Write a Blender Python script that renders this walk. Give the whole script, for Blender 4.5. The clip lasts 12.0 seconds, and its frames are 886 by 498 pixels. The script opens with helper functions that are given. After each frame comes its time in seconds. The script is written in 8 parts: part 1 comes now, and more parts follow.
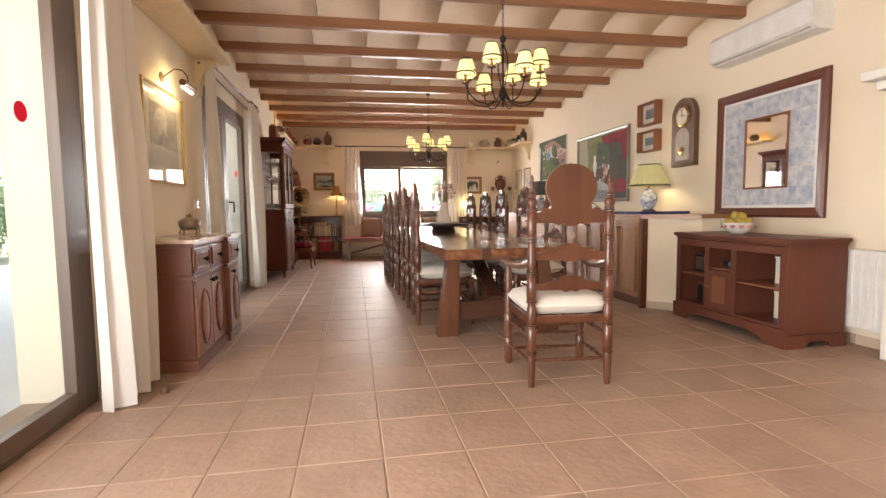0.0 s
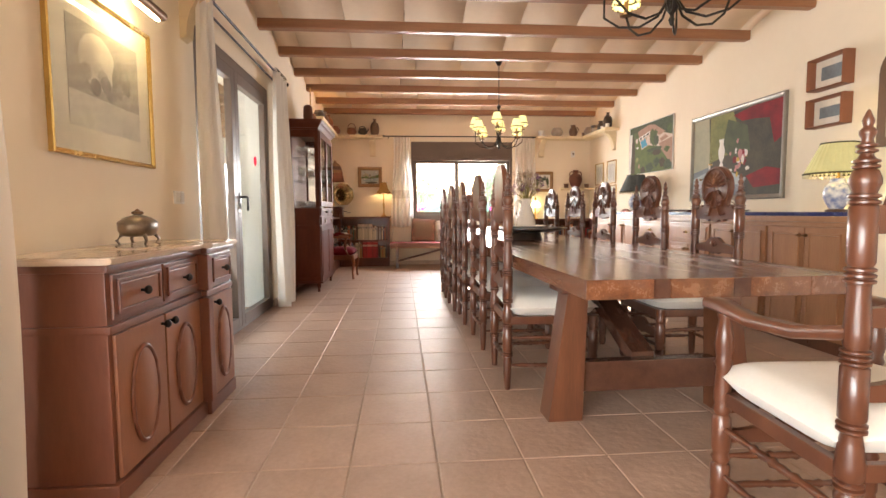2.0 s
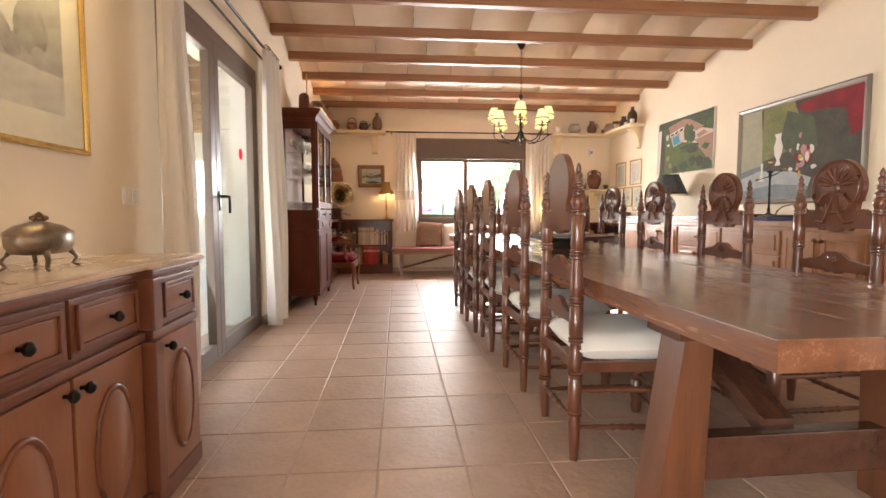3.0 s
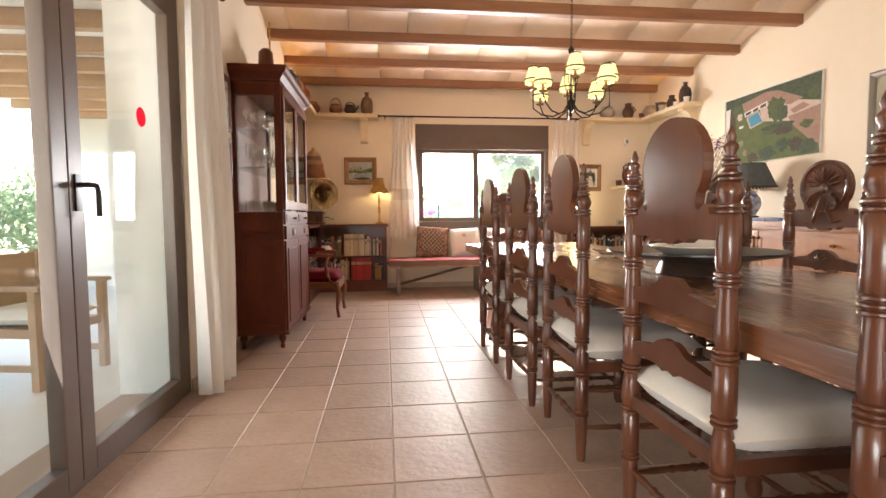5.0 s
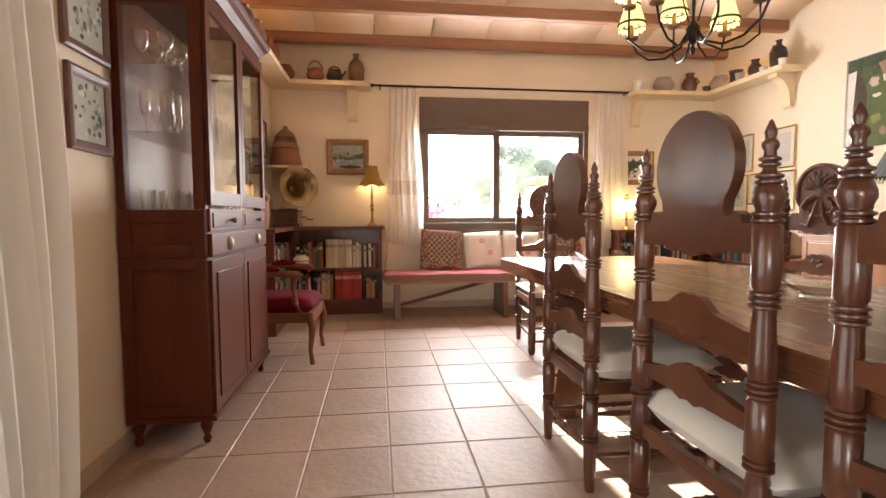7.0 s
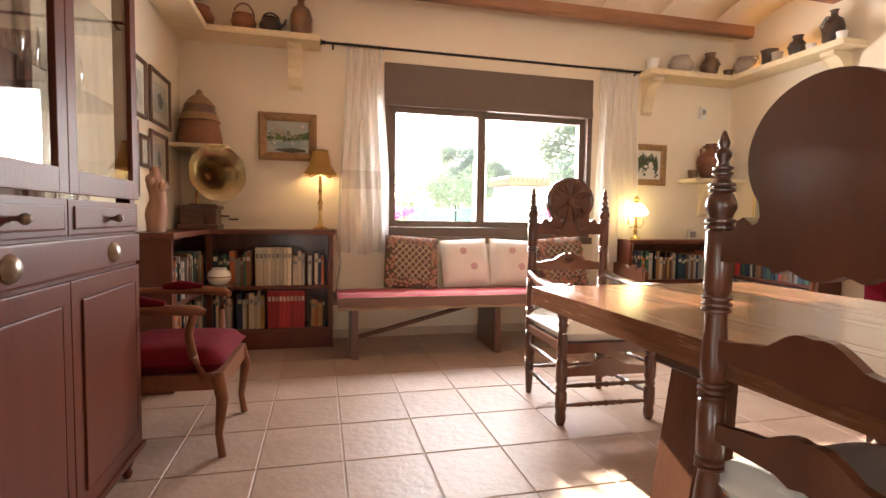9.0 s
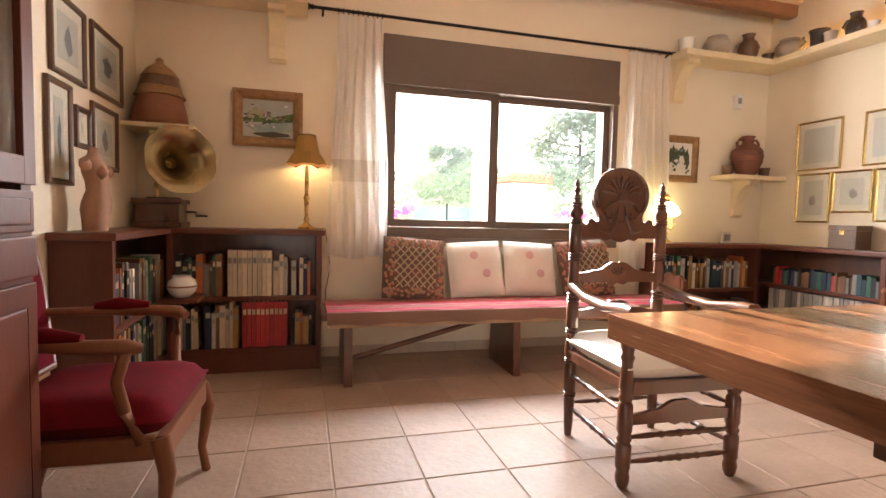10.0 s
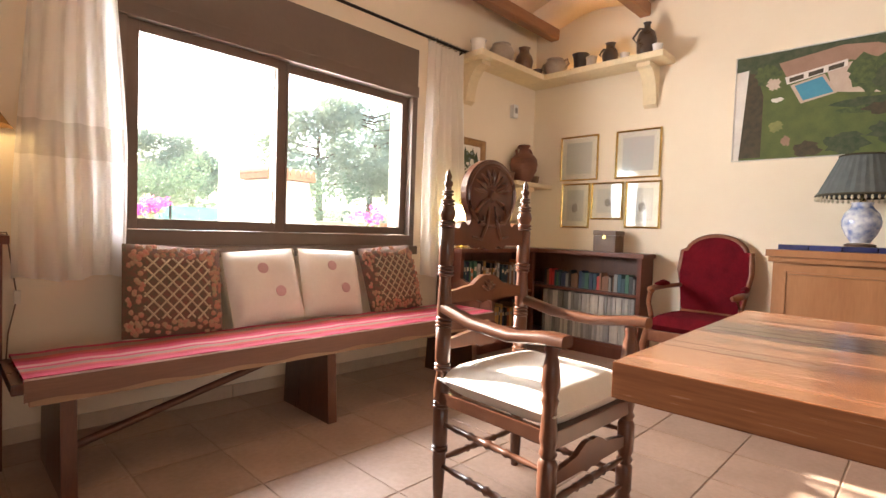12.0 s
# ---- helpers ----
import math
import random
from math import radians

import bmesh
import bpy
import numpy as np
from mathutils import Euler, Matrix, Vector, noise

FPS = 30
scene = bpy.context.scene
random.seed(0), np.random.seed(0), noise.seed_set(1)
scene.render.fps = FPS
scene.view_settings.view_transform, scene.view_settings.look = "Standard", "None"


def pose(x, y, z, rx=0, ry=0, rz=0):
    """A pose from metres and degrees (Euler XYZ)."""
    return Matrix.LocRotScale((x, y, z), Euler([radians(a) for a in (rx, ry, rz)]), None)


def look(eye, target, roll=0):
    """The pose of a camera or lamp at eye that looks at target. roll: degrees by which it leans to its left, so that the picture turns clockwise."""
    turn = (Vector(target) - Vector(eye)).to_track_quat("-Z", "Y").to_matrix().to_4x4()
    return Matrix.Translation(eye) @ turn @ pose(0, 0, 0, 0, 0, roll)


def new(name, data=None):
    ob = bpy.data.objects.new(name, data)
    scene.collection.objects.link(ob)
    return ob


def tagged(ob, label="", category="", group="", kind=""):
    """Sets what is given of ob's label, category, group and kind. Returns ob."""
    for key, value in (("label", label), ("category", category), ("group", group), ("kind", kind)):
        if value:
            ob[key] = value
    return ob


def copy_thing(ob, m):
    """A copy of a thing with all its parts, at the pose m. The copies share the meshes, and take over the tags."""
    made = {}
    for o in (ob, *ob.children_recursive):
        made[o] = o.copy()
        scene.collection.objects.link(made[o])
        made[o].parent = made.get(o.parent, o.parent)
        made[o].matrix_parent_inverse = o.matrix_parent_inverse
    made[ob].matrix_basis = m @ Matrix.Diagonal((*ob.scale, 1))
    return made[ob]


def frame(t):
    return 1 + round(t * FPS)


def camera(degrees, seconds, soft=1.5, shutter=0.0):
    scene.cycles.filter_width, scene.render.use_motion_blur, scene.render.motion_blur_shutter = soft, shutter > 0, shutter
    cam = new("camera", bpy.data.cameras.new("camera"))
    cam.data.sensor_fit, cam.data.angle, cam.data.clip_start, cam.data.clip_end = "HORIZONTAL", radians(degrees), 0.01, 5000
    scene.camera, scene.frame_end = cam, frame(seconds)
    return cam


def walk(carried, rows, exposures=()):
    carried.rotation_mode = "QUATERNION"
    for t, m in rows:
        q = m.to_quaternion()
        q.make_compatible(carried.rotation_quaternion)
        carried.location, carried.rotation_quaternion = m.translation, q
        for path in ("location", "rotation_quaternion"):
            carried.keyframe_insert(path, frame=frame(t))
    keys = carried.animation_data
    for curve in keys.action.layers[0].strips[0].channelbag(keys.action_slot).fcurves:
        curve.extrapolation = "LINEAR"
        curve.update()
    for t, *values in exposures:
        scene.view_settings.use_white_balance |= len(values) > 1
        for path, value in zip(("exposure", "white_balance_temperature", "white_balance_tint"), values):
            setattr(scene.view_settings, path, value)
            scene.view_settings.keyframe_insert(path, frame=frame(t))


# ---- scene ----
cam = camera(82.7, 12.0)
PATH = [
    (0, (1.052, 0.227, 1.049), (1.401, 2.190, 0.893), -0.6),
    (0.5, (1.123, 0.674, 1.042), (1.388, 2.650, 0.888), -0.4),
    (1, (1.102, 1.108, 1.033), (1.265, 3.096, 0.880), -0.5),
    (1.5, (1.046, 1.503, 1.037), (1.208, 3.491, 0.887), -0.4),
    (2, (1.016, 1.927, 1.019), (1.183, 3.915, 0.873), -0.3),
    (2.5, (0.957, 2.332, 1.033), (1.132, 4.319, 0.889), -0.1),
    (3, (0.882, 2.724, 1.035), (1.064, 4.711, 0.896), -0.0),
    (5, (0.781, 4.414, 1.027), (1.008, 6.397, 0.902), -0.4),
    (5.5, (0.775, 4.839, 1.039), (1.003, 6.821, 0.906), -0.3),
    (6, (0.757, 5.250, 1.035), (0.990, 7.232, 0.901), -0.3),
    (6.5, (0.757, 5.675, 1.040), (1.002, 7.655, 0.908), -0.1),
    (7, (0.759, 6.075, 1.048), (1.015, 8.054, 0.917), -0.2),
    (9, (0.704, 7.388, 1.045), (1.176, 9.327, 0.926), 0.9),
    (9.5, (0.707, 7.732, 1.019), (1.200, 9.667, 0.910), 1.1),
    (10, (0.684, 8.036, 1.041), (1.217, 9.960, 0.919), 1.4),
    (10.5, (0.647, 8.290, 1.045), (1.400, 10.140, 0.937), 1.6),
    (11, (0.640, 8.509, 1.021), (1.612, 10.255, 0.924), 1.9),
    (11.5, (0.647, 8.703, 1.013), (1.833, 10.311, 0.931), 1.9),
    (12, (0.595, 8.898, 1.022), (2.026, 10.293, 0.945), 2.0),
]
walk(cam, [(t, look(eye, target, roll)) for t, eye, target, roll in PATH], [(0, 2.95), (1.5, 3.25), (2.5, 3.38), (5.5, 3.36), (7, 3.3), (9.5, 3.24), (10.5, 3.26), (12, 3.03)])

# ---- world, sun and light ----
world = bpy.data.worlds.new("world")
scene.world = world
world.use_nodes = True
wn = world.node_tree
sky = wn.nodes.new("ShaderNodeTexSky")
sky.sky_type = "NISHITA"
sky.sun_disc = False
SUN_EL, SUN_AZ = 21.5, -4.5  # height, and degrees to the east of the north window's axis
sky.sun_elevation = radians(SUN_EL)
sky.sun_rotation = radians(SUN_AZ)
wn.links.new(sky.outputs["Color"], wn.nodes["Background"].inputs["Color"])
wn.nodes["Background"].inputs["Strength"].default_value = 0.15
sun = new("sun", bpy.data.lights.new("sun", "SUN"))
sun.data.energy, sun.data.angle, sun.data.color = 5.0, radians(0.6), (1.0, 0.93, 0.82)
_d = Vector((math.sin(radians(SUN_AZ)) * math.cos(radians(SUN_EL)), math.cos(radians(SUN_AZ)) * math.cos(radians(SUN_EL)), math.sin(radians(SUN_EL))))
sun.matrix_world = look(_d * 40, (0, 0, 0))


def area(name, eye, target, w, h, power, color):
    lamp = new(name, bpy.data.lights.new(name, "AREA"))
    lamp.data.shape, lamp.data.size, lamp.data.size_y = "RECTANGLE", w, h
    lamp.data.energy, lamp.data.color = power, color
    lamp.matrix_world = look(eye, target)
    return lamp


# skylight in the openings: the glazed doors to the terrace and the window
area("sky_terrace_door", (-0.60, 6.45, 1.2), (3.0, 6.45, 2.2), 1.5, 2.0, 3.5, (1.0, 0.955, 0.945))
area("sky_glazed_door", (-0.60, 0.0, 1.2), (3.0, 0.8, 2.3), 3.4, 2.1, 47, (1.0, 0.955, 0.945))
area("sky_window", (2.2, 12.12, 1.5), (2.2, 6.0, 2.2), 1.9, 0.95, 26, (0.98, 0.95, 0.97))


# ---- materials ----
def nodes_of(name):
    m = bpy.data.materials.new(name)
    m.use_nodes = True
    return m, m.node_tree, m.node_tree.nodes["Principled BSDF"]


def material(name, color, rough=0.5, metal=0.0, color2=None, scale=6.0, stretch=(1, 1, 1), bump=0.0, bump_scale=60.0, per_object=0.0, coat=0.0, fine=0.3, rough_var=0.1, sheen=0.0):
    """A surface of two colours mixed by coarse and fine noise, with fine relief and uneven gloss."""
    m, nt, b = nodes_of(name)
    nn, ln = nt.nodes, nt.links
    color2 = color2 or tuple(c * 0.82 for c in color)
    tc = nn.new("ShaderNodeTexCoord")
    mp = nn.new("ShaderNodeMapping")
    mp.inputs["Scale"].default_value = stretch
    ln.new(tc.outputs["Object"], mp.inputs["Vector"])
    info = nn.new("ShaderNodeObjectInfo")
    n1 = nn.new("ShaderNodeTexNoise")
    n1.noise_dimensions = "4D"
    n1.inputs["Scale"].default_value, n1.inputs["Detail"].default_value = scale, 4
    wm = nn.new("ShaderNodeMath")
    wm.operation = "MULTIPLY"
    wm.inputs[1].default_value = 37.0
    ln.new(info.outputs["Random"], wm.inputs[0])
    ln.new(wm.outputs[0], n1.inputs["W"])
    ln.new(mp.outputs["Vector"], n1.inputs["Vector"])
    n2 = nn.new("ShaderNodeTexNoise")
    n2.inputs["Scale"].default_value, n2.inputs["Detail"].default_value = scale * 9, 3
    ln.new(mp.outputs["Vector"], n2.inputs["Vector"])
    mixf = nn.new("ShaderNodeMix")
    mixf.data_type = "FLOAT"
    mixf.inputs[0].default_value = fine
    ln.new(n1.outputs["Fac"], mixf.inputs[2])
    ln.new(n2.outputs["Fac"], mixf.inputs[3])
    ramp = nn.new("ShaderNodeValToRGB")
    ramp.color_ramp.elements[0].position, ramp.color_ramp.elements[1].position = 0.34, 0.66
    ramp.color_ramp.elements[0].color, ramp.color_ramp.elements[1].color = (*color2, 1), (*color, 1)
    ln.new(mixf.outputs[0], ramp.inputs["Fac"])
    out = ramp.outputs["Color"]
    if per_object:
        hsv = nn.new("ShaderNodeHueSaturation")
        mr = nn.new("ShaderNodeMapRange")
        mr.inputs["To Min"].default_value, mr.inputs["To Max"].default_value = 1 - per_object, 1 + per_object
        ln.new(info.outputs["Random"], mr.inputs["Value"])
        ln.new(mr.outputs["Result"], hsv.inputs["Value"])
        ln.new(out, hsv.inputs["Color"])
        out = hsv.outputs["Color"]
    ln.new(out, b.inputs["Base Color"])
    rr = nn.new("ShaderNodeMapRange")
    rr.inputs["To Min"].default_value, rr.inputs["To Max"].default_value = max(0.02, rough - rough_var), min(1, rough + rough_var)
    ln.new(mixf.outputs[0], rr.inputs["Value"])
    ln.new(rr.outputs["Result"], b.inputs["Roughness"])
    b.inputs["Metallic"].default_value = metal
    b.inputs["Coat Weight"].default_value = coat
    b.inputs["Coat Roughness"].default_value = 0.15
    b.inputs["Sheen Weight"].default_value = sheen
    if bump:
        nb = nn.new("ShaderNodeTexNoise")
        nb.inputs["Scale"].default_value, nb.inputs["Detail"].default_value = bump_scale, 4
        ln.new(mp.outputs["Vector"], nb.inputs["Vector"])
        bp = nn.new("ShaderNodeBump")
        bp.inputs["Strength"].default_value, bp.inputs["Distance"].default_value = bump, 0.004
        ln.new(nb.outputs["Fac"], bp.inputs["Height"])
        ln.new(bp.outputs["Normal"], b.inputs["Normal"])
    return m


def glowing(name, color, glow, strength, rough=0.8):
    m = material(name, color, rough)
    b = m.node_tree.nodes["Principled BSDF"]
    b.inputs["Emission Color"].default_value = (*glow, 1)
    b.inputs["Emission Strength"].default_value = strength
    return m


def cloth(name, color, clear=0.4, see=0.0):
    """Thin cloth that lets light through; see: the share that is open weave."""
    m, nt, b = nodes_of(name)
    nn, ln = nt.nodes, nt.links
    b.inputs["Base Color"].default_value = (*color, 1)
    b.inputs["Roughness"].default_value = 0.9
    nz = nn.new("ShaderNodeTexNoise")
    nz.inputs["Scale"].default_value = 260
    bp = nn.new("ShaderNodeBump")
    bp.inputs["Strength"].default_value, bp.inputs["Distance"].default_value = 0.15, 0.002
    ln.new(nz.outputs["Fac"], bp.inputs["Height"])
    ln.new(bp.outputs["Normal"], b.inputs["Normal"])
    tr = nn.new("ShaderNodeBsdfTranslucent")
    tr.inputs["Color"].default_value = (*color, 1)
    mix = nn.new("ShaderNodeMixShader")
    mix.inputs["Fac"].default_value = clear
    ln.new(b.outputs["BSDF"], mix.inputs[1])
    ln.new(tr.outputs["BSDF"], mix.inputs[2])
    last = mix
    if see:
        tp = nn.new("ShaderNodeBsdfTransparent")
        last = nn.new("ShaderNodeMixShader")
        last.inputs["Fac"].default_value = see
        ln.new(mix.outputs["Shader"], last.inputs[1])
        ln.new(tp.outputs["BSDF"], last.inputs[2])
    ln.new(last.outputs["Shader"], nn["Material Output"].inputs["Surface"])
    return m


def pane_glass(name, tint=(0.97, 0.98, 0.97), gloss=0.35, power=4.0, base=0.025, veil=0.0):
    """Thin window glass: clear, with a mirror sheen that grows at a slant; the last argument adds a scattering share
    that imitates glare haze.
    """
    m, nt, b = nodes_of(name)
    nn, ln = nt.nodes, nt.links
    tp = nn.new("ShaderNodeBsdfTransparent")
    tp.inputs["Color"].default_value = (*tint, 1)
    gl = nn.new("ShaderNodeBsdfGlossy")
    gl.inputs["Roughness"].default_value = 0.02
    lw = nn.new("ShaderNodeLayerWeight")
    pw = nn.new("ShaderNodeMath")
    pw.operation = "POWER"
    pw.inputs[1].default_value = power
    ln.new(lw.outputs["Facing"], pw.inputs[0])
    ma = nn.new("ShaderNodeMath")
    ma.operation = "MULTIPLY_ADD"
    ma.inputs[1].default_value, ma.inputs[2].default_value = gloss, base
    ln.new(pw.outputs[0], ma.inputs[0])
    mix = nn.new("ShaderNodeMixShader")
    ln.new(ma.outputs[0], mix.inputs["Fac"])
    ln.new(tp.outputs["BSDF"], mix.inputs[1])
    ln.new(gl.outputs["BSDF"], mix.inputs[2])
    last = mix
    if veil:
        nz = nn.new("ShaderNodeTexNoise")
        nz.inputs["Scale"].default_value, nz.inputs["Detail"].default_value = 5, 4
        mr = nn.new("ShaderNodeMapRange")
        mr.inputs["To Min"].default_value, mr.inputs["To Max"].default_value = veil * 0.4, veil * 1.6
        ln.new(nz.outputs["Fac"], mr.inputs["Value"])
        veil_node = nn.new("ShaderNodeBsdfTranslucent")
        veil_node.inputs["Color"].default_value = (0.82, 0.84, 0.85, 1)
        last = nn.new("ShaderNodeMixShader")
        ln.new(mr.outputs["Result"], last.inputs["Fac"])
        ln.new(mix.outputs["Shader"], last.inputs[1])
        ln.new(veil_node.outputs["BSDF"], last.inputs[2])
    ln.new(last.outputs["Shader"], nn["Material Output"].inputs["Surface"])
    return m


PLASTER = material("cream_plaster", (0.80, 0.70, 0.545), 0.92, color2=(0.76, 0.65, 0.495), scale=1.3, bump=0.25, bump_scale=35, fine=0.2)
SHELFP = material("pale_plaster_shelf", (0.80, 0.66, 0.43), 0.9, scale=3, bump=0.3, bump_scale=25)
VAULT = material("clay_vault", (0.87, 0.725, 0.57), 0.85, color2=(0.80, 0.635, 0.475), scale=2.2, bump=0.2, bump_scale=30, fine=0.25)
TILE = material("terracotta_tile", (0.415, 0.288, 0.217), 0.50, color2=(0.315, 0.212, 0.155), scale=5, bump=0.9, bump_scale=26, per_object=0.07, fine=0.4, rough_var=0.14)
TILE.node_tree.nodes["Principled BSDF"].inputs["Specular IOR Level"].default_value = 0.36
GROUT = material("tile_grout", (0.40, 0.295, 0.22), 0.85, scale=20, bump=0.3)
SKIRT = material("skirting_tile", (0.56, 0.43, 0.31), 0.45, scale=6, bump=0.2, per_object=0.05)
WALNUT = material("dark_walnut", (0.135, 0.05, 0.024), 0.3, color2=(0.075, 0.026, 0.013), scale=5, stretch=(3, 3, 0.5), bump=0.12, bump_scale=40, coat=0.25)
CHAIRW = material("turned_walnut", (0.118, 0.040, 0.018), 0.32, color2=(0.068, 0.022, 0.010), scale=5, stretch=(2, 2, 0.5), coat=0.4, fine=0.15, per_object=0.12)
TABLEW = material("table_walnut", (0.20, 0.076, 0.030), 0.26, color2=(0.085, 0.029, 0.013), scale=3, stretch=(6, 0.35, 6), bump=0.1, bump_scale=30, coat=0.6, per_object=0.07)
LEGW = material("table_leg_walnut", (0.15, 0.054, 0.023), 0.32, color2=(0.085, 0.029, 0.013), scale=3, stretch=(5, 5, 0.5), bump=0.1, bump_scale=30, coat=0.3)
TABLED = material("table_dark_board", (0.09, 0.036, 0.02), 0.2, color2=(0.055, 0.02, 0.012), scale=3, stretch=(6, 0.35, 6), bump=0.1, coat=0.6)
CABWOOD = material("dark_mahogany", (0.125, 0.034, 0.017), 0.42, color2=(0.085, 0.022, 0.011), scale=4, stretch=(2, 2, 0.4), bump=0.1)
REDWOOD = material("red_mahogany", (0.145, 0.049, 0.029), 0.38, color2=(0.108, 0.035, 0.020), scale=4, stretch=(2, 2, 0.4), bump=0.1, coat=0.2)
REDWOODL = material("mahogany_panel", (0.235, 0.094, 0.048), 0.38, color2=(0.17, 0.063, 0.032), scale=4, stretch=(2, 2, 0.4), bump=0.1, coat=0.2)
for _m in (REDWOOD, REDWOODL, CABWOOD):
    _m.node_tree.nodes["Principled BSDF"].inputs["Specular IOR Level"].default_value = 0.25
    _m.node_tree.nodes["Principled BSDF"].inputs["Coat Weight"].default_value = 0.06
CABWOOD.node_tree.nodes["Principled BSDF"].inputs["Specular IOR Level"].default_value = 0.12
SIDEW = material("sideboard_cherry", (0.19, 0.070, 0.040), 0.38, color2=(0.145, 0.050, 0.028), scale=4, stretch=(2, 2, 0.4), bump=0.1, coat=0.08)
SIDEP = material("sideboard_panel_cherry", (0.29, 0.122, 0.062), 0.38, color2=(0.22, 0.086, 0.043), scale=4, stretch=(2, 2, 0.4), bump=0.1, coat=0.08)
CABWOOD.node_tree.nodes["Principled BSDF"].inputs["Coat Weight"].default_value = 0.0
HONEY = material("honey_oak", (0.36, 0.175, 0.078), 0.36, color2=(0.27, 0.12, 0.052), scale=4, stretch=(3, 3, 0.4), bump=0.1, coat=0.15)
BEAMW = material("beam_wood", (0.34, 0.165, 0.082), 0.45, color2=(0.24, 0.108, 0.052), scale=4, stretch=(0.4, 4, 4), bump=0.2, bump_scale=30)
GILTW = material("carved_gilt_wood", (0.34, 0.19, 0.07), 0.45, color2=(0.2, 0.1, 0.04), scale=30, bump=0.5, bump_scale=60)
ALU = material("brown_aluminium", (0.135, 0.092, 0.066), 0.42, color2=(0.115, 0.077, 0.055), scale=3, coat=0.1)
GLASS = pane_glass("window_glass")
# scattering share added so the garden view looks washed out by glare
SUNGLASS = pane_glass("dusty_window_glass", veil=0.0025)
CABGLASS = pane_glass("picture_glass", gloss=0.14)
DOORGLASS = pane_glass("cabinet_door_glass", gloss=0.6, power=2.5, base=0.045)
CREAM = material("cream_cloth", (0.74, 0.69, 0.61), 0.95, color2=(0.68, 0.62, 0.54), scale=8, bump=0.3, bump_scale=300, sheen=0.2)
CURTAIN = cloth("white_cotton_curtain", (0.84, 0.81, 0.76), 0.34)
SHEER = cloth("sheer_curtain", (0.92, 0.90, 0.87), 0.72, 0.12)
LACE = cloth("lace_band", (0.86, 0.83, 0.78), 0.5, 0.25)
IRON = material("black_iron", (0.02, 0.015, 0.012), 0.45, 0.6)
BRONZE = material("bronze", (0.20, 0.11, 0.05), 0.35, 0.8)
BRASS = material("brass", (0.62, 0.42, 0.16), 0.28, 0.95, color2=(0.45, 0.28, 0.1), scale=20)
GOLD = material("gold_frame", (0.72, 0.50, 0.17), 0.25, 0.9)
SILVER = material("tarnished_silver", (0.34, 0.28, 0.22), 0.35, 0.85, color2=(0.2, 0.16, 0.12), scale=25, bump=0.3)
MARBLE = material("cream_marble", (0.66, 0.55, 0.44), 0.2, color2=(0.5, 0.39, 0.30), scale=5, coat=0.3)
VELVET = material("red_velvet", (0.145, 0.006, 0.012), 0.95, color2=(0.09, 0.004, 0.008), scale=10, bump=0.3, bump_scale=200)
VELVET.node_tree.nodes["Principled BSDF"].inputs["Specular IOR Level"].default_value = 0.12
TERRA = material("red_clay", (0.30, 0.125, 0.065), 0.7, color2=(0.22, 0.085, 0.045), scale=9, bump=0.3, bump_scale=50)
DARKPOT = material("dark_glaze", (0.035, 0.024, 0.02), 0.3, color2=(0.06, 0.035, 0.02), scale=9, bump=0.1)
BROWNPOT = material("brown_glaze", (0.22, 0.12, 0.06), 0.35, color2=(0.10, 0.05, 0.03), scale=9, bump=0.15)
GREYPOT = material("grey_stoneware", (0.45, 0.38, 0.30), 0.5, color2=(0.32, 0.25, 0.2), scale=9, bump=0.2)
WHITEC = material("white_ceramic", (0.82, 0.79, 0.73), 0.18, color2=(0.76, 0.72, 0.66), scale=5, coat=0.4)
BLUEW = material("blue_white_china", (0.80, 0.78, 0.74), 0.2, color2=(0.16, 0.21, 0.42), scale=24, coat=0.4, fine=0.1)
BLUETILE = material("navy_tile", (0.03, 0.035, 0.10), 0.15, color2=(0.05, 0.06, 0.16), scale=20, coat=0.3, per_object=0.2)
WICKER = material("straw", (0.40, 0.24, 0.11), 0.8, color2=(0.22, 0.12, 0.055), scale=30, stretch=(1, 1, 5), bump=0.8, bump_scale=120)
PAPER = material("book_pages", (0.72, 0.66, 0.54), 0.9, scale=40, stretch=(1, 1, 8))
WHITEP = material("white_plastic", (0.80, 0.78, 0.74), 0.4)
WHITEWALL = material("white_render", (0.80, 0.77, 0.71), 0.9, scale=2, bump=0.3)
STEM = material("dried_stems", (0.30, 0.27, 0.12), 0.9)
LAV = material("dried_purple_flowers", (0.20, 0.09, 0.24), 0.9, per_object=0.2)
PALEFL = material("dried_pale_flowers", (0.50, 0.42, 0.34), 0.9)
SHADE = glowing("lit_pleated_shade", (0.75, 0.68, 0.36), (1.0, 0.80, 0.30), 0.13)
SHADEG = glowing("green_pleated_shade", (0.28, 0.26, 0.13), (0.9, 0.75, 0.30), 0.05)
SHADED = material("dark_pleated_shade", (0.10, 0.115, 0.115), 0.8, color2=(0.07, 0.08, 0.08), scale=20)
SHADEA = glowing("amber_parchment_shade", (0.14, 0.055, 0.02), (1.0, 0.42, 0.05), 0.014)
BULB = glowing("lit_bulb", (1, 0.9, 0.7), (1.0, 0.80, 0.45), 6)
MATTRIM = material("dark_braid", (0.05, 0.04, 0.02), 0.9)
CREAMTRIM = material("cream_fringe", (0.62, 0.55, 0.38), 0.9)
PASSE = material("cream_mount", (0.76, 0.69, 0.58), 0.9, scale=3)
REDDOT = cloth("red_sticker", (0.85, 0.03, 0.11), 0.5)
BLACKP = material("black_plastic", (0.012, 0.012, 0.013), 0.35)
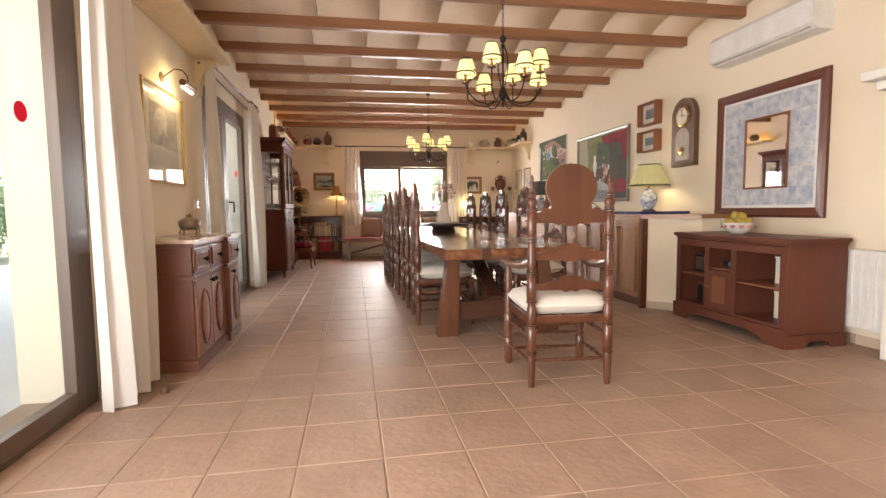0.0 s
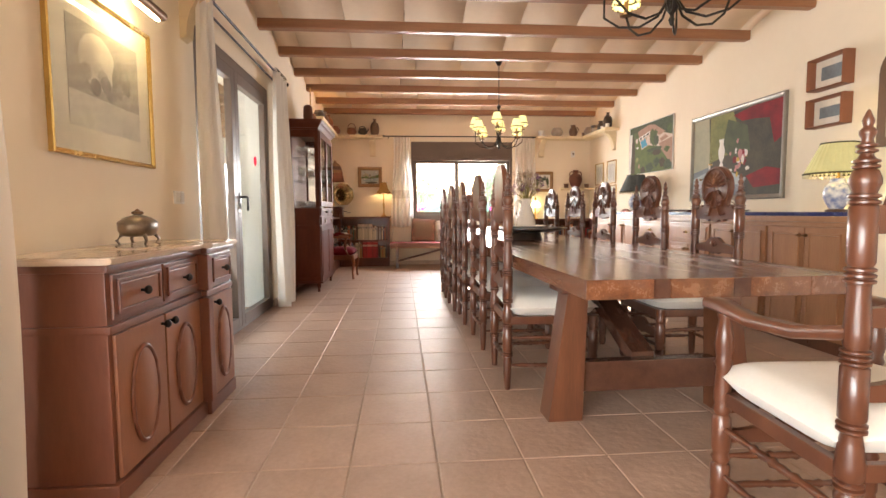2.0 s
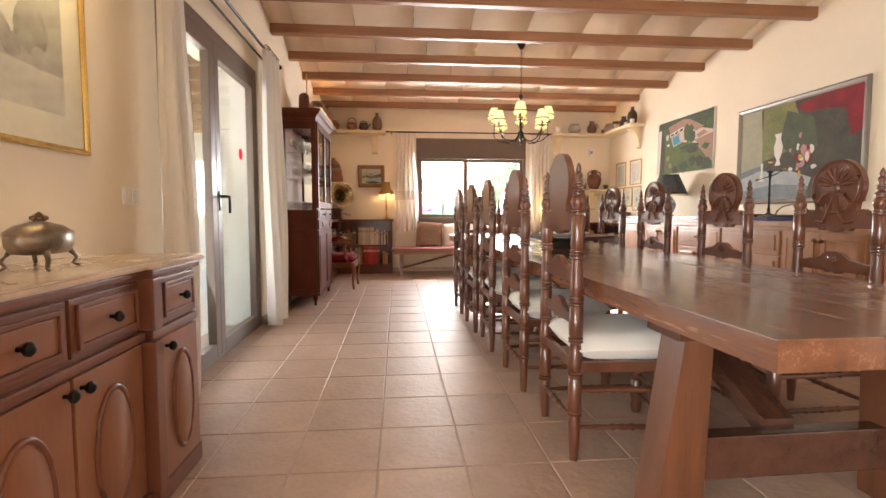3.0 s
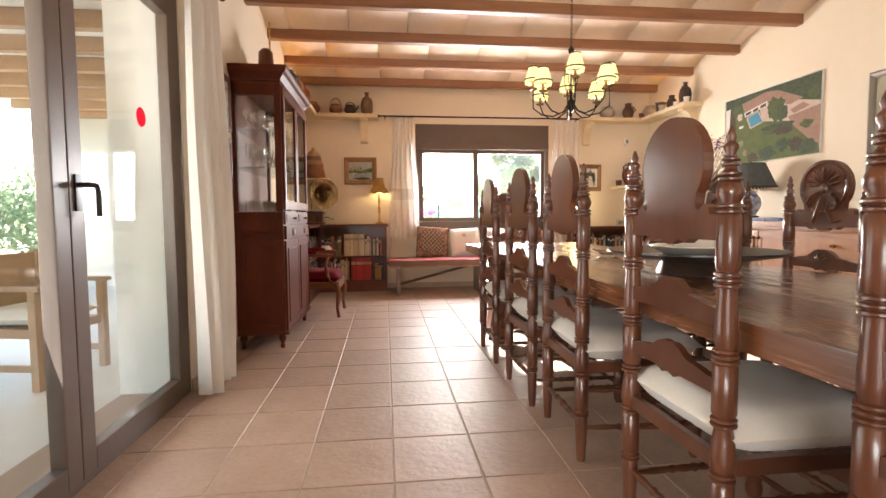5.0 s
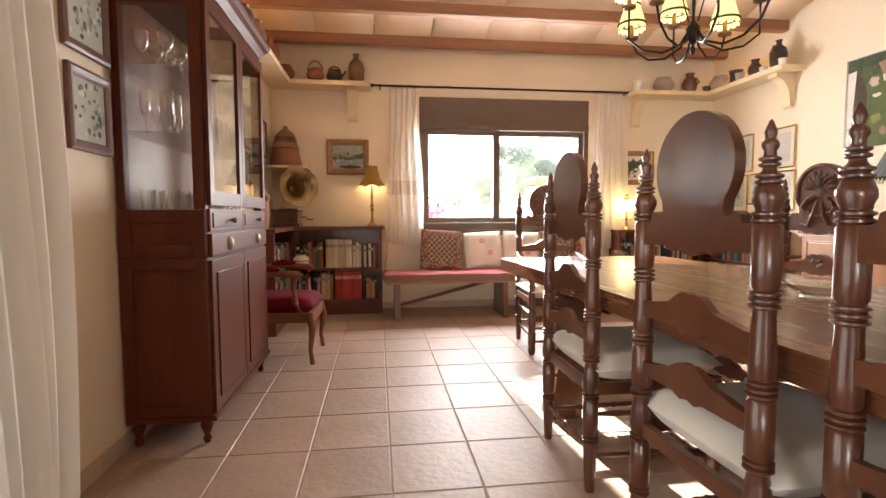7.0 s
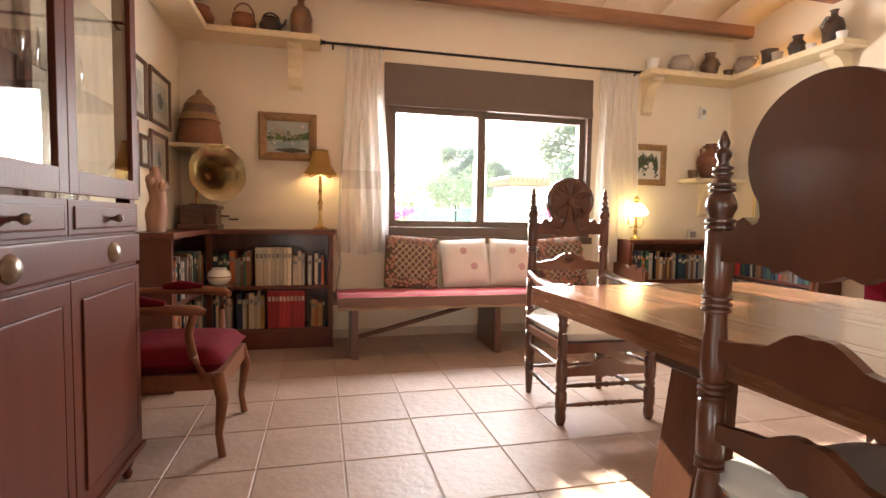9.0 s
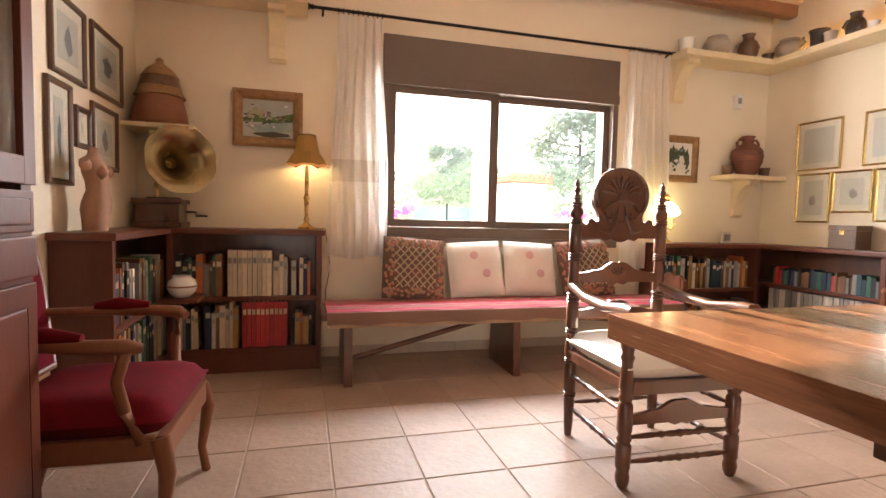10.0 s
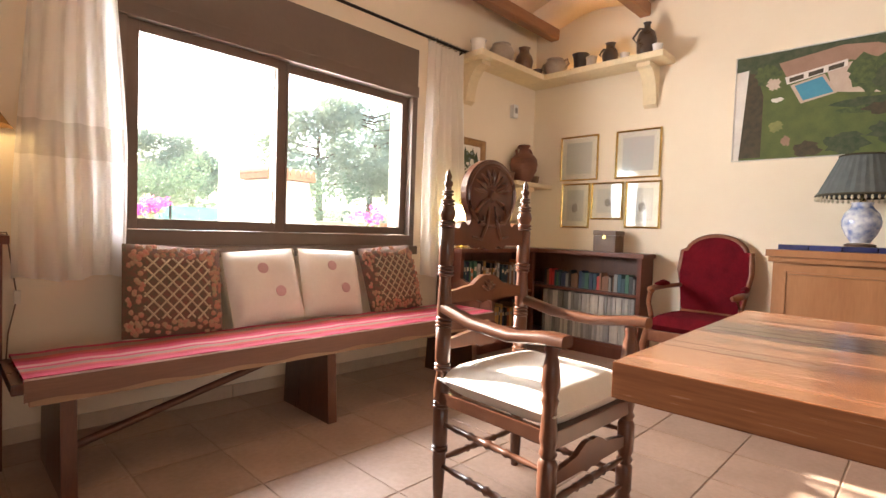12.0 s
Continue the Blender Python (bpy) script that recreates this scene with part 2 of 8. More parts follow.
MIRROR = material("mirror_glass", (0.9, 0.9, 0.9), 0.02, 1.0, color2=(0.89, 0.89, 0.89), rough_var=0.0)

L, R, F, B = -0.38, 4.80, 11.8, -3.0   # inner faces of the walls
BEAM_Z, TOP = 2.86, 3.14


# ---- mesh helpers ----
def box(bm, lo, hi, bevel=0.0):
    v = [bm.verts.new((x, y, z)) for x in (lo[0], hi[0]) for y in (lo[1], hi[1]) for z in (lo[2], hi[2])]
    fs = [bm.faces.new([v[i] for i in q]) for q in ((0, 1, 3, 2), (4, 6, 7, 5), (0, 4, 5, 1), (2, 3, 7, 6), (0, 2, 6, 4), (1, 5, 7, 3))]
    if bevel > 0:
        es = list({e for f in fs for e in f.edges})
        bmesh.ops.bevel(bm, geom=es, offset=bevel, segments=2, profile=0.7, affect="EDGES")


def boxes(*items, bevel=0.0):
    bm = bmesh.new()
    for lo, hi in items:
        box(bm, lo, hi, bevel)
    return bm


def lathe(profile, seg=14, bm=None, at=(0, 0, 0), turn=None):
    """A turned body round z: profile of (radius, height)."""
    bm = bm or bmesh.new()
    m = Matrix.Translation(at) @ (turn or Matrix())
    rings = []
    for r, z in profile:
        if r < 1e-5:
            rings.append([bm.verts.new(m @ Vector((0, 0, z)))])
        else:
            rings.append([bm.verts.new(m @ Vector((r * math.cos(2 * math.pi * k / seg), r * math.sin(2 * math.pi * k / seg), z))) for k in range(seg)])
    for a, b in zip(rings, rings[1:]):
        for k in range(seg):
            j = (k + 1) % seg
            if len(a) == 1 and len(b) == 1:
                continue
            if len(a) == 1:
                bm.faces.new((a[0], b[k], b[j]))
            elif len(b) == 1:
                bm.faces.new((a[k], b[0], a[j]))
            else:
                bm.faces.new((a[k], b[k], b[j], a[j]))
    for ring, flip in ((rings[0], True), (rings[-1], False)):
        if len(ring) > 1:
            bm.faces.new(ring[::-1] if flip else ring)
    return bm


def tube(points, r, seg=8, bm=None, closed=False):
    """A rod along points; r: one radius, or one at each point."""
    bm = bm or bmesh.new()
    pts = [Vector(p) for p in points]
    n = len(pts)
    rings = []
    for i, p in enumerate(pts):
        a = pts[(i - 1) % n] if closed else pts[max(0, i - 1)]
        b = pts[(i + 1) % n] if closed else pts[min(n - 1, i + 1)]
        d = (b - a).normalized()
        up = Vector((0, 0, 1)) if abs(d.z) < 0.95 else Vector((1, 0, 0))
        u = d.cross(up).normalized()
        v = d.cross(u)
        rad = r[i] if isinstance(r, (list, tuple)) else r
        rings.append([bm.verts.new(p + rad * (math.cos(2 * math.pi * k / seg) * u + math.sin(2 * math.pi * k / seg) * v)) for k in range(seg)])
    for i in range(n if closed else n - 1):
        a, b = rings[i], rings[(i + 1) % n]
        for k in range(seg):
            bm.faces.new((a[k], a[(k + 1) % seg], b[(k + 1) % seg], b[k]))
    if not closed:
        bm.faces.new(rings[0][::-1])
        bm.faces.new(rings[-1])
    return bm


def prism(outline, lo, hi, axis="y", bm=None):
    """An outline of (a, b) pushed from lo to hi along an axis: for y the outline is (x, z), for x (y, z), for z (x, y)."""
    bm = bm or bmesh.new()
    put = {"y": lambda a, b, c: (a, c, b), "x": lambda a, b, c: (c, a, b), "z": lambda a, b, c: (a, b, c)}[axis]
    front = [bm.verts.new(put(a, b, lo)) for a, b in outline]
    back = [bm.verts.new(put(a, b, hi)) for a, b in outline]
    n = len(outline)
    bm.faces.new(front).normal_update()
    bm.faces.new(back[::-1]).normal_update()
    for k in range(n):
        bm.faces.new((front[k], back[k], back[(k + 1) % n], front[(k + 1) % n]))
    return bm


def pad(w, d, h, at=(0, 0, 0), n=12, power=4.0, dome=0.6, bm=None, turn=None):
    """A cushion lying flat: w by d, swelling to h."""
    bm = bm or bmesh.new()
    m = Matrix.Translation(at) @ (turn or Matrix())

    def sheet(s):
        rows = []
        for i in range(n + 1):
            row = []
            for j in range(n + 1):
                u, v = 2 * i / n - 1, 2 * j / n - 1
                e = max(0.0, (1 - abs(u) ** power) * (1 - abs(v) ** power))
                row.append(bm.verts.new(m @ Vector((u * w / 2, v * d / 2, s * h / 2 * (e ** dome)))))
            rows.append(row)
        for i in range(n):
            for j in range(n):
                q = (rows[i][j], rows[i + 1][j], rows[i + 1][j + 1], rows[i][j + 1])
                bm.faces.new(q if s > 0 else q[::-1])
    sheet(1)
    sheet(-1)
    bmesh.ops.remove_doubles(bm, verts=bm.verts, dist=1e-5)
    return bm


def part(name, bm, mat, parent=None, label="", smooth=False):
    me = bpy.data.meshes.new(name)
    bmesh.ops.recalc_face_normals(bm, faces=bm.faces)
    bm.to_mesh(me)
    bm.free()
    if smooth:
        me.polygons.foreach_set("use_smooth", [True] * len(me.polygons))
        me.set_sharp_from_angle(angle=radians(50))
    me.materials.append(mat)
    ob = new(name, me)
    ob.parent = parent
    if label:
        tagged(ob, label)
    return ob


def again(ob, m=None, parent=None):
    """One more part on the same mesh."""
    o = new(ob.name.split(".")[0], ob.data)
    o.parent = parent or ob.parent
    if m is not None:
        o.matrix_basis = m
    if "label" in ob:
        o["label"] = ob["label"]
    return o


def thing(name, m, label, category, group="", kind=""):
    ob = new(name)
    ob.empty_display_size = 0.1
    ob.matrix_basis = m
    return tagged(ob, label, category, group, kind)


def arc(cx, cz, r, a0, a1, n, rz=None):
    return [(cx + r * math.cos(radians(a0 + (a1 - a0) * k / n)), cz + (rz or r) * math.sin(radians(a0 + (a1 - a0) * k / n))) for k in range(n + 1)]


# ---- structure ----
WALL = 0.4
part("floor", boxes(((L - WALL, B - 0.2, -0.2), (R + 0.2, F + 0.1, -0.004))), GROUT)
W0, W1, WB, WT = 1.235, 3.22, 0.86, 2.38
D0, D1, DT = 5.58, 7.52, 2.32
E0, E1 = -1.9, 3.3
part("wall_east", boxes(((R, B, 0), (R + 0.3, F, TOP))), PLASTER)
part("wall_south", boxes(((L - WALL, B - 0.3, 0), (R + 0.3, B, TOP))), PLASTER)
part("wall_north", boxes(((L - WALL, F, 0), (W0, F + 0.3, TOP)), ((W1, F, 0), (R + 0.3, F + 0.3, TOP)), ((W0, F, 0), (W1, F + 0.3, WB)), ((W0, F, WT), (W1, F + 0.3, TOP))), PLASTER)
part("wall_west", boxes(((L - WALL, D1, 0), (L, F, TOP)), ((L - WALL, E1, 0), (L, D0, TOP)), ((L - WALL, B, 0), (L, E0, TOP)), ((L - WALL, D0, DT), (L, D1, TOP)), ((L - WALL, E0, DT), (L, E1, TOP))), PLASTER)
# chimney breast that juts from the east wall, with its mantel
tagged(part("wall_chimney", boxes(((4.56, 1.2, 0), (R, 3.02, TOP)), bevel=0.02), WHITEWALL), "white rendered chimney breast jutting from the wall", "wall", kind="structure")
tagged(part("trim_mantel", boxes(((4.38, 1.1, 1.86), (4.57, 3.1, 1.92)), ((4.46, 1.15, 1.8), (4.57, 3.06, 1.86)), bevel=0.012), WHITEWALL), "white moulded mantel shelf on the chimney breast", "mantel", kind="structure")

# beams and the shallow clay vaults between them
PITCH = 0.868
BEAMS = [11.6 - PITCH * i for i in range(17)]
for y in BEAMS:
    bm = prism([(y - 0.05, 3.06), (y - 0.05, BEAM_Z + 0.012), (y - 0.038, BEAM_Z), (y + 0.038, BEAM_Z), (y + 0.05, BEAM_Z + 0.012), (y + 0.05, 3.06)], L - 0.05, R + 0.05, "x")
    part("beam", bm, BEAMW)
bm = bmesh.new()
rnd = random.Random(5)
for y in [BEAMS[0] + PITCH] + BEAMS[:-1]:
    y0, y1 = y - PITCH + 0.048, y - 0.048
    x = L - 0.03 - rnd.random() * 0.4
    while x < R:
        w = 0.6
        a, b = max(x + 0.003, L - 0.03), min(x + w - 0.003, R + 0.03)
        x += w
        if b - a < 0.02:
            continue
        dz = rnd.uniform(-0.003, 0.003)
        prev = None
        for k in range(9):
            u = k / 8
            yy, zz = y0 + (y1 - y0) * u, 2.955 + 0.085 * math.sin(math.pi * u) + dz
            cur = (bm.verts.new((a, yy, zz)), bm.verts.new((b, yy, zz)), bm.verts.new((a, yy, zz + 0.03)), bm.verts.new((b, yy, zz + 0.03)))
            if prev:
                bm.faces.new((prev[0], cur[0], cur[1], prev[1]))
                bm.faces.new((prev[0], prev[2], cur[2], cur[0]))
                bm.faces.new((prev[1], cur[1], cur[3], prev[3]))
            prev = cur
for f in bm.faces:
    f.smooth = True
box(bm, (L - WALL, B - 0.3, 3.1), (R + 0.3, F + 0.3, 3.3))
part("ceiling", bm, VAULT)


def skirting(name, a, b):
    """A row of skirting tiles from a to b along a wall."""
    a, b = Vector(a), Vector(b)
    n = max(1, round((b - a).length / 0.36))
    rail = part(name, boxes(((-0.002, -0.004, 0), ((b - a).length, 0.004, 0.07))), GROUT)
    tagged(rail, "row of terracotta skirting tiles along the wall", "baseboard", kind="structure")
    ang = math.atan2(b.y - a.y, b.x - a.x)
    rail.matrix_basis = Matrix.Translation(a) @ Matrix.Rotation(ang, 4, "Z")
    w = (b - a).length / n
    first = part("tile", boxes(((0.002, 0.0, 0.0), (w - 0.002, 0.012, 0.074)), bevel=0.002), SKIRT, rail)
    for k in range(1, n):
        again(first, Matrix.Translation((k * w, 0, 0)))


skirting("baseboard_north", (R, F, 0), (L, F, 0))
skirting("baseboard_east", (R, 3.02, 0), (R, F, 0))
skirting("baseboard_west", (L, F, 0), (L, D1, 0))
skirting("baseboard_pier", (L, D0, 0), (L, E1, 0))


# ---- window to the north ----
window = thing("window_1", pose(0, 0, 0), "brown aluminium sliding window with a rolled shutter box", "window", kind="structure")
y0, y1 = F - 0.02, F + 0.06
part("shutter_box", boxes(((W0, y0, 2.1), (W1, y1, WT)), ((W0, y0 - 0.012, 2.02), (W1, y1, 2.1)), bevel=0.006), ALU, window)
part("window_frame", boxes(((W0, y0, WB), (W1, y1, WB + 0.11)), ((W0, y0, WB + 0.11), (W0 + 0.05, y1, 2.02)), ((W1 - 0.05, y0, WB + 0.11), (W1, y1, 2.02)), bevel=0.005), ALU, window)
part("window_sill", boxes(((W0 - 0.02, F - 0.045, WB - 0.035), (W1 + 0.02, F - 0.022, WB + 0.03)), bevel=0.006), ALU, window)


def sash(a, b, y, z0, z1):
    s = part("sash", boxes(((a, y, z0), (a + 0.075, y + 0.035, z1)), ((b - 0.075, y, z0), (b, y + 0.035, z1)), ((a + 0.075, y, z0), (b - 0.075, y + 0.035, z0 + 0.055)), ((a + 0.075, y, z1 - 0.055), (b - 0.075, y + 0.035, z1)), ((a + 0.004, y - 0.006, z0 + 0.006), (a + 0.02, y - 0.0005, z1 - 0.006)), ((b - 0.02, y - 0.006, z0 + 0.006), (b - 0.004, y - 0.0005, z1 - 0.006)), bevel=0.003), ALU, window)
    g = part("pane", boxes(((a + 0.07, y + 0.014, z0 + 0.05), (b - 0.07, y + 0.02, z1 - 0.05))), SUNGLASS, s)
    g.visible_shadow = False


sash(W0 + 0.03, 2.16, F + 0.0, 0.972, 2.018)
sash(2.08, W1 - 0.03, F + 0.036, 0.972, 2.018)


# ---- glazed doors to the terrace ----
def glazed_leaf(door, a, b, x, top, handle=None, dot=None):
    leaf = part("leaf", boxes(((x, a, 0.03), (x + 0.06, a + 0.09, top)), ((x, b - 0.09, 0.03), (x + 0.06, b, top)), ((x, a + 0.09, 0.03), (x + 0.06, b - 0.09, 0.12)), ((x, a + 0.09, top - 0.1), (x + 0.06, b - 0.09, top)), bevel=0.006), ALU, door)
    g = part("pane", boxes(((x + 0.025, a + 0.085, 0.115), (x + 0.033, b - 0.085, top - 0.095))), GLASS, leaf)
    g.visible_shadow = False
    if handle:
        bm = boxes(((x + 0.06, handle - 0.018, 1.06), (x + 0.068, handle + 0.018, 1.2)), bevel=0.003)
        tube([(x + 0.066, handle, 1.16), (x + 0.11, handle, 1.16), (x + 0.115, handle + 0.03, 1.158), (x + 0.115, handle + 0.045, 1.13), (x + 0.113, handle + 0.047, 1.04)], 0.011, 8, bm)
        part("handle", bm, BLACKP, leaf, "black lever handle", smooth=True)
    if dot:
        part("sticker", lathe([(0.0, 0), (0.047, 0), (0.047, 0.001), (0, 0.001)], 24, turn=Matrix.Translation((x + 0.035, dot[0], dot[1])) @ Matrix.Rotation(radians(90), 4, "Y")), REDDOT, leaf, "round red sticker")


X0, X1 = L - 0.07, L - 0.004
door1 = thing("door_1", pose(0, 0, 0), "two-leaf brown aluminium glazed terrace door, shut", "door", kind="structure")
part("door_frame", boxes(((X0, D0, 0), (X1, D0 + 0.06, DT)), ((X0, D1 - 0.06, 0), (X1, D1, DT)), ((X0, D0 + 0.06, DT - 0.08), (X1, D1 - 0.06, DT)), ((X0, D0 + 0.06, 0), (X1, D1 - 0.06, 0.028)), bevel=0.005), ALU, door1)
glazed_leaf(door1, D0 + 0.065, 6.43, X0 + 0.01, DT - 0.085)
glazed_leaf(door1, 6.435, D1 - 0.065, X0 + 0.01, DT - 0.085, 6.48, (7.078, 1.53))
door2 = thing("door_2", pose(0, 0, 0), "wide brown aluminium glazed sliding door, shut", "door", kind="structure")
part("door_frame", boxes(((X0, E0, 0), (X1, E0 + 0.06, DT)), ((X0, 3.17, 0), (X1, E1, DT)), ((X0, E0 + 0.06, DT - 0.08), (X1, 3.17, DT)), ((X0, E0 + 0.06, 0), (X1, 3.17, 0.028)), bevel=0.005), ALU, door2)
for a, b, dot in ((E0 + 0.065, -0.2, None), (-0.195, 1.48, None), (1.485, 3.165, (2.822, 1.508))):
    glazed_leaf(door2, a, b, X0 + 0.01, DT - 0.085, None, dot)


tagged(part("trim_reveal", boxes(((L - WALL, D1 - 0.005, 0), (X0 - 0.003, D1 + 0.001, DT)), ((L - WALL, D0 - 0.001, 0), (X0 - 0.003, D0 + 0.005, DT))), WHITEWALL), "white rendered outer reveal of the terrace door", "wall", kind="structure")


# ---- plaster shelves high on the walls, with their corbels ----
def corbel(x, y, z, out, w=0.11, mat=SHELFP):
    """A plaster bracket under a shelf; out: the way it juts, as an angle."""
    bm = prism([(0, 0), (0.2, 0), (0.2, -0.035)] + [(0.2 - 0.16 * math.sin(radians(90 * k / 6)), -0.035 - 0.27 * (1 - math.cos(radians(90 * k / 6)))) for k in range(1, 7)] + [(0.0, -0.33)], -w / 2, w / 2, "y")
    return bm, Matrix.Translation((x, y, z)) @ Matrix.Rotation(radians(out), 4, "Z")


def plaster_shelf(label, slabs, corbels):
    t = thing("plaster_shelf", pose(0, 0, 0), label, "shelf", kind="structure")
    part("slab", boxes(*slabs, bevel=0.012), SHELFP, t)
    for x, y, z, out in corbels:
        bm, m = corbel(x, y, z, out)
        o = part("corbel", bm, SHELFP, t)
        o.matrix_basis = m
    return t


SH = 2.47
plaster_shelf("cream plaster wall shelf running round the corner on corbels", [((L, F - 0.27, SH - 0.05), (0.70, F, SH)), ((L, 9.75, SH - 0.05), (L + 0.26, F - 0.27, SH))], [(0.5, F, SH - 0.052, -90)])
plaster_shelf("cream plaster wall shelf running round the corner on corbels", [((3.66, F - 0.27, SH - 0.05), (R, F, SH)), ((R - 0.26, 10.46, SH - 0.05), (R, F - 0.27, SH))], [(3.8, F, SH - 0.052, -90), (R, 10.64, SH - 0.052, 180)])
plaster_shelf("cream plaster wall shelf above the sideboard on a moulded corbel", [((L, 3.05, SH), (L + 0.3, 5.56, SH + 0.06))], [(L, 5.43, SH - 0.002, 0)])
plaster_shelf("small plaster corner bracket shelf", [((4.2, F - 0.26, 1.44), (R - 0.02, F, 1.48))], [(4.5, F, 1.438, -90)])
plaster_shelf("small plaster bracket shelf in the corner", [((L, F - 0.32, 1.55), (0.02, F, 1.58))], [(-0.2, F, 1.548, -90)])


# ---- terrace and garden outside ----
TERR = material("terrace_tile", (0.66, 0.64, 0.61), 0.5, color2=(0.56, 0.54, 0.51), scale=4, bump=0.2)
EARTH = material("dry_ground", (0.30, 0.24, 0.15), 0.95, color2=(0.16, 0.17, 0.07), scale=0.6, bump=0.5, bump_scale=8)
LEAF = cloth("pine_leaves", (0.36, 0.40, 0.29), 0.6)
HEDGE = cloth("hedge_leaves", (0.20, 0.26, 0.15), 0.4)
BARK = material("pine_bark", (0.12, 0.075, 0.045), 0.95, bump=0.6, bump_scale=30)
NET = cloth("green_netting", (0.22, 0.42, 0.36), 0.4, 0.3)
PINK = cloth("pink_petals", (0.60, 0.06, 0.28), 0.3)
ROOFT = material("clay_roof_tile", (0.42, 0.20, 0.11), 0.8, color2=(0.32, 0.15, 0.08), scale=10, bump=0.3)
STONE = material("rubble_stone", (0.40, 0.28, 0.20), 0.9, color2=(0.28, 0.19, 0.13), scale=14, bump=0.8, bump_scale=15)
OUTW = material("teak_outdoor", (0.42, 0.26, 0.15), 0.6, scale=6, stretch=(1, 1, 0.3), bump=0.2)

bm = bmesh.new()
bmesh.ops.create_grid(bm, x_segments=40, y_segments=40, size=400)
for v in bm.verts:
    d = math.hypot(v.co.x, v.co.y)
    v.co.z = -0.25 + max(0, d - 30) * 0.05 * (0.6 + 0.6 * noise.noise(v.co * 0.015))
part("ground", bm, EARTH)
part("terrace_floor", boxes(((-6.2, B - 1, -0.24), (L - WALL, F + 1.5, -0.03))), TERR)
tagged(bpy.data.objects["terrace_floor"], "pale tiled terrace floor", "floor", kind="structure")
roof = part("terrace_roof", boxes(((-4.4, B, 2.75), (L - WALL, F + 1.5, 2.85))), WHITEWALL)
tagged(roof, "white terrace roof on timber joists", "roof", kind="structure")
first = part("joist", boxes(((-4.4, -0.05, 2.6), (L - WALL - 0.01, 0.05, 2.748)), bevel=0.006), OUTW, roof)
first.location.y = B + 0.3
for k in range(1, 25):
    again(first, Matrix.Translation((0, B + 0.3 + 0.65 * k, 0)))
rail = thing("terrace_front", pose(0, 0, 0), "white terrace posts with a rolled-up roller blind", "wall", kind="structure")
first = part("post", boxes(((-4.4, -0.14, -0.05), (-4.12, 0.14, 2.6)), bevel=0.01), WHITEWALL, rail)
first.location.y = -1.0
for y in (2.6, 5.4, 8.4, 13.0):
    again(first, Matrix.Translation((0, y, 0)))
part("blind", boxes(((-4.1, B, 2.38), (-4.02, F - 1.3, 2.58)), bevel=0.03), CREAM, rail)
# wall added only to keep the low north sun off the terrace
tagged(part("terrace_end_wall", boxes(((-4.4, F + 1.2, -0.05), (L - WALL - 0.002, F + 1.45, 2.74)), bevel=0.01), WHITEWALL), "white rendered wall added at the terrace end to block the sun", "wall", kind="structure")


def terrace_chair(m):
    c = thing("terrace_chair", m, "teak terrace armchair with a cream seat cushion", "chair", "terrace chairs")
    for sx in (-1, 1):
        part("leg", boxes(((sx * 0.28 - 0.025, 0.22, 0), (sx * 0.28 + 0.025, 0.27, 0.62)), bevel=0.005), OUTW, c)
        part("leg", boxes(((sx * 0.28 - 0.025, -0.27, 0), (sx * 0.28 + 0.025, -0.22, 0.85)), bevel=0.005), OUTW, c)
        part("armrest", boxes(((sx * 0.28 - 0.035, -0.27, 0.622), (sx * 0.28 + 0.035, 0.3, 0.65)), bevel=0.006), OUTW, c)
        part("stretcher", boxes(((sx * 0.28 - 0.015, -0.22, 0.12), (sx * 0.28 + 0.015, 0.22, 0.16)), bevel=0.004), OUTW, c)
    part("seat_frame", boxes(((-0.255, -0.25, 0.32), (0.255, 0.25, 0.38)), bevel=0.006), OUTW, c)
    part("backrest", boxes(((-0.255, -0.262, 0.45), (0.255, -0.235, 0.83)), bevel=0.006), OUTW, c)
    part("cushion", pad(0.5, 0.5, 0.12, (0, 0, 0.44)), CREAM, c, smooth=True)
    return c


tch = terrace_chair(pose(-1.55, 8.05, -0.03, 0, 0, -100))
copy_thing(tch, pose(-2.7, 7.2, -0.03, 0, 0, -70))
copy_thing(tch, pose(-1.9, 2.9, -0.03, 0, 0, -95))
tt = thing("terrace_table", pose(-2.4, 8.4, -0.03), "white-topped teak terrace table", "table")
part("tabletop", boxes(((-0.45, -0.8, 0.7), (0.45, 0.8, 0.735)), bevel=0.008), WHITEP, tt)
for sx in (-1, 1):
    for sy in (-1, 1):
        part("leg", boxes(((sx * 0.38 - 0.03, sy * 0.72 - 0.03, 0), (sx * 0.38 + 0.03, sy * 0.72 + 0.03, 0.7)), bevel=0.005), OUTW, tt)


def leaves(bm, c, r, n, size, rng, squash=0.8):
    """n small leaf blades scattered through a clump."""
    for _ in range(n):
        d = Vector((rng.gauss(0, 1), rng.gauss(0, 1), rng.gauss(0, 1))).normalized() * r * rng.random() ** 0.4
        p = Vector(c) + Vector((d.x, d.y, d.z * squash))
        u = Vector((rng.gauss(0, 1), rng.gauss(0, 1), rng.gauss(0, 1))).normalized()
        w = u.orthogonal().normalized()
        s = size * rng.uniform(0.6, 1.4)
        bm.faces.new([bm.verts.new(p + q) for q in (-u * s, w * s * 0.4, u * s, -w * s * 0.4)])


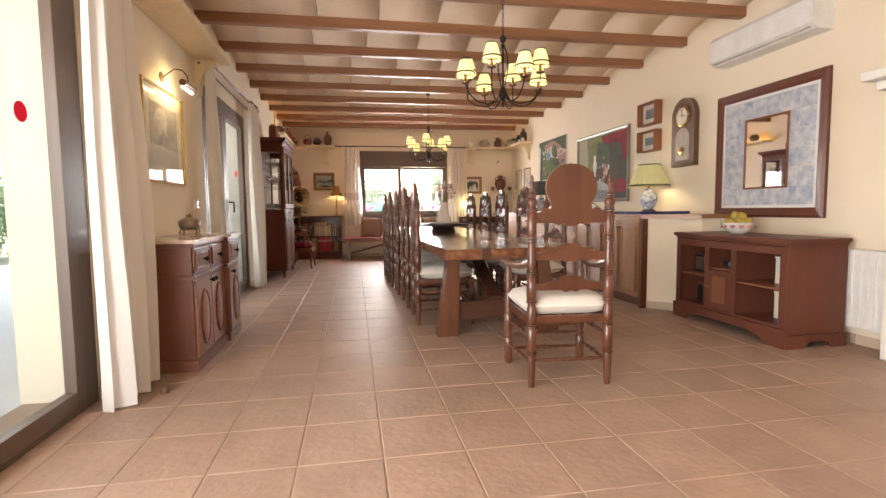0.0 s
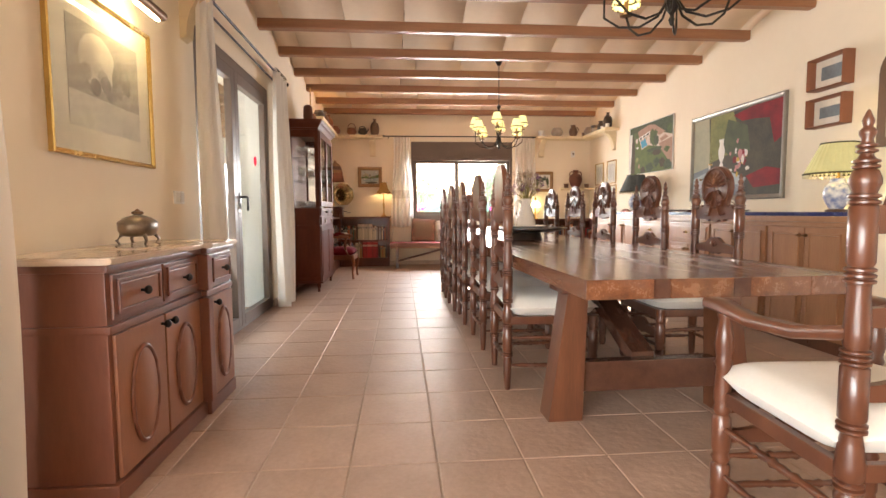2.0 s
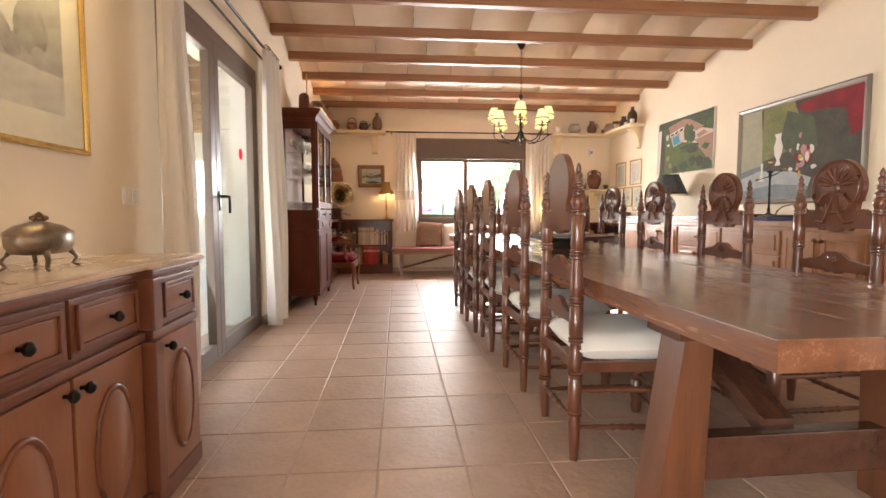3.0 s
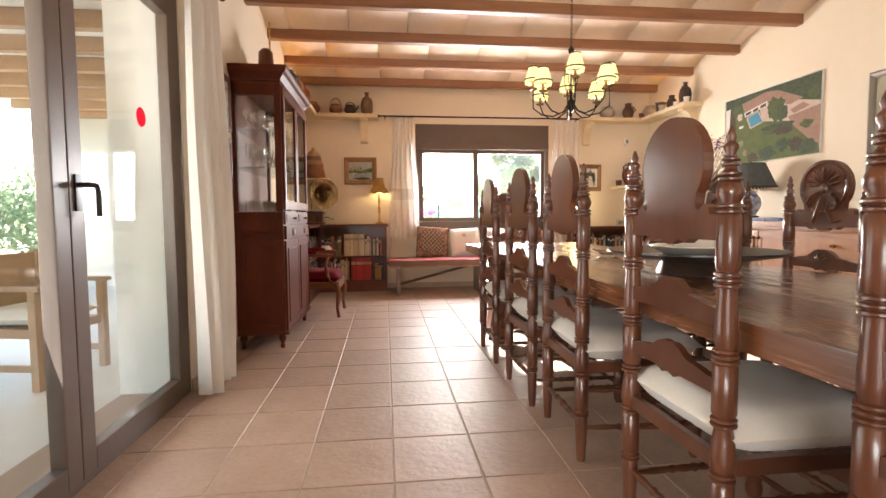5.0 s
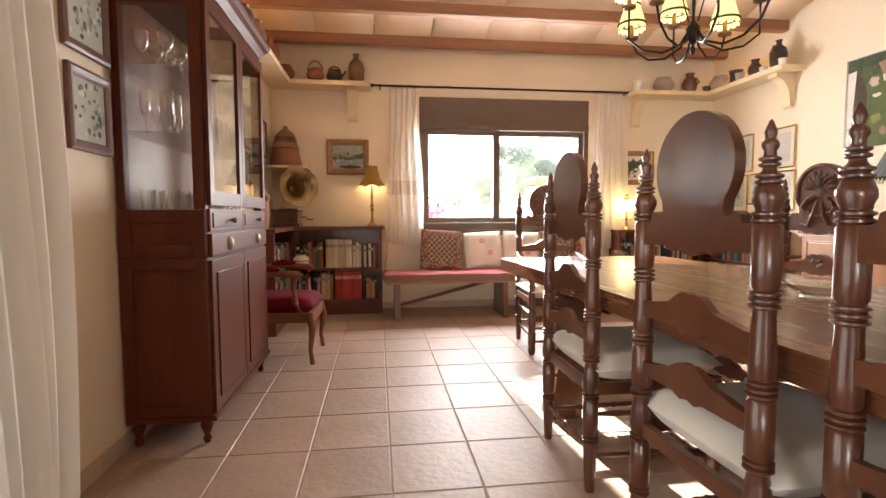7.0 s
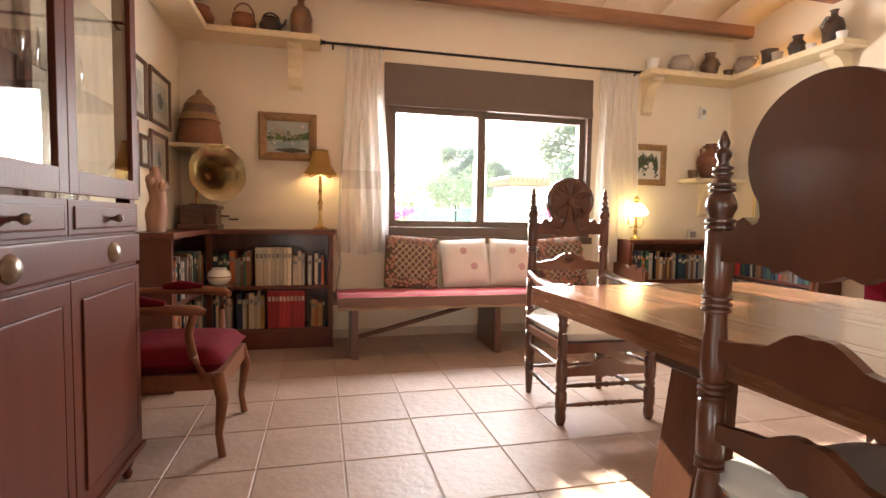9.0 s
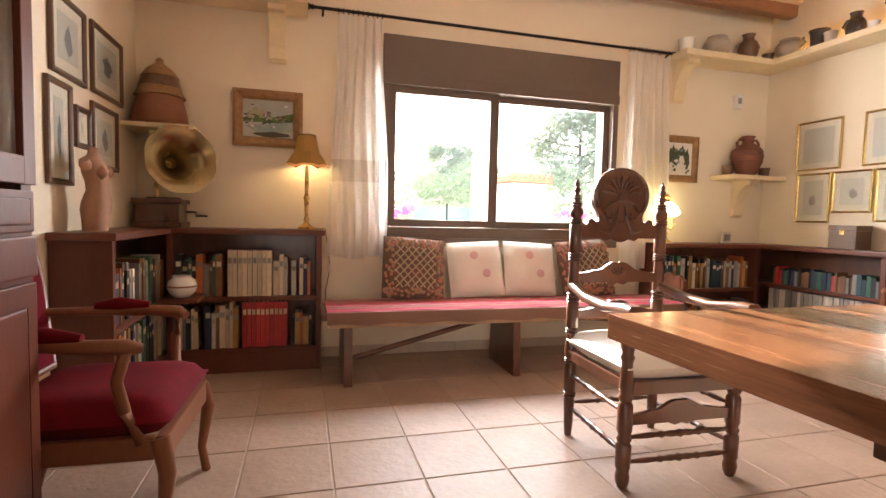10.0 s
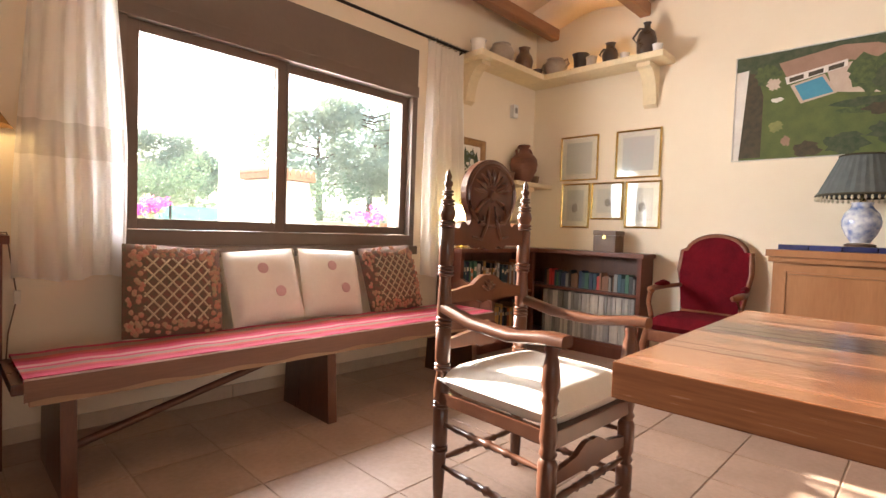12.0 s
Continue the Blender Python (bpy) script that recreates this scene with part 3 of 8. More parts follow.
def pine(x, y, h, r, seed):
    rng = random.Random(seed)
    t = thing("pine_tree", pose(x, y, -0.3), "green pine tree with an uneven rounded crown", "tree", "pine trees")
    lean = rng.uniform(-0.4, 0.4)
    bm = tube([(0, 0, 0), (lean * 0.3, 0.1, h * 0.3), (lean, 0.0, h * 0.75)], [0.2, 0.16, 0.06], 8)
    crown = bmesh.new()
    for k in range(26):
        a, u = rng.uniform(0, 6.28), rng.random()
        z = h * (0.42 + 0.55 * u)
        q = r * (1 - 0.6 * abs(u - 0.35)) * rng.uniform(0.3, 1.0)
        c = (lean + q * math.cos(a), q * math.sin(a), z)
        tube([(lean * 0.7, 0, z - 0.4), c], [0.05, 0.015], 5, bm)
        leaves(crown, c, r * 0.36, 420, 0.13, rng)
    part("trunk", bm, BARK, t)
    part("crown", crown, LEAF, t)
    return t


pine(13.2, 29, 7.0, 2.7, 1)
pine(16.2, 29.5, 7.6, 3.0, 2)
pine(19.6, 30, 7.4, 2.9, 3)
pine(10.0, 41, 6.4, 2.5, 4)
pine(12.4, 43, 5.9, 2.3, 5)
pine(22.6, 31, 7.2, 2.8, 6)
pine(-11, 6, 5.5, 2.4, 7)
pine(-12, 12, 6.2, 2.6, 8)
pine(-12, 0, 5.8, 2.6, 9)

bm = bmesh.new()
rng = random.Random(11)
for k in range(96):
    x = -4 + 24 * k / 95
    leaves(bm, (x + rng.uniform(-0.2, 0.2), 24.5 + rng.uniform(-0.4, 0.4), rng.uniform(0.3, 2.5)), rng.uniform(0.5, 0.85), 480, 0.06, rng, 1.2)
for k in range(110):
    leaves(bm, (-9.0 + rng.uniform(-0.5, 0.5), -4 + 32 * k / 109, rng.uniform(0.2, 2.3)), 0.85, 300, 0.08, rng, 1.1)
tagged(part("hedge", bm, HEDGE), "green garden hedge of mixed shrubs", "hedge", kind="stuff")
fence = thing("garden_fence", pose(0, 21.5, -0.25), "fence hung with green shade netting", "fence")
part("netting", boxes(((-5, -0.006, 0.1), (6.4, 0.006, 1.6))), NET, fence)
first = part("post", lathe([(0.03, 0), (0.03, 1.7)], 8), IRON, fence)
first.location.x = -5
for k in range(1, 7):
    again(first, Matrix.Translation((-5 + 1.9 * k, 0, 0)))
pole = thing("terrace_pole", pose(3.13, 15.0, -0.25), "white painted post in the garden", "post")
part("shaft", boxes(((-0.09, -0.09, 0), (0.09, 0.09, 2.2)), bevel=0.01), WHITEWALL, pole)


def barbecue(m):
    b = thing("garden_barbecue", m, "white and stone built barbecue with a clay-tiled hood", "barbecue", "garden barbecues")
    part("base", boxes(((-0.7, -0.4, 0), (0.7, 0.4, 0.9)), bevel=0.015), STONE, b)
    part("hearth", boxes(((-0.55, -0.41, 0.92), (0.55, 0.35, 1.2)), bevel=0.01), IRON, b)
    part("hood", prism([(-0.72, 1.2), (0.72, 1.2), (0.5, 1.85), (-0.5, 1.85)], -0.42, 0.4), WHITEWALL, b)
    ro = part("roof", boxes(((-0.62, -0.5, 1.86), (0.62, 0.5, 1.92)), bevel=0.01), ROOFT, b)
    bm = lathe([(0.06, -0.5), (0.06, 0.5)], 8, turn=Matrix.Rotation(radians(90), 4, "X"))
    first = part("roof_tile", bm, ROOFT, ro)
    first.location = (-0.55, 0, 1.95)
    for k in range(1, 9):
        again(first, Matrix.Translation((-0.55 + 0.1375 * k, 0, 1.95)))


barbecue(pose(3.95, 15.4, -0.25, 0, 0, 8) @ Matrix.Diagonal((0.62, 0.7, 1.0, 1)))
hut = thing("stone_hut", pose(6.5, 16.4, -0.25), "low rubble stone hut with a clay tile roof", "hut")
part("wall", boxes(((-1.0, -0.8, 0), (1.3, 0.8, 1.25)), bevel=0.02), STONE, hut)
ro = part("roof", boxes(((-1.15, -0.95, 1.26), (1.45, 0.95, 1.34)), bevel=0.01), ROOFT, hut)


def flowers(x, y, z, seed):
    rng = random.Random(seed)
    t = thing("flower_pot", pose(x, y, z), "clay pot of pink geraniums on the outer sill", "flower pot", "flower pots")
    part("pot", lathe([(0.06, 0), (0.085, 0.11), (0.09, 0.11), (0.09, 0.13), (0.07, 0.13)], 16), TERRA, t, smooth=True)
    bm = bmesh.new()
    leaves(bm, (0, 0, 0.17), 0.11, 90, 0.025, rng)
    part("foliage", bm, HEDGE, t)
    bm = bmesh.new()
    for k in range(7):
        leaves(bm, (rng.uniform(-0.1, 0.1), rng.uniform(-0.06, 0.06), rng.uniform(0.2, 0.3)), 0.045, 60, 0.016, rng)
    part("blossom", bm, PINK, t)


flowers(1.42, 12.02, WB + 0.001, 1)
flowers(2.95, 12.02, WB + 0.001, 2)


# ---- dining table ----
TURN = -1.55


def along(y, off):
    """A place beside the table's long axis: y along the room, off to the east of the axis."""
    return 2.19 - 0.027 * (y - 6.6) + off


table = thing("dining_table", pose(2.20, 6.55, 0, 0, 0, 1.25), "long dark walnut trestle dining table with a polished plank top", "table")
HALF, TT, TB = 2.82, 0.765, 0.69
xs = [-0.565, -0.30, -0.235, 0.02, 0.09, 0.34, 0.565]
for a, b, m in zip(xs, xs[1:], (TABLEW, TABLED, TABLEW, TABLED, TABLEW, TABLEW)):
    part("board", boxes(((a + 0.0006, -HALF, TB), (b - 0.0006, HALF, TT)), bevel=0.0025), m, table)
for a, b in ((-HALF + 0.50, -HALF + 0.70), (HALF - 0.88, HALF - 0.68), (-0.07, 0.07)):
    part("apron", boxes(((-0.48, a, 0.63), (0.48, b, TB)), bevel=0.006), TABLED, table)
for y in (-HALF + 0.60, HALF - 0.78):
    for s in (-1, 1):
        bm = prism([(s * 0.34, 0.629), (s * 0.44, 0.629), (s * 0.53, 0.0), (s * 0.36, 0.0)][::s], y - 0.07, y + 0.07)
        part("leg", bm, LEGW, table)
    part("crossbar", boxes(((-0.39, y - 0.035, 0.13), (0.39, y + 0.035, 0.28)), bevel=0.006), TABLED, table)
    d = 1 if y < 0 else -1
    bm = prism([(y + d * 0.04, 0.22), (y + d * 0.04, 0.30), (y + d * 0.9, 0.685), (y + d * 1.06, 0.685)], -0.06, 0.06, "x")
    part("brace", bm, TABLED, table)

# ---- dining chairs: local front is +y, the back posts stand at y = -0.24 ----
def beads(z, n, big=0.0315, small=0.0235, h=0.0135):
    """n thin turned rings, one on another."""
    out = []
    for k in range(n):
        out += [(small, z + h * k), (big, z + h * (k + 0.3)), (big, z + h * (k + 0.65)), (small, z + h * (k + 0.95))]
    return out


POST = [(0.0, 0), (0.017, 0), (0.021, 0.05), (0.026, 0.17)] + beads(0.19, 2) + [(0.0285, 0.225), (0.029, 0.35)] + beads(0.358, 2) + [(0.03, 0.392), (0.0315, 0.42), (0.026, 0.47), (0.022, 0.495)] + beads(0.5, 2) + [(0.0295, 0.535), (0.0295, 0.655)] + beads(0.66, 3) + [(0.027, 0.71), (0.028, 0.74), (0.0225, 0.84)] + beads(0.85, 3)
POST += [(0.0285, 0.9), (0.0285, 1.025)] + beads(1.03, 2) + [(0.024, 1.06), (0.0315, 1.078), (0.031, 1.09), (0.024, 1.108)] + beads(1.11, 2, 0.027, 0.019, 0.012) + [(0.014, 1.14)] + beads(1.145, 2, 0.021, 0.013, 0.012) + [(0.011, 1.178), (0.0165, 1.188), (0.0165, 1.196), (0.009, 1.205), (0.0125, 1.218), (0.004, 1.24), (0.0, 1.245)]
LEG = [(0.0, 0), (0.018, 0), (0.026, 0.02), (0.029, 0.045), (0.024, 0.07), (0.029, 0.08), (0.03, 0.17), (0.023, 0.18), (0.03, 0.195), (0.023, 0.21), (0.03, 0.23), (0.03, 0.33), (0.022, 0.345), (0.029, 0.36), (0.022, 0.375), (0.028, 0.4), (0.026, 0.43)]
ARMPOST = LEG + [(0.022, 0.5), (0.028, 0.52), (0.022, 0.535), (0.03, 0.57), (0.026, 0.62), (0.018, 0.66), (0.024, 0.675), (0.02, 0.69)]


def stretcher(a, b, r=0.014):
    """A turned rail between two legs."""
    a, b = Vector(a), Vector(b)
    pts, rad = [], []
    for u, q in ((0, 0.6), (0.08, 0.6), (0.2, 0.9), (0.3, 0.7), (0.33, 1.1), (0.36, 0.7), (0.42, 1.0), (0.47, 0.8), (0.5, 1.25), (0.53, 0.8), (0.58, 1.0), (0.64, 0.7), (0.67, 1.1), (0.7, 0.7), (0.8, 0.9), (0.92, 0.6), (1, 0.6)):
        pts.append(a.lerp(b, u))
        rad.append(r * q)
    return tube(pts, rad, 8)


def scallop(w, z0, z1, n=24):
    """The outline of a back rail: straight below, carved waves above with a raised middle."""
    top = []
    for k in range(n + 1):
        u = 2 * k / n - 1
        h = 0.42 + 0.42 * math.exp(-(u / 0.38) ** 2) + 0.10 * abs(math.sin(u * 7.2)) * (1 - u * u) + 0.06 * (1 - abs(u))
        top.append((u * w / 2, z0 + (z1 - z0) * min(1.0, h)))
    low = [(w / 2, z0), (0.06, z0), (0.03, z0 - 0.012), (0, z0 - 0.004), (-0.03, z0 - 0.012), (-0.06, z0), (-w / 2, z0)]
    return top + low


def dining_chair(name, label, group, arms):
    c = thing(name, pose(0, 0, 0), label, "chair", group)
    hw = 0.232
    post = part("back_post", lathe(POST, 12), CHAIRW, c, smooth=True)
    post.location = (-hw, -0.24, 0)
    again(post, Matrix.Translation((hw, -0.24, 0)))
    leg = part("front_leg", lathe(ARMPOST if arms else LEG, 12), CHAIRW, c, smooth=True)
    leg.location = (-hw - 0.02, 0.25, 0)
    again(leg, Matrix.Translation((hw + 0.02, 0.25, 0)))
    # crest: a rail with a round carved head
    o = [(-hw + 0.02, 0.965), (-0.10, 0.965), (-0.08, 0.952), (-0.05, 0.962), (-0.025, 0.95), (0, 0.945), (0.025, 0.95), (0.05, 0.962), (0.08, 0.952), (0.10, 0.965), (hw - 0.02, 0.965), (hw - 0.02, 1.03), (0.178, 1.03), (0.172, 1.05), (0.156, 1.058), (0.143, 1.05), (0.134, 1.042), (0.123, 1.046), (0.118, 1.06), (0.12, 1.075)]
    o += arc(0, 1.168, 0.152, -36, 216, 28, 0.137) + [(-0.12, 1.075), (-0.118, 1.06), (-0.123, 1.046), (-0.134, 1.042), (-0.143, 1.05), (-0.156, 1.058), (-0.172, 1.05), (-0.178, 1.03), (-hw + 0.02, 1.03)]
    bm = prism(o, -0.256, -0.228)
    bmesh.ops.triangulate(bm, faces=[f for f in bm.faces if len(f.verts) > 4])
    crest = part("crest", bm, CHAIRW, c)
    bm = bmesh.new()
    tube([(x, -0.229, z) for x, z in arc(0, 1.165, 0.136, 0, 360, 28, 0.125)[:-1]], 0.009, 6, bm, closed=True)
    for k in range(9):
        a = radians(20 * k + 10)
        p = [(0.03 * math.cos(a), -0.229, 1.17 + 0.03 * math.sin(a)), (0.07 * math.cos(a), -0.222, 1.17 + 0.066 * math.sin(a)), (0.105 * math.cos(a), -0.229, 1.17 + 0.097 * math.sin(a))]
        tube(p, [0.004, 0.012, 0.005], 6, bm)
    for s in (-1, 1):
        tube([(s * 0.02, -0.229, 1.15), (s * 0.06, -0.224, 1.13), (s * 0.095, -0.224, 1.09), (s * 0.075, -0.226, 1.055), (s * 0.045, -0.224, 1.06), (s * 0.05, -0.226, 1.085)], [0.006, 0.011, 0.012, 0.01, 0.008, 0.004], 6, bm)
        tube([(s * 0.015, -0.229, 1.12), (s * 0.03, -0.224, 1.05), (s * 0.06, -0.226, 0.99), (s * 0.11, -0.226, 1.0)], [0.005, 0.01, 0.009, 0.004], 6, bm)
    lathe([(0.026, 0), (0.018, 0.012), (0.0, 0.014)], 12, bm, (0, -0.229, 1.16), Matrix.Rotation(radians(-90), 4, "X"))
    part("carving", bm, CHAIRW, crest, "carved rosette and scrolls", smooth=True)
    for z0, z1 in ((0.75, 0.856), (0.575, 0.668)):
        bm = prism(scallop(2 * hw - 0.04, z0, z1), -0.252, -0.23)
        bmesh.ops.triangulate(bm, faces=[f for f in bm.faces if len(f.verts) > 4])
        r = part("back_rail", bm, CHAIRW, c)
        bm = bmesh.new()
        for k in range(5):
            a = radians(30 + 30 * k)
            zc = z0 + 0.035
            tube([(0, -0.2295, zc), (0.03 * math.cos(a), -0.225, zc + 0.03 * math.sin(a)), (0.045 * math.cos(a), -0.2295, zc + 0.045 * math.sin(a))], [0.004, 0.008, 0.003], 5, bm)
        part("carving", bm, CHAIRW, r, smooth=True)
    part("seat_frame", boxes(((-hw - 0.015, 0.225, 0.37), (hw + 0.015, 0.265, 0.425)), ((-hw + 0.01, -0.25, 0.38), (hw - 0.01, -0.228, 0.425)), ((-hw - 0.025, -0.226, 0.38), (-hw - 0.0, 0.224, 0.425)), ((hw + 0.0, -0.226, 0.38), (hw + 0.025, 0.224, 0.425)), bevel=0.004), CHAIRW, c)
    part("seat", pad(0.53 if arms else 0.54, 0.51, 0.125, (0, 0.022, 0.475), 14, 6, 0.55), CREAM, c, "padded cream cloth seat", smooth=True)
    bl, br, fl, fr = (-hw, -0.24), (hw, -0.24), (-hw - 0.02, 0.25), (hw + 0.02, 0.25)
    for p, q, z in ((bl, fl, 0.3), (bl, fl, 0.14), (br, fr, 0.3), (br, fr, 0.14), (bl, br, 0.16), (fl, fr, 0.2), (fl, fr, 0.1)):
        part("stretcher", stretcher((*p, z), (*q, z)), CHAIRW, c, smooth=True)
    bm = prism(scallop(2 * hw, 0.25, 0.345), 0.238, 0.258)
    bmesh.ops.triangulate(bm, faces=[f for f in bm.faces if len(f.verts) > 4])
    part("front_rail", bm, CHAIRW, c, "carved scrolled front rail")
    if arms:
        for s in (-1, 1):
            pts = [(s * (hw + 0.005), -0.235, 0.735), (s * (hw + 0.015), -0.08, 0.70), (s * (hw + 0.025), 0.1, 0.69), (s * (hw + 0.03), 0.24, 0.71), (s * (hw + 0.035), 0.31, 0.71)]
            bm = bmesh.new()
            rings = []
            for (x, y, z), w in zip(pts, (0.022, 0.027, 0.029, 0.033, 0.03)):
                rings.append([bm.verts.new((x + dx * w, y, z + dz)) for dx, dz in ((-1, -0.012), (-0.75, -0.018), (0.75, -0.018), (1, -0.012), (1, 0.008), (0.7, 0.018), (-0.7, 0.018), (-1, 0.008))])
            for a, b in zip(rings, rings[1:]):
                for k in range(8):
                    bm.faces.new((a[k], a[(k + 1) % 8], b[(k + 1) % 8], b[k]))
            bm.faces.new(rings[0][::-1])
            bm.faces.new(rings[-1])
            part("armrest", bm, CHAIRW, c, smooth=True)
    return c


side = dining_chair("dining_chair", "turned walnut dining chair with carved round crest and cream seat", "chairs round the table", False)
spots = [(along(y, off) + 0.24, y, -90) for y, off in ((4.95, -0.61), (5.79, -0.60), (6.63, -0.597), (7.265, -0.615), (8.075, -0.605))] + [(along(y, 0.83) - 0.24, y, 90) for y in (5.05, 5.88, 6.76, 7.52, 8.35)]
side.matrix_basis = pose(spots[0][0], spots[0][1], 0, 0, 0, spots[0][2] - TURN * -1)
for k, (x, y, a) in enumerate(spots[1:]):
    copy_thing(side, pose(x, y, 0, 0, 0, a + (0.7, -1.0, 1.4, 0.2, -0.6)[k % 5]))
head = dining_chair("dining_armchair", "turned walnut dining armchair with carved crest at the table end", "chairs round the table", True)
head.matrix_basis = pose(2.31, 3.21, 0, 0, 0, -4)
copy_thing(head, pose(2.16, 9.94, 0, 0, 0, 178))


# ---- chandeliers ----
def small_shade(parent, x, y, z):
    bm = bmesh.new()
    n = 36
    lo = [bm.verts.new((x + (0.066 + 0.003 * (k % 2)) * math.cos(2 * math.pi * k / n), y + (0.066 + 0.003 * (k % 2)) * math.sin(2 * math.pi * k / n), z)) for k in range(n)]
    hi = [bm.verts.new((x + (0.036 + 0.002 * (k % 2)) * math.cos(2 * math.pi * k / n), y + (0.036 + 0.002 * (k % 2)) * math.sin(2 * math.pi * k / n), z + 0.1)) for k in range(n)]
    for k in range(n):
        bm.faces.new((lo[k], lo[(k + 1) % n], hi[(k + 1) % n], hi[k]))
    s = part("shade", bm, SHADE, parent, "lit pleated yellow-green cloth shade")
    bm = tube([(x + 0.069 * math.cos(a), y + 0.069 * math.sin(a), z) for a in [2 * math.pi * k / 18 for k in range(18)]], 0.006, 5, closed=True)
    part("top_braid", tube([(x + 0.0385 * math.cos(a), y + 0.0385 * math.sin(a), z + 0.1) for a in [2 * math.pi * k / 14 for k in range(14)]], 0.005, 5, closed=True), MATTRIM, s)
    part("braid", bm, MATTRIM, s)
    bm = bmesh.new()
    for k in range(12):
        a = 2 * math.pi * k / 12
        lathe([(0, -0.008), (0.006, 0), (0, 0.008)], 5, bm, (x + 0.07 * math.cos(a), y + 0.07 * math.sin(a), z - 0.03))
    tagged(part("bead_fringe", bm, MATTRIM, s), kind="stuff")
    bm = bmesh.new()
    lo = [bm.verts.new((x + (0.069 + 0.003 * (k % 2)) * math.cos(2 * math.pi * k / n), y + (0.069 + 0.003 * (k % 2)) * math.sin(2 * math.pi * k / n), z - 0.032)) for k in range(n)]
    hi = [bm.verts.new((x + 0.067 * math.cos(2 * math.pi * k / n), y + 0.067 * math.sin(2 * math.pi * k / n), z - 0.004)) for k in range(n)]
    for k in range(n):
        bm.faces.new((lo[k], lo[(k + 1) % n], hi[(k + 1) % n], hi[k]))
    part("frill", bm, SHADE, s)


def chandelier(x, y, zb, turn):
    c = thing("chandelier", pose(x, y, zb, 0, 0, turn), "wrought iron chandelier with eight lit pleated shades", "chandelier", "chandeliers")
    top = BEAM_Z + 0.1 - zb
    part("stem", lathe([(0, 0), (0.008, 0.01), (0.014, 0.03), (0.006, 0.05), (0.028, 0.08), (0.034, 0.13), (0.02, 0.15), (0.007, 0.17), (0.007, 0.5), (0.02, 0.52), (0.027, 0.545), (0.008, 0.57), (0.0, 0.58)], 12), IRON, c, smooth=True)
    bm = bmesh.new()
    for k in range(int((top - 0.57) / 0.032)):
        z = 0.575 + 0.032 * k
        d = (1, 0) if k % 2 else (0, 1)
        tube([(0.009 * math.cos(a) * d[0], 0.009 * math.cos(a) * d[1], z + 0.016 + 0.02 * math.sin(a)) for a in [2 * math.pi * j / 8 for j in range(8)]], 0.0026, 4, bm, closed=True)
    part("chain", bm, IRON, c)
    part("ceiling_rose", lathe([(0.0, top - 0.09), (0.02, top - 0.085), (0.05, top - 0.03), (0.052, top)], 14), IRON, c, smooth=True)
    bm = bmesh.new()
    for k in range(4):
        a = radians(90 * k + 20)
        tube([(0.01 * math.cos(a), 0.01 * math.sin(a), 0.5), (0.05 * math.cos(a), 0.05 * math.sin(a), 0.4), (0.055 * math.cos(a), 0.055 * math.sin(a), 0.3), (0.02 * math.cos(a), 0.02 * math.sin(a), 0.16)], 0.0035, 5, bm)
    part("scroll", bm, IRON, c)
    for k in range(8):
        a = radians(45 * k)
        ca, sa = math.cos(a), math.sin(a)
        hi = 0.075 * (k % 2)
        rr = 0.33 - 0.03 * (k % 2)
        pts = [(r * ca, r * sa, z) for r, z in ((0.02, 0.12), (0.06, 0.055), (0.14, 0.02), (0.23, 0.035), (0.3, 0.09), (rr, 0.16 + hi))]
        arm = part("arm", tube(pts, 0.0058, 6), IRON, c, smooth=True)
        x1, y1 = rr * ca, rr * sa
        part("candle", lathe([(0.0, 0.155 + hi), (0.032, 0.165 + hi), (0.034, 0.175 + hi), (0.011, 0.18 + hi), (0.011, 0.25 + hi), (0, 0.25 + hi)], 10, at=(x1, y1, 0)), BRONZE, arm, smooth=True)
        part("bulb", lathe([(0.0, 0.25), (0.012, 0.265), (0.012, 0.285), (0.0, 0.31)], 8, at=(x1, y1, hi)), BULB, arm, smooth=True)
        small_shade(c, x1, y1, 0.245 + hi)
    return c


chandelier(2.26, 4.2, 1.86, 12)
chandelier(2.285, 8.40, 1.82, 30)


# ---- sideboard under the picture ----
def knob(parent, x, y, z, mat=BRONZE, r=0.016):
    part("knob", lathe([(0.006, 0), (0.006, 0.012), (r, 0.02), (r * 1.1, 0.03), (r * 0.6, 0.038), (0, 0.04)], 10, turn=Matrix.Translation((x, y, z)) @ Matrix.Rotation(radians(90), 4, "Y")), mat, parent, smooth=True)


def oval_ring(x, y, z, ry, rz, r=0.011):
    return tube([(x, y + ry * math.cos(a), z + rz * math.sin(a)) for a in [2 * math.pi * k / 32 for k in range(32)]], r, 8, closed=True)


sb = thing("sideboard", pose(0, 0.369, 0) @ Matrix.Diagonal((1, 0.94, 1, 1)), "red mahogany sideboard with oval-panelled doors and a marble top", "sideboard")
XF = 0.012
part("body", boxes(((L + 0.012, 3.56, 0.075), (XF, 4.79, 0.845)), bevel=0.004), SIDEW, sb)
part("plinth", boxes(((L + 0.012, 3.545, 0), (XF + 0.02, 4.4, 0.074)), ((L + 0.012, 4.4, 0), (XF + 0.04, 4.81, 0.074)), bevel=0.008), SIDEW, sb)
part("cornice", boxes(((L + 0.012, 3.535, 0.82), (XF + 0.022, 4.385, 0.848)), ((L + 0.012, 4.385, 0.82), (XF + 0.05, 4.815, 0.848)), ((L + 0.012, 3.55, 0.605), (XF + 0.015, 4.395, 0.635)), ((L + 0.012, 4.395, 0.605), (XF + 0.04, 4.8, 0.635)), bevel=0.008), SIDEW, sb)
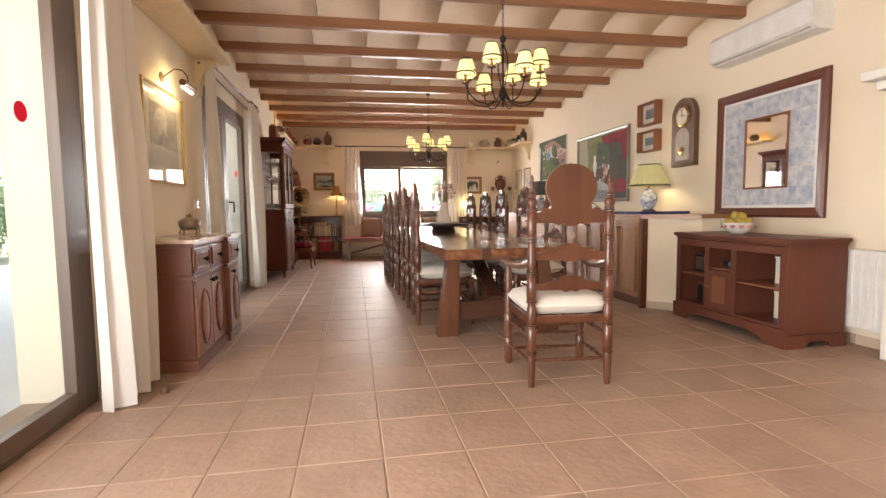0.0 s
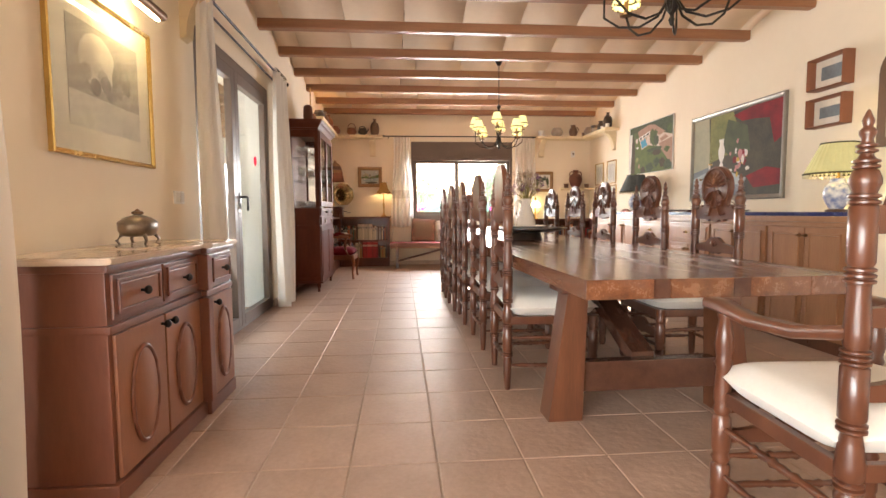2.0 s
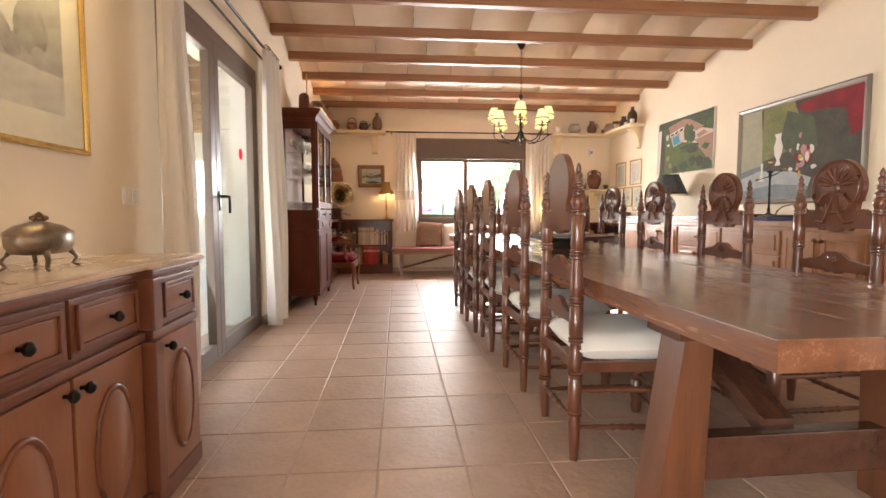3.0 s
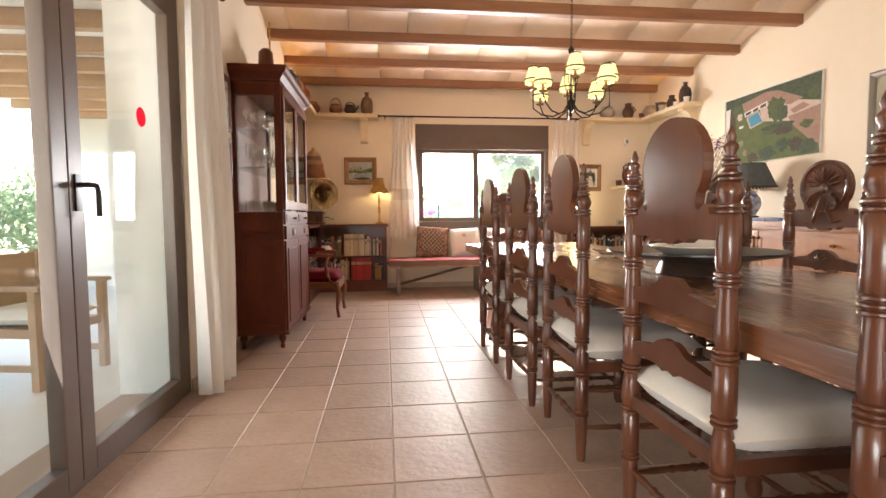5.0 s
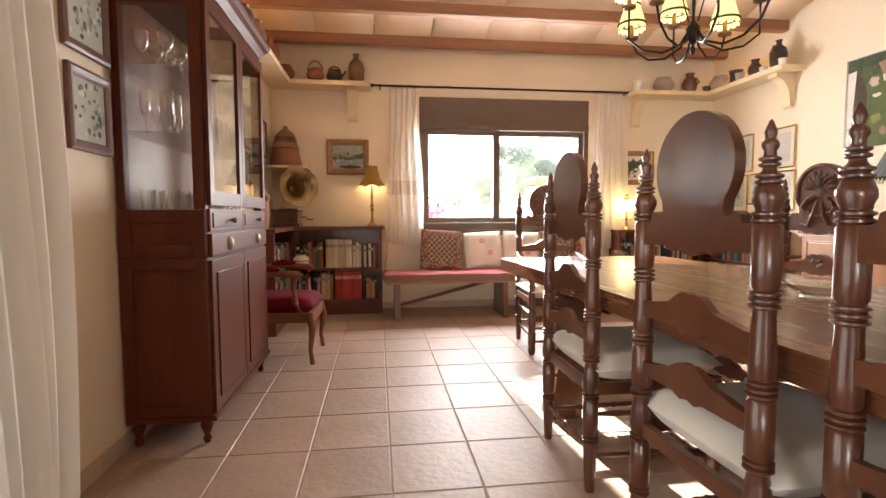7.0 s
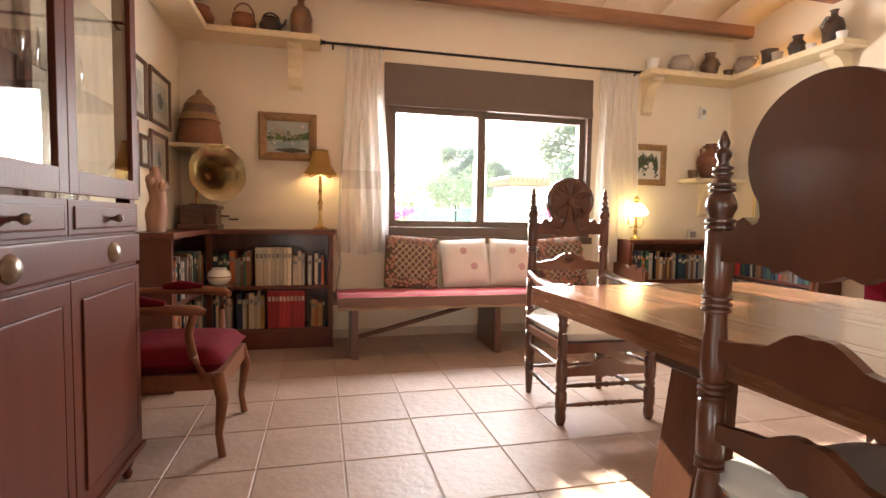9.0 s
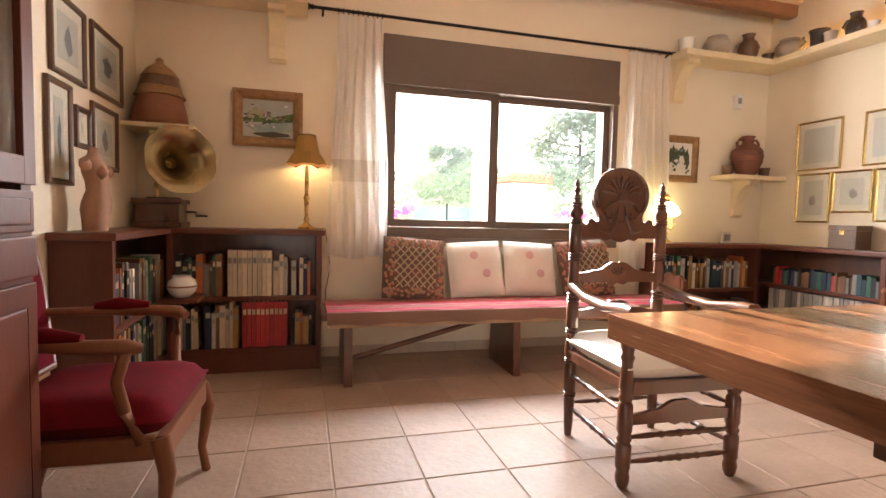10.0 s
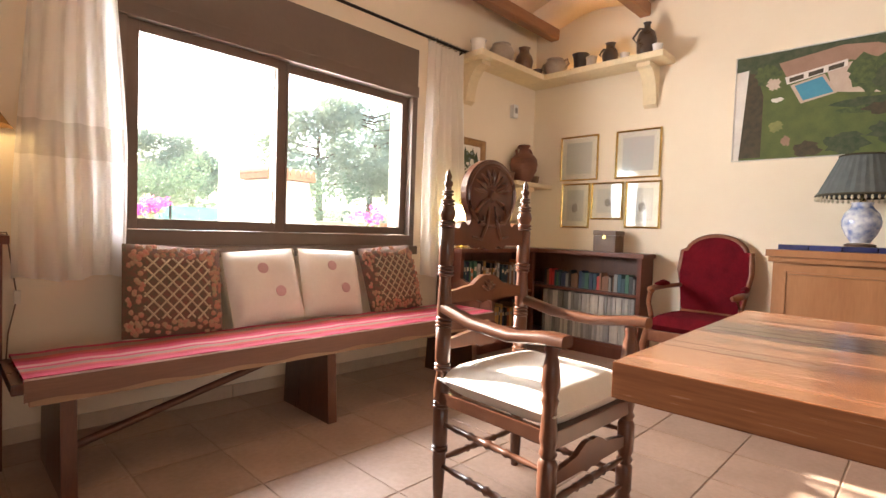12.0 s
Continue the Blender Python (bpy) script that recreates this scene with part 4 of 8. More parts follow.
part("pilaster", boxes(((XF, 4.375, 0.076), (XF + 0.055, 4.44, 0.6)), ((XF, 4.375, 0.64), (XF + 0.055, 4.44, 0.818)), bevel=0.006), SIDEW, sb)
bm = prism([(L + 0.004, 3.50), (XF + 0.02, 3.50), (XF + 0.045, 3.52), (XF + 0.045, 4.37), (XF + 0.075, 4.40), (XF + 0.075, 4.80), (XF + 0.05, 4.83), (L + 0.004, 4.83)], 0.849, 0.872, "z")
bmesh.ops.bevel(bm, geom=[e for e in bm.edges if e.verts[0].co.z == e.verts[1].co.z], offset=0.006, segments=2, affect="EDGES")
part("marble_top", bm, MARBLE, sb, "cream veined marble top")
for a, b, xf in ((3.585, 3.97, XF), (3.985, 4.365, XF), (4.45, 4.775, XF + 0.03)):
    if xf > XF:
        part("body", boxes(((XF - 0.002, 4.442, 0.076), (xf - 0.001, 4.785, 0.6)), ((XF - 0.002, 4.442, 0.638), (xf - 0.001, 4.785, 0.818)), bevel=0.002), SIDEW, sb)
    dr = part("drawer", boxes(((xf, a, 0.65), (xf + 0.012, b, 0.81)), bevel=0.004), SIDEW, sb)
    part("panel", boxes(((xf + 0.012, a + 0.045, 0.685), (xf + 0.017, b - 0.045, 0.775)), bevel=0.003), SIDEP, dr)
    part("moulding", boxes(((xf + 0.012, a + 0.025, 0.668), (xf + 0.022, a + 0.04, 0.792)), ((xf + 0.012, b - 0.04, 0.668), (xf + 0.022, b - 0.025, 0.792)), ((xf + 0.012, a + 0.025, 0.668), (xf + 0.0215, b - 0.025, 0.682)), ((xf + 0.012, a + 0.025, 0.778), (xf + 0.0215, b - 0.025, 0.792)), bevel=0.003), SIDEW, dr)
    knob(dr, xf + 0.017, (a + b) / 2, 0.73, IRON)
    d = part("door", boxes(((xf, a, 0.085), (xf + 0.014, b, 0.598)), bevel=0.004), SIDEP, sb)
    bm = oval_ring(xf + 0.016, (a + b) / 2, 0.33, (b - a) * 0.27, 0.185, 0.010)
    part("oval_moulding", bm, SIDEW, d, smooth=True)
    bm = bmesh.new()
    lathe([(1.0, 0), (1.0, 0.006), (0.92, 0.010), (0, 0.011)], 32, bm)
    bm.transform(Matrix.Translation((xf + 0.012, (a + b) / 2, 0.33)) @ Matrix.Rotation(radians(90), 4, "Y") @ Matrix.Diagonal((0.178, (b - a) * 0.255, 1, 1)))
    part("oval_panel", bm, SIDEP, d, smooth=True)
    knob(d, xf + 0.014, b - 0.03 if a < 3.7 else a + 0.03, 0.565, IRON)


# ---- framed pictures ----
def picture(name, label, place, wall, w, h, frame_w, frame_m, mount=0.0, art=None, glass=True, depth=0.025, category="picture"):
    """A framed picture flat on a wall: wall is the angle its face turns to; place is the middle of its back. art(ob, w, h) paints parts on it."""
    t = thing(name, Matrix.Translation(place) @ Matrix.Rotation(radians(wall), 4, "Z"), label, category, "framed pictures")
    a, b = w / 2, h / 2
    rings = []
    bm = bmesh.new()
    for inset, y in ((0, 0), (0, depth * 0.8), (frame_w * 0.3, depth), (frame_w * 0.75, depth * 0.75), (frame_w, depth * 0.5), (frame_w, 0.002)):
        rings.append([bm.verts.new((sx * (a - inset), -y, sz * (b - inset))) for sx, sz in ((-1, -1), (1, -1), (1, 1), (-1, 1))])
    for p, q in zip(rings, rings[1:]):
        for k in range(4):
            bm.faces.new((p[k], q[k], q[(k + 1) % 4], p[(k + 1) % 4]))
    part("frame", bm, frame_m, t)
    wi, hi = w - 2 * frame_w, h - 2 * frame_w
    part("backing", boxes(((-wi / 2 - 0.004, -depth * 0.3, -hi / 2 - 0.004), (wi / 2 + 0.004, -0.001, hi / 2 + 0.004))), PASSE if mount else frame_m, t)
    if art:
        iw, ih = wi - 2 * mount, hi - 2 * mount
        pic = part("artwork", boxes(((-iw / 2, -depth * 0.3 - 0.0015, -ih / 2), (iw / 2, -depth * 0.3 - 0.0002, ih / 2))), art[0], t)
        if art[1]:
            art[1](t, iw, ih, -depth * 0.3 - 0.0022)
    if glass:
        g = part("glass", boxes(((-wi / 2, -depth * 0.46, -hi / 2), (wi / 2, -depth * 0.42, hi / 2))), CABGLASS, t)
        g.visible_shadow = False
    return t


def dab(parent, name, pts, y, color_mat):
    """A flat painted patch on a picture."""
    bm = bmesh.new()
    bm.faces.new([bm.verts.new((x, y, z)) for x, z in pts])
    return part(name, bm, color_mat, parent)


def blob(cx, cz, rx, rz, n=14, wob=0.0, seed=0):
    rng = random.Random(seed)
    return [(cx + rx * (1 + wob * rng.uniform(-1, 1)) * math.cos(2 * math.pi * k / n), cz + rz * (1 + wob * rng.uniform(-1, 1)) * math.sin(2 * math.pi * k / n)) for k in range(n)]


def paint(name, c, c2=None, scale=8.0):
    return material(name, c, 0.8, color2=c2 or tuple(q * 0.7 for q in c), scale=scale, bump=0.15, bump_scale=80)


GREYART = paint("grey_wash", (0.44, 0.40, 0.35), (0.30, 0.27, 0.24), 5)
GREYDK = paint("grey_pencil", (0.21, 0.19, 0.17), (0.36, 0.33, 0.29), 14)
GREYLT = paint("pale_chalk", (0.64, 0.59, 0.52))
P_SKY = paint("painted_sky", (0.46, 0.45, 0.38), (0.34, 0.36, 0.33))
P_GREEN = paint("painted_green", (0.12, 0.18, 0.05), (0.05, 0.09, 0.03), 16)
P_LAWN = paint("photo_lawn", (0.11, 0.135, 0.04), (0.07, 0.095, 0.03), 12)
P_TREE = paint("photo_trees", (0.035, 0.055, 0.025), (0.08, 0.09, 0.05), 30)
P_BLUE = paint("photo_pool", (0.07, 0.26, 0.36), (0.05, 0.21, 0.33))
P_WHITE = paint("painted_white", (0.72, 0.68, 0.60), (0.6, 0.55, 0.5))
P_TERRA = paint("photo_roof", (0.34, 0.21, 0.15), (0.27, 0.16, 0.11), 14)
P_DARK = paint("painted_dark", (0.05, 0.045, 0.04), (0.09, 0.08, 0.05), 6)
P_RED = paint("painted_red", (0.26, 0.02, 0.025), (0.13, 0.014, 0.018), 7)
P_OLIVE = paint("painted_olive", (0.24, 0.23, 0.08), (0.12, 0.13, 0.05), 4)
P_GREYB = paint("painted_grey_blue", (0.22, 0.25, 0.26), (0.14, 0.15, 0.16), 5)
P_YEL = paint("painted_yellow", (0.60, 0.38, 0.06))
P_PINK = paint("painted_pink", (0.55, 0.25, 0.24))
P_WATER = paint("painted_water", (0.20, 0.27, 0.27), (0.36, 0.40, 0.36), 14)


def still_life(t, w, h, y):
    dab(t, "table_wash", [(-w / 2, -h / 2), (w / 2, -h / 2), (w / 2, -h * 0.2), (-w / 2, -h * 0.17)], y, GREYLT)
    dab(t, "drawn_plate", blob(-w * 0.12, h * 0.17, w * 0.25, h * 0.27), y - 0.0004, GREYLT)
    dab(t, "drawn_jug", blob(w * 0.22, h * 0.08, w * 0.14, h * 0.22, wob=0.1, seed=2), y - 0.0005, GREYDK)
    for k, (cx, cz) in enumerate(((-0.28, 0.04), (-0.16, -0.08), (-0.05, 0.03), (0.05, -0.1), (0.28, -0.12), (-0.02, -0.02))):
        dab(t, "drawn_fruit", blob(w * cx, h * cz, w * 0.075, w * 0.07), y - 0.0007 - 0.0001 * k, GREYDK if k % 2 else GREYART)


picture("wall_picture", "gilt-framed grey still-life drawing of fruit behind glass", (L + 0.002, 4.50, 1.635), 90, 0.84, 0.73, 0.022, GOLD, 0.11, (GREYART, still_life))
lampw = thing("picture_lamp", pose(L, 4.52, 2.09), "brass swan-neck picture lamp, lit", "lamp")
part("wall_plate", lathe([(0.042, 0), (0.045, 0.006), (0.03, 0.016), (0, 0.02)], 18, turn=Matrix.Rotation(radians(90), 4, "Y")), BRONZE, lampw, smooth=True)
part("neck", tube([(0.015, 0, 0), (0.05, 0, 0.03), (0.09, 0.02, 0.07), (0.14, 0.05, 0.07), (0.17, 0.07, 0.03), (0.17, 0.08, -0.03)], 0.006, 8), BRONZE, lampw, smooth=True)
sh = part("shade", tube([(0.17, -0.06, -0.045), (0.17, -0.058, -0.045), (0.17, 0.23, -0.045), (0.17, 0.232, -0.045)], [0.005, 0.026, 0.026, 0.005], 14), BRONZE, lampw, "bronze tube shade", smooth=True)
part("bulb", tube([(0.16, -0.03, -0.074), (0.16, 0.2, -0.074)], 0.008, 8), glowing("picture_bulb", (1, 0.9, 0.7), (1.0, 0.75, 0.38), 25), lampw)


def patch(t, name, w, h, y, mat, pts):
    """A painted patch in the picture's own measure: u from its left, v from its top."""
    dab(t, name, [((u - 0.5) * w, (0.5 - v) * h) for u, v in pts], y, mat)


P_PALE = paint("photo_pale_paving", (0.55, 0.44, 0.36), (0.46, 0.34, 0.26), 14)
P_TREEG = paint("photo_green_tree", (0.10, 0.13, 0.045), (0.04, 0.06, 0.025), 40)
P_BROWN = paint("photo_brown_hedge", (0.085, 0.06, 0.035), (0.04, 0.035, 0.02), 30)


def pool_photo(t, w, h, y):
    patch(t, "tree_belt", w, h, y, P_TREE, [(0, 0), (1, 0), (1, 0.34), (0.86, 0.3), (0.72, 0.2), (0.5, 0.1), (0.3, 0.14), (0.15, 0.2), (0, 0.15)])
    patch(t, "pale_road", w, h, y - 0.0003, P_WHITE, [(0, 0.14), (0.06, 0.13), (0.03, 1), (0, 1)])
    patch(t, "paved_yard", w, h, y - 0.0003, P_PALE, [(0.4, 0.2), (0.62, 0.2), (1, 0.36), (1, 0.62), (0.72, 0.52), (0.5, 0.46), (0.44, 0.44)])
    patch(t, "brick_yard", w, h, y - 0.0004, P_TERRA, [(0.7, 0.46), (1, 0.4), (1, 0.95), (0.84, 0.72), (0.76, 0.6)])
    patch(t, "house_roof", w, h, y - 0.0005, P_TERRA, [(0.2, 0.11), (0.47, 0.04), (0.6, 0.07), (0.84, 0.26), (0.72, 0.31), (0.5, 0.18), (0.24, 0.26)])
    patch(t, "house_wall", w, h, y - 0.0006, P_WHITE, [(0.23, 0.25), (0.49, 0.17), (0.49, 0.23), (0.24, 0.32)])
    for k in range(3):
        u, v = 0.25 + 0.082 * k, 0.262 - 0.025 * k
        patch(t, "porch_opening", w, h, y - 0.0008, P_BROWN, [(u, v), (u + 0.062, v - 0.02), (u + 0.062, v + 0.02), (u, v + 0.04)])
    patch(t, "small_roof", w, h, y - 0.0007, P_TERRA, [(0.72, 0.38), (0.84, 0.32), (0.9, 0.38), (0.76, 0.44)])
    patch(t, "pool_edge", w, h, y - 0.0007, P_PALE, [(0.255, 0.33), (0.4, 0.27), (0.455, 0.45), (0.305, 0.51)])
    patch(t, "pool", w, h, y - 0.0009, P_BLUE, [(0.275, 0.34), (0.39, 0.29), (0.44, 0.44), (0.315, 0.485)])
    patch(t, "hedge", w, h, y - 0.0007, P_BROWN, [(0.06, 0.16), (0.1, 0.18), (0.135, 0.4), (0.135, 0.98), (0.03, 0.98), (0.045, 0.6)])
    items = ((0.15, 0.2, 0.06, 0.09, P_TREEG), (0.18, 0.3, 0.035, 0.06, P_PALE), (0.59, 0.33, 0.1, 0.17, P_TREEG), (0.55, 0.28, 0.06, 0.1, P_TREEG), (0.65, 0.38, 0.06, 0.1, P_TREE), (0.6, 0.56, 0.17, 0.05, P_TREE), (0.55, 0.62, 0.1, 0.03, P_TREEG), (0.66, 0.63, 0.1, 0.06, P_BROWN),
             (0.34, 0.93, 0.07, 0.07, P_BROWN), (0.5, 0.9, 0.1, 0.1, P_TREE), (0.66, 0.82, 0.08, 0.09, P_TREE), (0.78, 0.84, 0.07, 0.09, P_BROWN), (0.9, 0.9, 0.09, 0.09, P_TREE), (0.25, 0.84, 0.022, 0.05, P_TERRA), (0.2, 0.7, 0.04, 0.05, P_OLIVE), (0.2, 0.45, 0.03, 0.02, P_WHITE), (0.93, 0.22, 0.07, 0.08, P_TREEG), (0.88, 0.6, 0.06, 0.05, P_TREEG))
    for k, (u, v, ru, rv, m) in enumerate(items):
        dab(t, "photo_plant", blob((u - 0.5) * w, (0.5 - v) * h, ru * w * 0.9, rv * h, 22, 0.28, k), y - 0.0011 - 0.00008 * k, m)


picture("wall_picture", "large unframed aerial photo of a house with garden and pool", (R - 0.002, 9.35, 1.98), -90, 1.33, 0.76, 0.006, WHITEP, 0.0, (P_LAWN, pool_photo), False, 0.02)


P_SAND = paint("painted_sand", (0.40, 0.36, 0.24), (0.30, 0.29, 0.20), 3)
P_PALEB = paint("painted_pale_blue", (0.44, 0.46, 0.44), (0.28, 0.31, 0.32), 4)
P_DKGREEN = paint("painted_dark_green", (0.10, 0.12, 0.06), (0.06, 0.07, 0.045), 6)


def flower_still(t, w, h, y):
    patch(t, "sand_ground", w, h, y, P_SAND, [(0, 0), (0.24, 0), (0.22, 0.62), (0, 0.68)])
    patch(t, "dark_ground", w, h, y - 0.0002, P_DARK, [(0.2, 0), (1, 0), (1, 1), (0.5, 1), (0.24, 0.72)])
    patch(t, "olive_ground", w, h, y - 0.0004, P_OLIVE, [(0.22, 0), (0.5, 0), (0.56, 0.22), (0.46, 0.5), (0.22, 0.58)])
    patch(t, "green_ground", w, h, y - 0.0006, P_DKGREEN, [(0.44, 0.08), (0.66, 0.2), (0.7, 0.5), (0.5, 0.56), (0.38, 0.42)])
    patch(t, "red_drape", w, h, y - 0.0008, P_RED, [(0.5, 0.05), (0.72, 0), (1, 0), (1, 0.4), (0.93, 0.46), (0.88, 0.18), (0.74, 0.15), (0.6, 0.14)])
    patch(t, "red_cloth", w, h, y - 0.0008, P_RED, [(0.66, 0.78), (0.86, 0.7), (1, 0.74), (1, 0.9), (0.74, 0.92)])
    patch(t, "pale_table", w, h, y - 0.0007, P_PALEB, [(0, 0.76), (0.2, 0.68), (0.5, 0.72), (0.66, 0.8), (0.6, 1), (0, 1)])
    patch(t, "table_shadow", w, h, y - 0.0009, P_GREYB, [(0, 0.9), (0.36, 0.84), (0.64, 0.88), (0.6, 1), (0, 1)])
    patch(t, "white_vase", w, h, y - 0.0011, P_WHITE, [(0.335, 0.3), (0.4, 0.3), (0.392, 0.36), (0.412, 0.44), (0.405, 0.52), (0.385, 0.58), (0.4, 0.64), (0.345, 0.64), (0.36, 0.58), (0.338, 0.52), (0.33, 0.44), (0.35, 0.36)])
    patch(t, "candlestick", w, h, y - 0.0011, P_WHITE, [(0.21, 0.6), (0.235, 0.6), (0.23, 0.72), (0.25, 0.8), (0.195, 0.8), (0.215, 0.72)])
    rng = random.Random(4)
    for k in range(26):
        u, v = rng.gauss(0.57, 0.045), rng.gauss(0.56, 0.08)
        dab(t, "painted_flower", blob((u - 0.5) * w, (0.5 - v) * h, w * rng.uniform(0.012, 0.028), h * rng.uniform(0.02, 0.045), 10, 0.3, k), y - 0.0013 - 0.00005 * k, rng.choice((P_WHITE, P_PINK, P_YEL, P_OLIVE, P_RED, P_PINK, P_DKGREEN)))


picture("wall_picture", "large silver-framed oil still life with a white vase and red drapery", (R - 0.002, 7.42, 1.665), -90, 1.6, 1.05, 0.05, material("silver_frame", (0.30, 0.27, 0.23), 0.35, 0.5), 0.0, (P_GREYB, flower_still), False, 0.035)


def bird_print(t, w, h, y):
    k = int(t.location.y * 100) % 7
    dab(t, "printed_bird", blob(w * 0.02 * (k - 3), -h * 0.08, w * 0.17, h * 0.16, 14, 0.35, k), y, GREYDK)


GOLDP = "gold-framed small print behind glass"
PINKW = paint("pink_sky_print", (0.56, 0.42, 0.37), (0.50, 0.50, 0.48), 2)
PALEW = paint("pale_print", (0.56, 0.53, 0.46), (0.48, 0.46, 0.42), 3)
for y, z, w, h, a in ((11.28, 1.72, 0.38, 0.41, (PALEW, None)), (10.73, 1.72, 0.39, 0.41, (PINKW, None)), (11.30, 1.285, 0.29, 0.41, (PALEW, bird_print)), (10.99, 1.325, 0.3, 0.33, (PALEW, bird_print)), (10.67, 1.29, 0.3, 0.4, (PALEW, bird_print))):
    picture("wall_picture", GOLDP, (R - 0.002, y, z), -90, w, h, 0.016, GOLD, 0.045, a, True, 0.018)


def landscape(t, w, h, y):
    dab(t, "far_hill", [(-w / 2, 0), (-w * 0.2, h * 0.12), (w * 0.1, h * 0.05), (w / 2, h * 0.18), (w / 2, -h * 0.1), (-w / 2, -h * 0.1)], y, P_GREEN)
    dab(t, "water", [(-w * 0.45, -h * 0.2), (w / 2, -h * 0.05), (w / 2, -h * 0.3), (-w * 0.2, -h * 0.42)], y - 0.0003, P_WATER)
    for k, (cx, cz) in enumerate(((-0.25, 0.2), (-0.12, 0.14), (-0.34, 0.1), (0.02, 0.1))):
        dab(t, "painted_house", [(w * (cx - 0.06), h * (cz - 0.12)), (w * (cx + 0.06), h * (cz - 0.12)), (w * (cx + 0.06), h * (cz + 0.06)), (w * cx, h * (cz + 0.12)), (w * (cx - 0.06), h * (cz + 0.06))], y - 0.0005 - 0.0001 * k, P_SAND)
    rng = random.Random(9)
    for k in range(46):
        u, v = rng.uniform(-0.46, 0.4), rng.gauss(0.02, 0.14)
        dab(t, "brush_stroke", blob(w * u, h * max(-0.42, min(0.36, v)), w * rng.uniform(0.015, 0.05), h * rng.uniform(0.012, 0.04), 8, 0.3, k), y - 0.0011 - 0.00004 * k, rng.choice((P_DARK, P_DKGREEN, P_SAND, P_OLIVE, P_WHITE, P_GREYB, P_TERRA)))
    dab(t, "shore", blob(w * 0.1, -h * 0.42, w * 0.36, h * 0.07, 12, 0.2, 3), y - 0.001, P_DARK)


def garden_print(t, w, h, y):
    for k in range(5):
        dab(t, "painted_tree", blob(w * (-0.32 + 0.16 * k), h * 0.1 * (k % 2), w * 0.11, h * 0.3, 14, 0.3, k), y - 0.0002 * k, P_TREE)
    dab(t, "painted_path", [(w * 0.1, h * 0.1), (w * 0.2, h * 0.1), (w * 0.4, -h / 2), (-w * 0.1, -h / 2)], y - 0.0015, P_WHITE)
    rng = random.Random(19)
    for k in range(30):
        dab(t, "brush_stroke", blob(w * rng.uniform(-0.42, 0.42), h * rng.uniform(-0.42, 0.3), w * rng.uniform(0.02, 0.06), h * rng.uniform(0.02, 0.06), 8, 0.3, k), y - 0.0017 - 0.00004 * k, rng.choice((P_DKGREEN, P_OLIVE, P_WHITE, P_TREE, P_GREYB)))


picture("wall_picture", "small oil landscape in a carved gilt wooden frame", (0.44, F - 0.002, 1.70), 0, 0.46, 0.385, 0.065, GILTW, 0.0, (P_SKY, landscape), False, 0.045)
picture("wall_picture", "small garden print in a brown wooden frame", (3.83, F - 0.002, 1.61), 0, 0.43, 0.40, 0.06, GILTW, 0.0, (P_WHITE, garden_print), False, 0.03)
OAKF = material("dark_oak_frame", (0.13, 0.065, 0.03), 0.45, scale=20, bump=0.3)


def figure_print(t, w, h, y):
    dab(t, "ink_drawing", blob(0, -h * 0.05, w * 0.2, h * 0.26, 16, 0.4, int(w * 1000)), y, P_GREYB)


for y, z, w, h in ((10.79, 1.82, 0.36, 0.36), (11.27, 1.83, 0.44, 0.36), (11.22, 1.43, 0.36, 0.34), (10.93, 1.44, 0.17, 0.2), (10.68, 1.38, 0.24, 0.46)):
    picture("wall_picture", "print in a dark oak frame behind glass", (L + 0.002, y, z), 90, w, h, 0.026, OAKF, 0.05, (PALEW, figure_print), True, 0.022)
OAKR = material("reddish_oak_frame", (0.17, 0.085, 0.055), 0.45, scale=20, bump=0.2)


def leaf_print(t, w, h, y):
    rng = random.Random(int(h * 1000))
    for k in range(44):
        dab(t, "printed_leaf", blob(w * rng.uniform(-0.46, 0.46), h * rng.uniform(-0.46, 0.46), w * rng.uniform(0.03, 0.07), h * rng.uniform(0.025, 0.06), 9, 0.3, k), y - 0.00003 * k, rng.choice((P_OLIVE, P_GREYB, P_DKGREEN, P_SAND, P_WHITE)))


for y, z, w, h in ((8.27, 1.88, 0.32, 0.40), (8.27, 1.465, 0.30, 0.32)):
    picture("wall_picture", "leafy print in a reddish oak frame behind glass", (L + 0.002, y, z), 90, w, h, 0.04, OAKR, 0.0, (PALEW, leaf_print), True, 0.022)
BOXF = material("red_box_frame", (0.26, 0.10, 0.05), 0.5, scale=8)
for z, h in ((2.22, 0.28), (1.88, 0.26)):
    picture("wall_picture", "small deep box-framed picture in reddish wood", (R - 0.002, 6.10, z), -90, 0.38, h, 0.022, BOXF, 0.06, (P_GREYB, None), False, 0.11)


# ---- things on and along the east wall ----
clock = thing("wall_clock", pose(R, 5.43, 1.88, 0, 0, -90), "arched dark wooden wall clock with a brass dial and pendulum window", "clock")
o = [(-0.2, -0.37), (0.2, -0.37), (0.2, 0.19)] + arc(0, 0.19, 0.2, 0, 180, 14)[1:-1] + [(-0.2, 0.19)]
part("case", prism(o, -0.06, -0.002), OAKF, clock)
part("dial", lathe([(0.115, 0), (0.12, 0.008), (0.10, 0.012), (0, 0.012)], 28, turn=Matrix.Translation((0, -0.06, 0.19)) @ Matrix.Rotation(radians(90), 4, "X")), BRASS, clock, smooth=True)
part("face", lathe([(0.09, 0), (0.09, 0.002), (0, 0.002)], 28, turn=Matrix.Translation((0, -0.0725, 0.19)) @ Matrix.Rotation(radians(90), 4, "X")), PASSE, clock)
part("clock_hand", boxes(((-0.004, -0.078, 0.19), (0.004, -0.0755, 0.26)), ((-0.003, -0.078, 0.186), (0.05, -0.0755, 0.193))), IRON, clock)
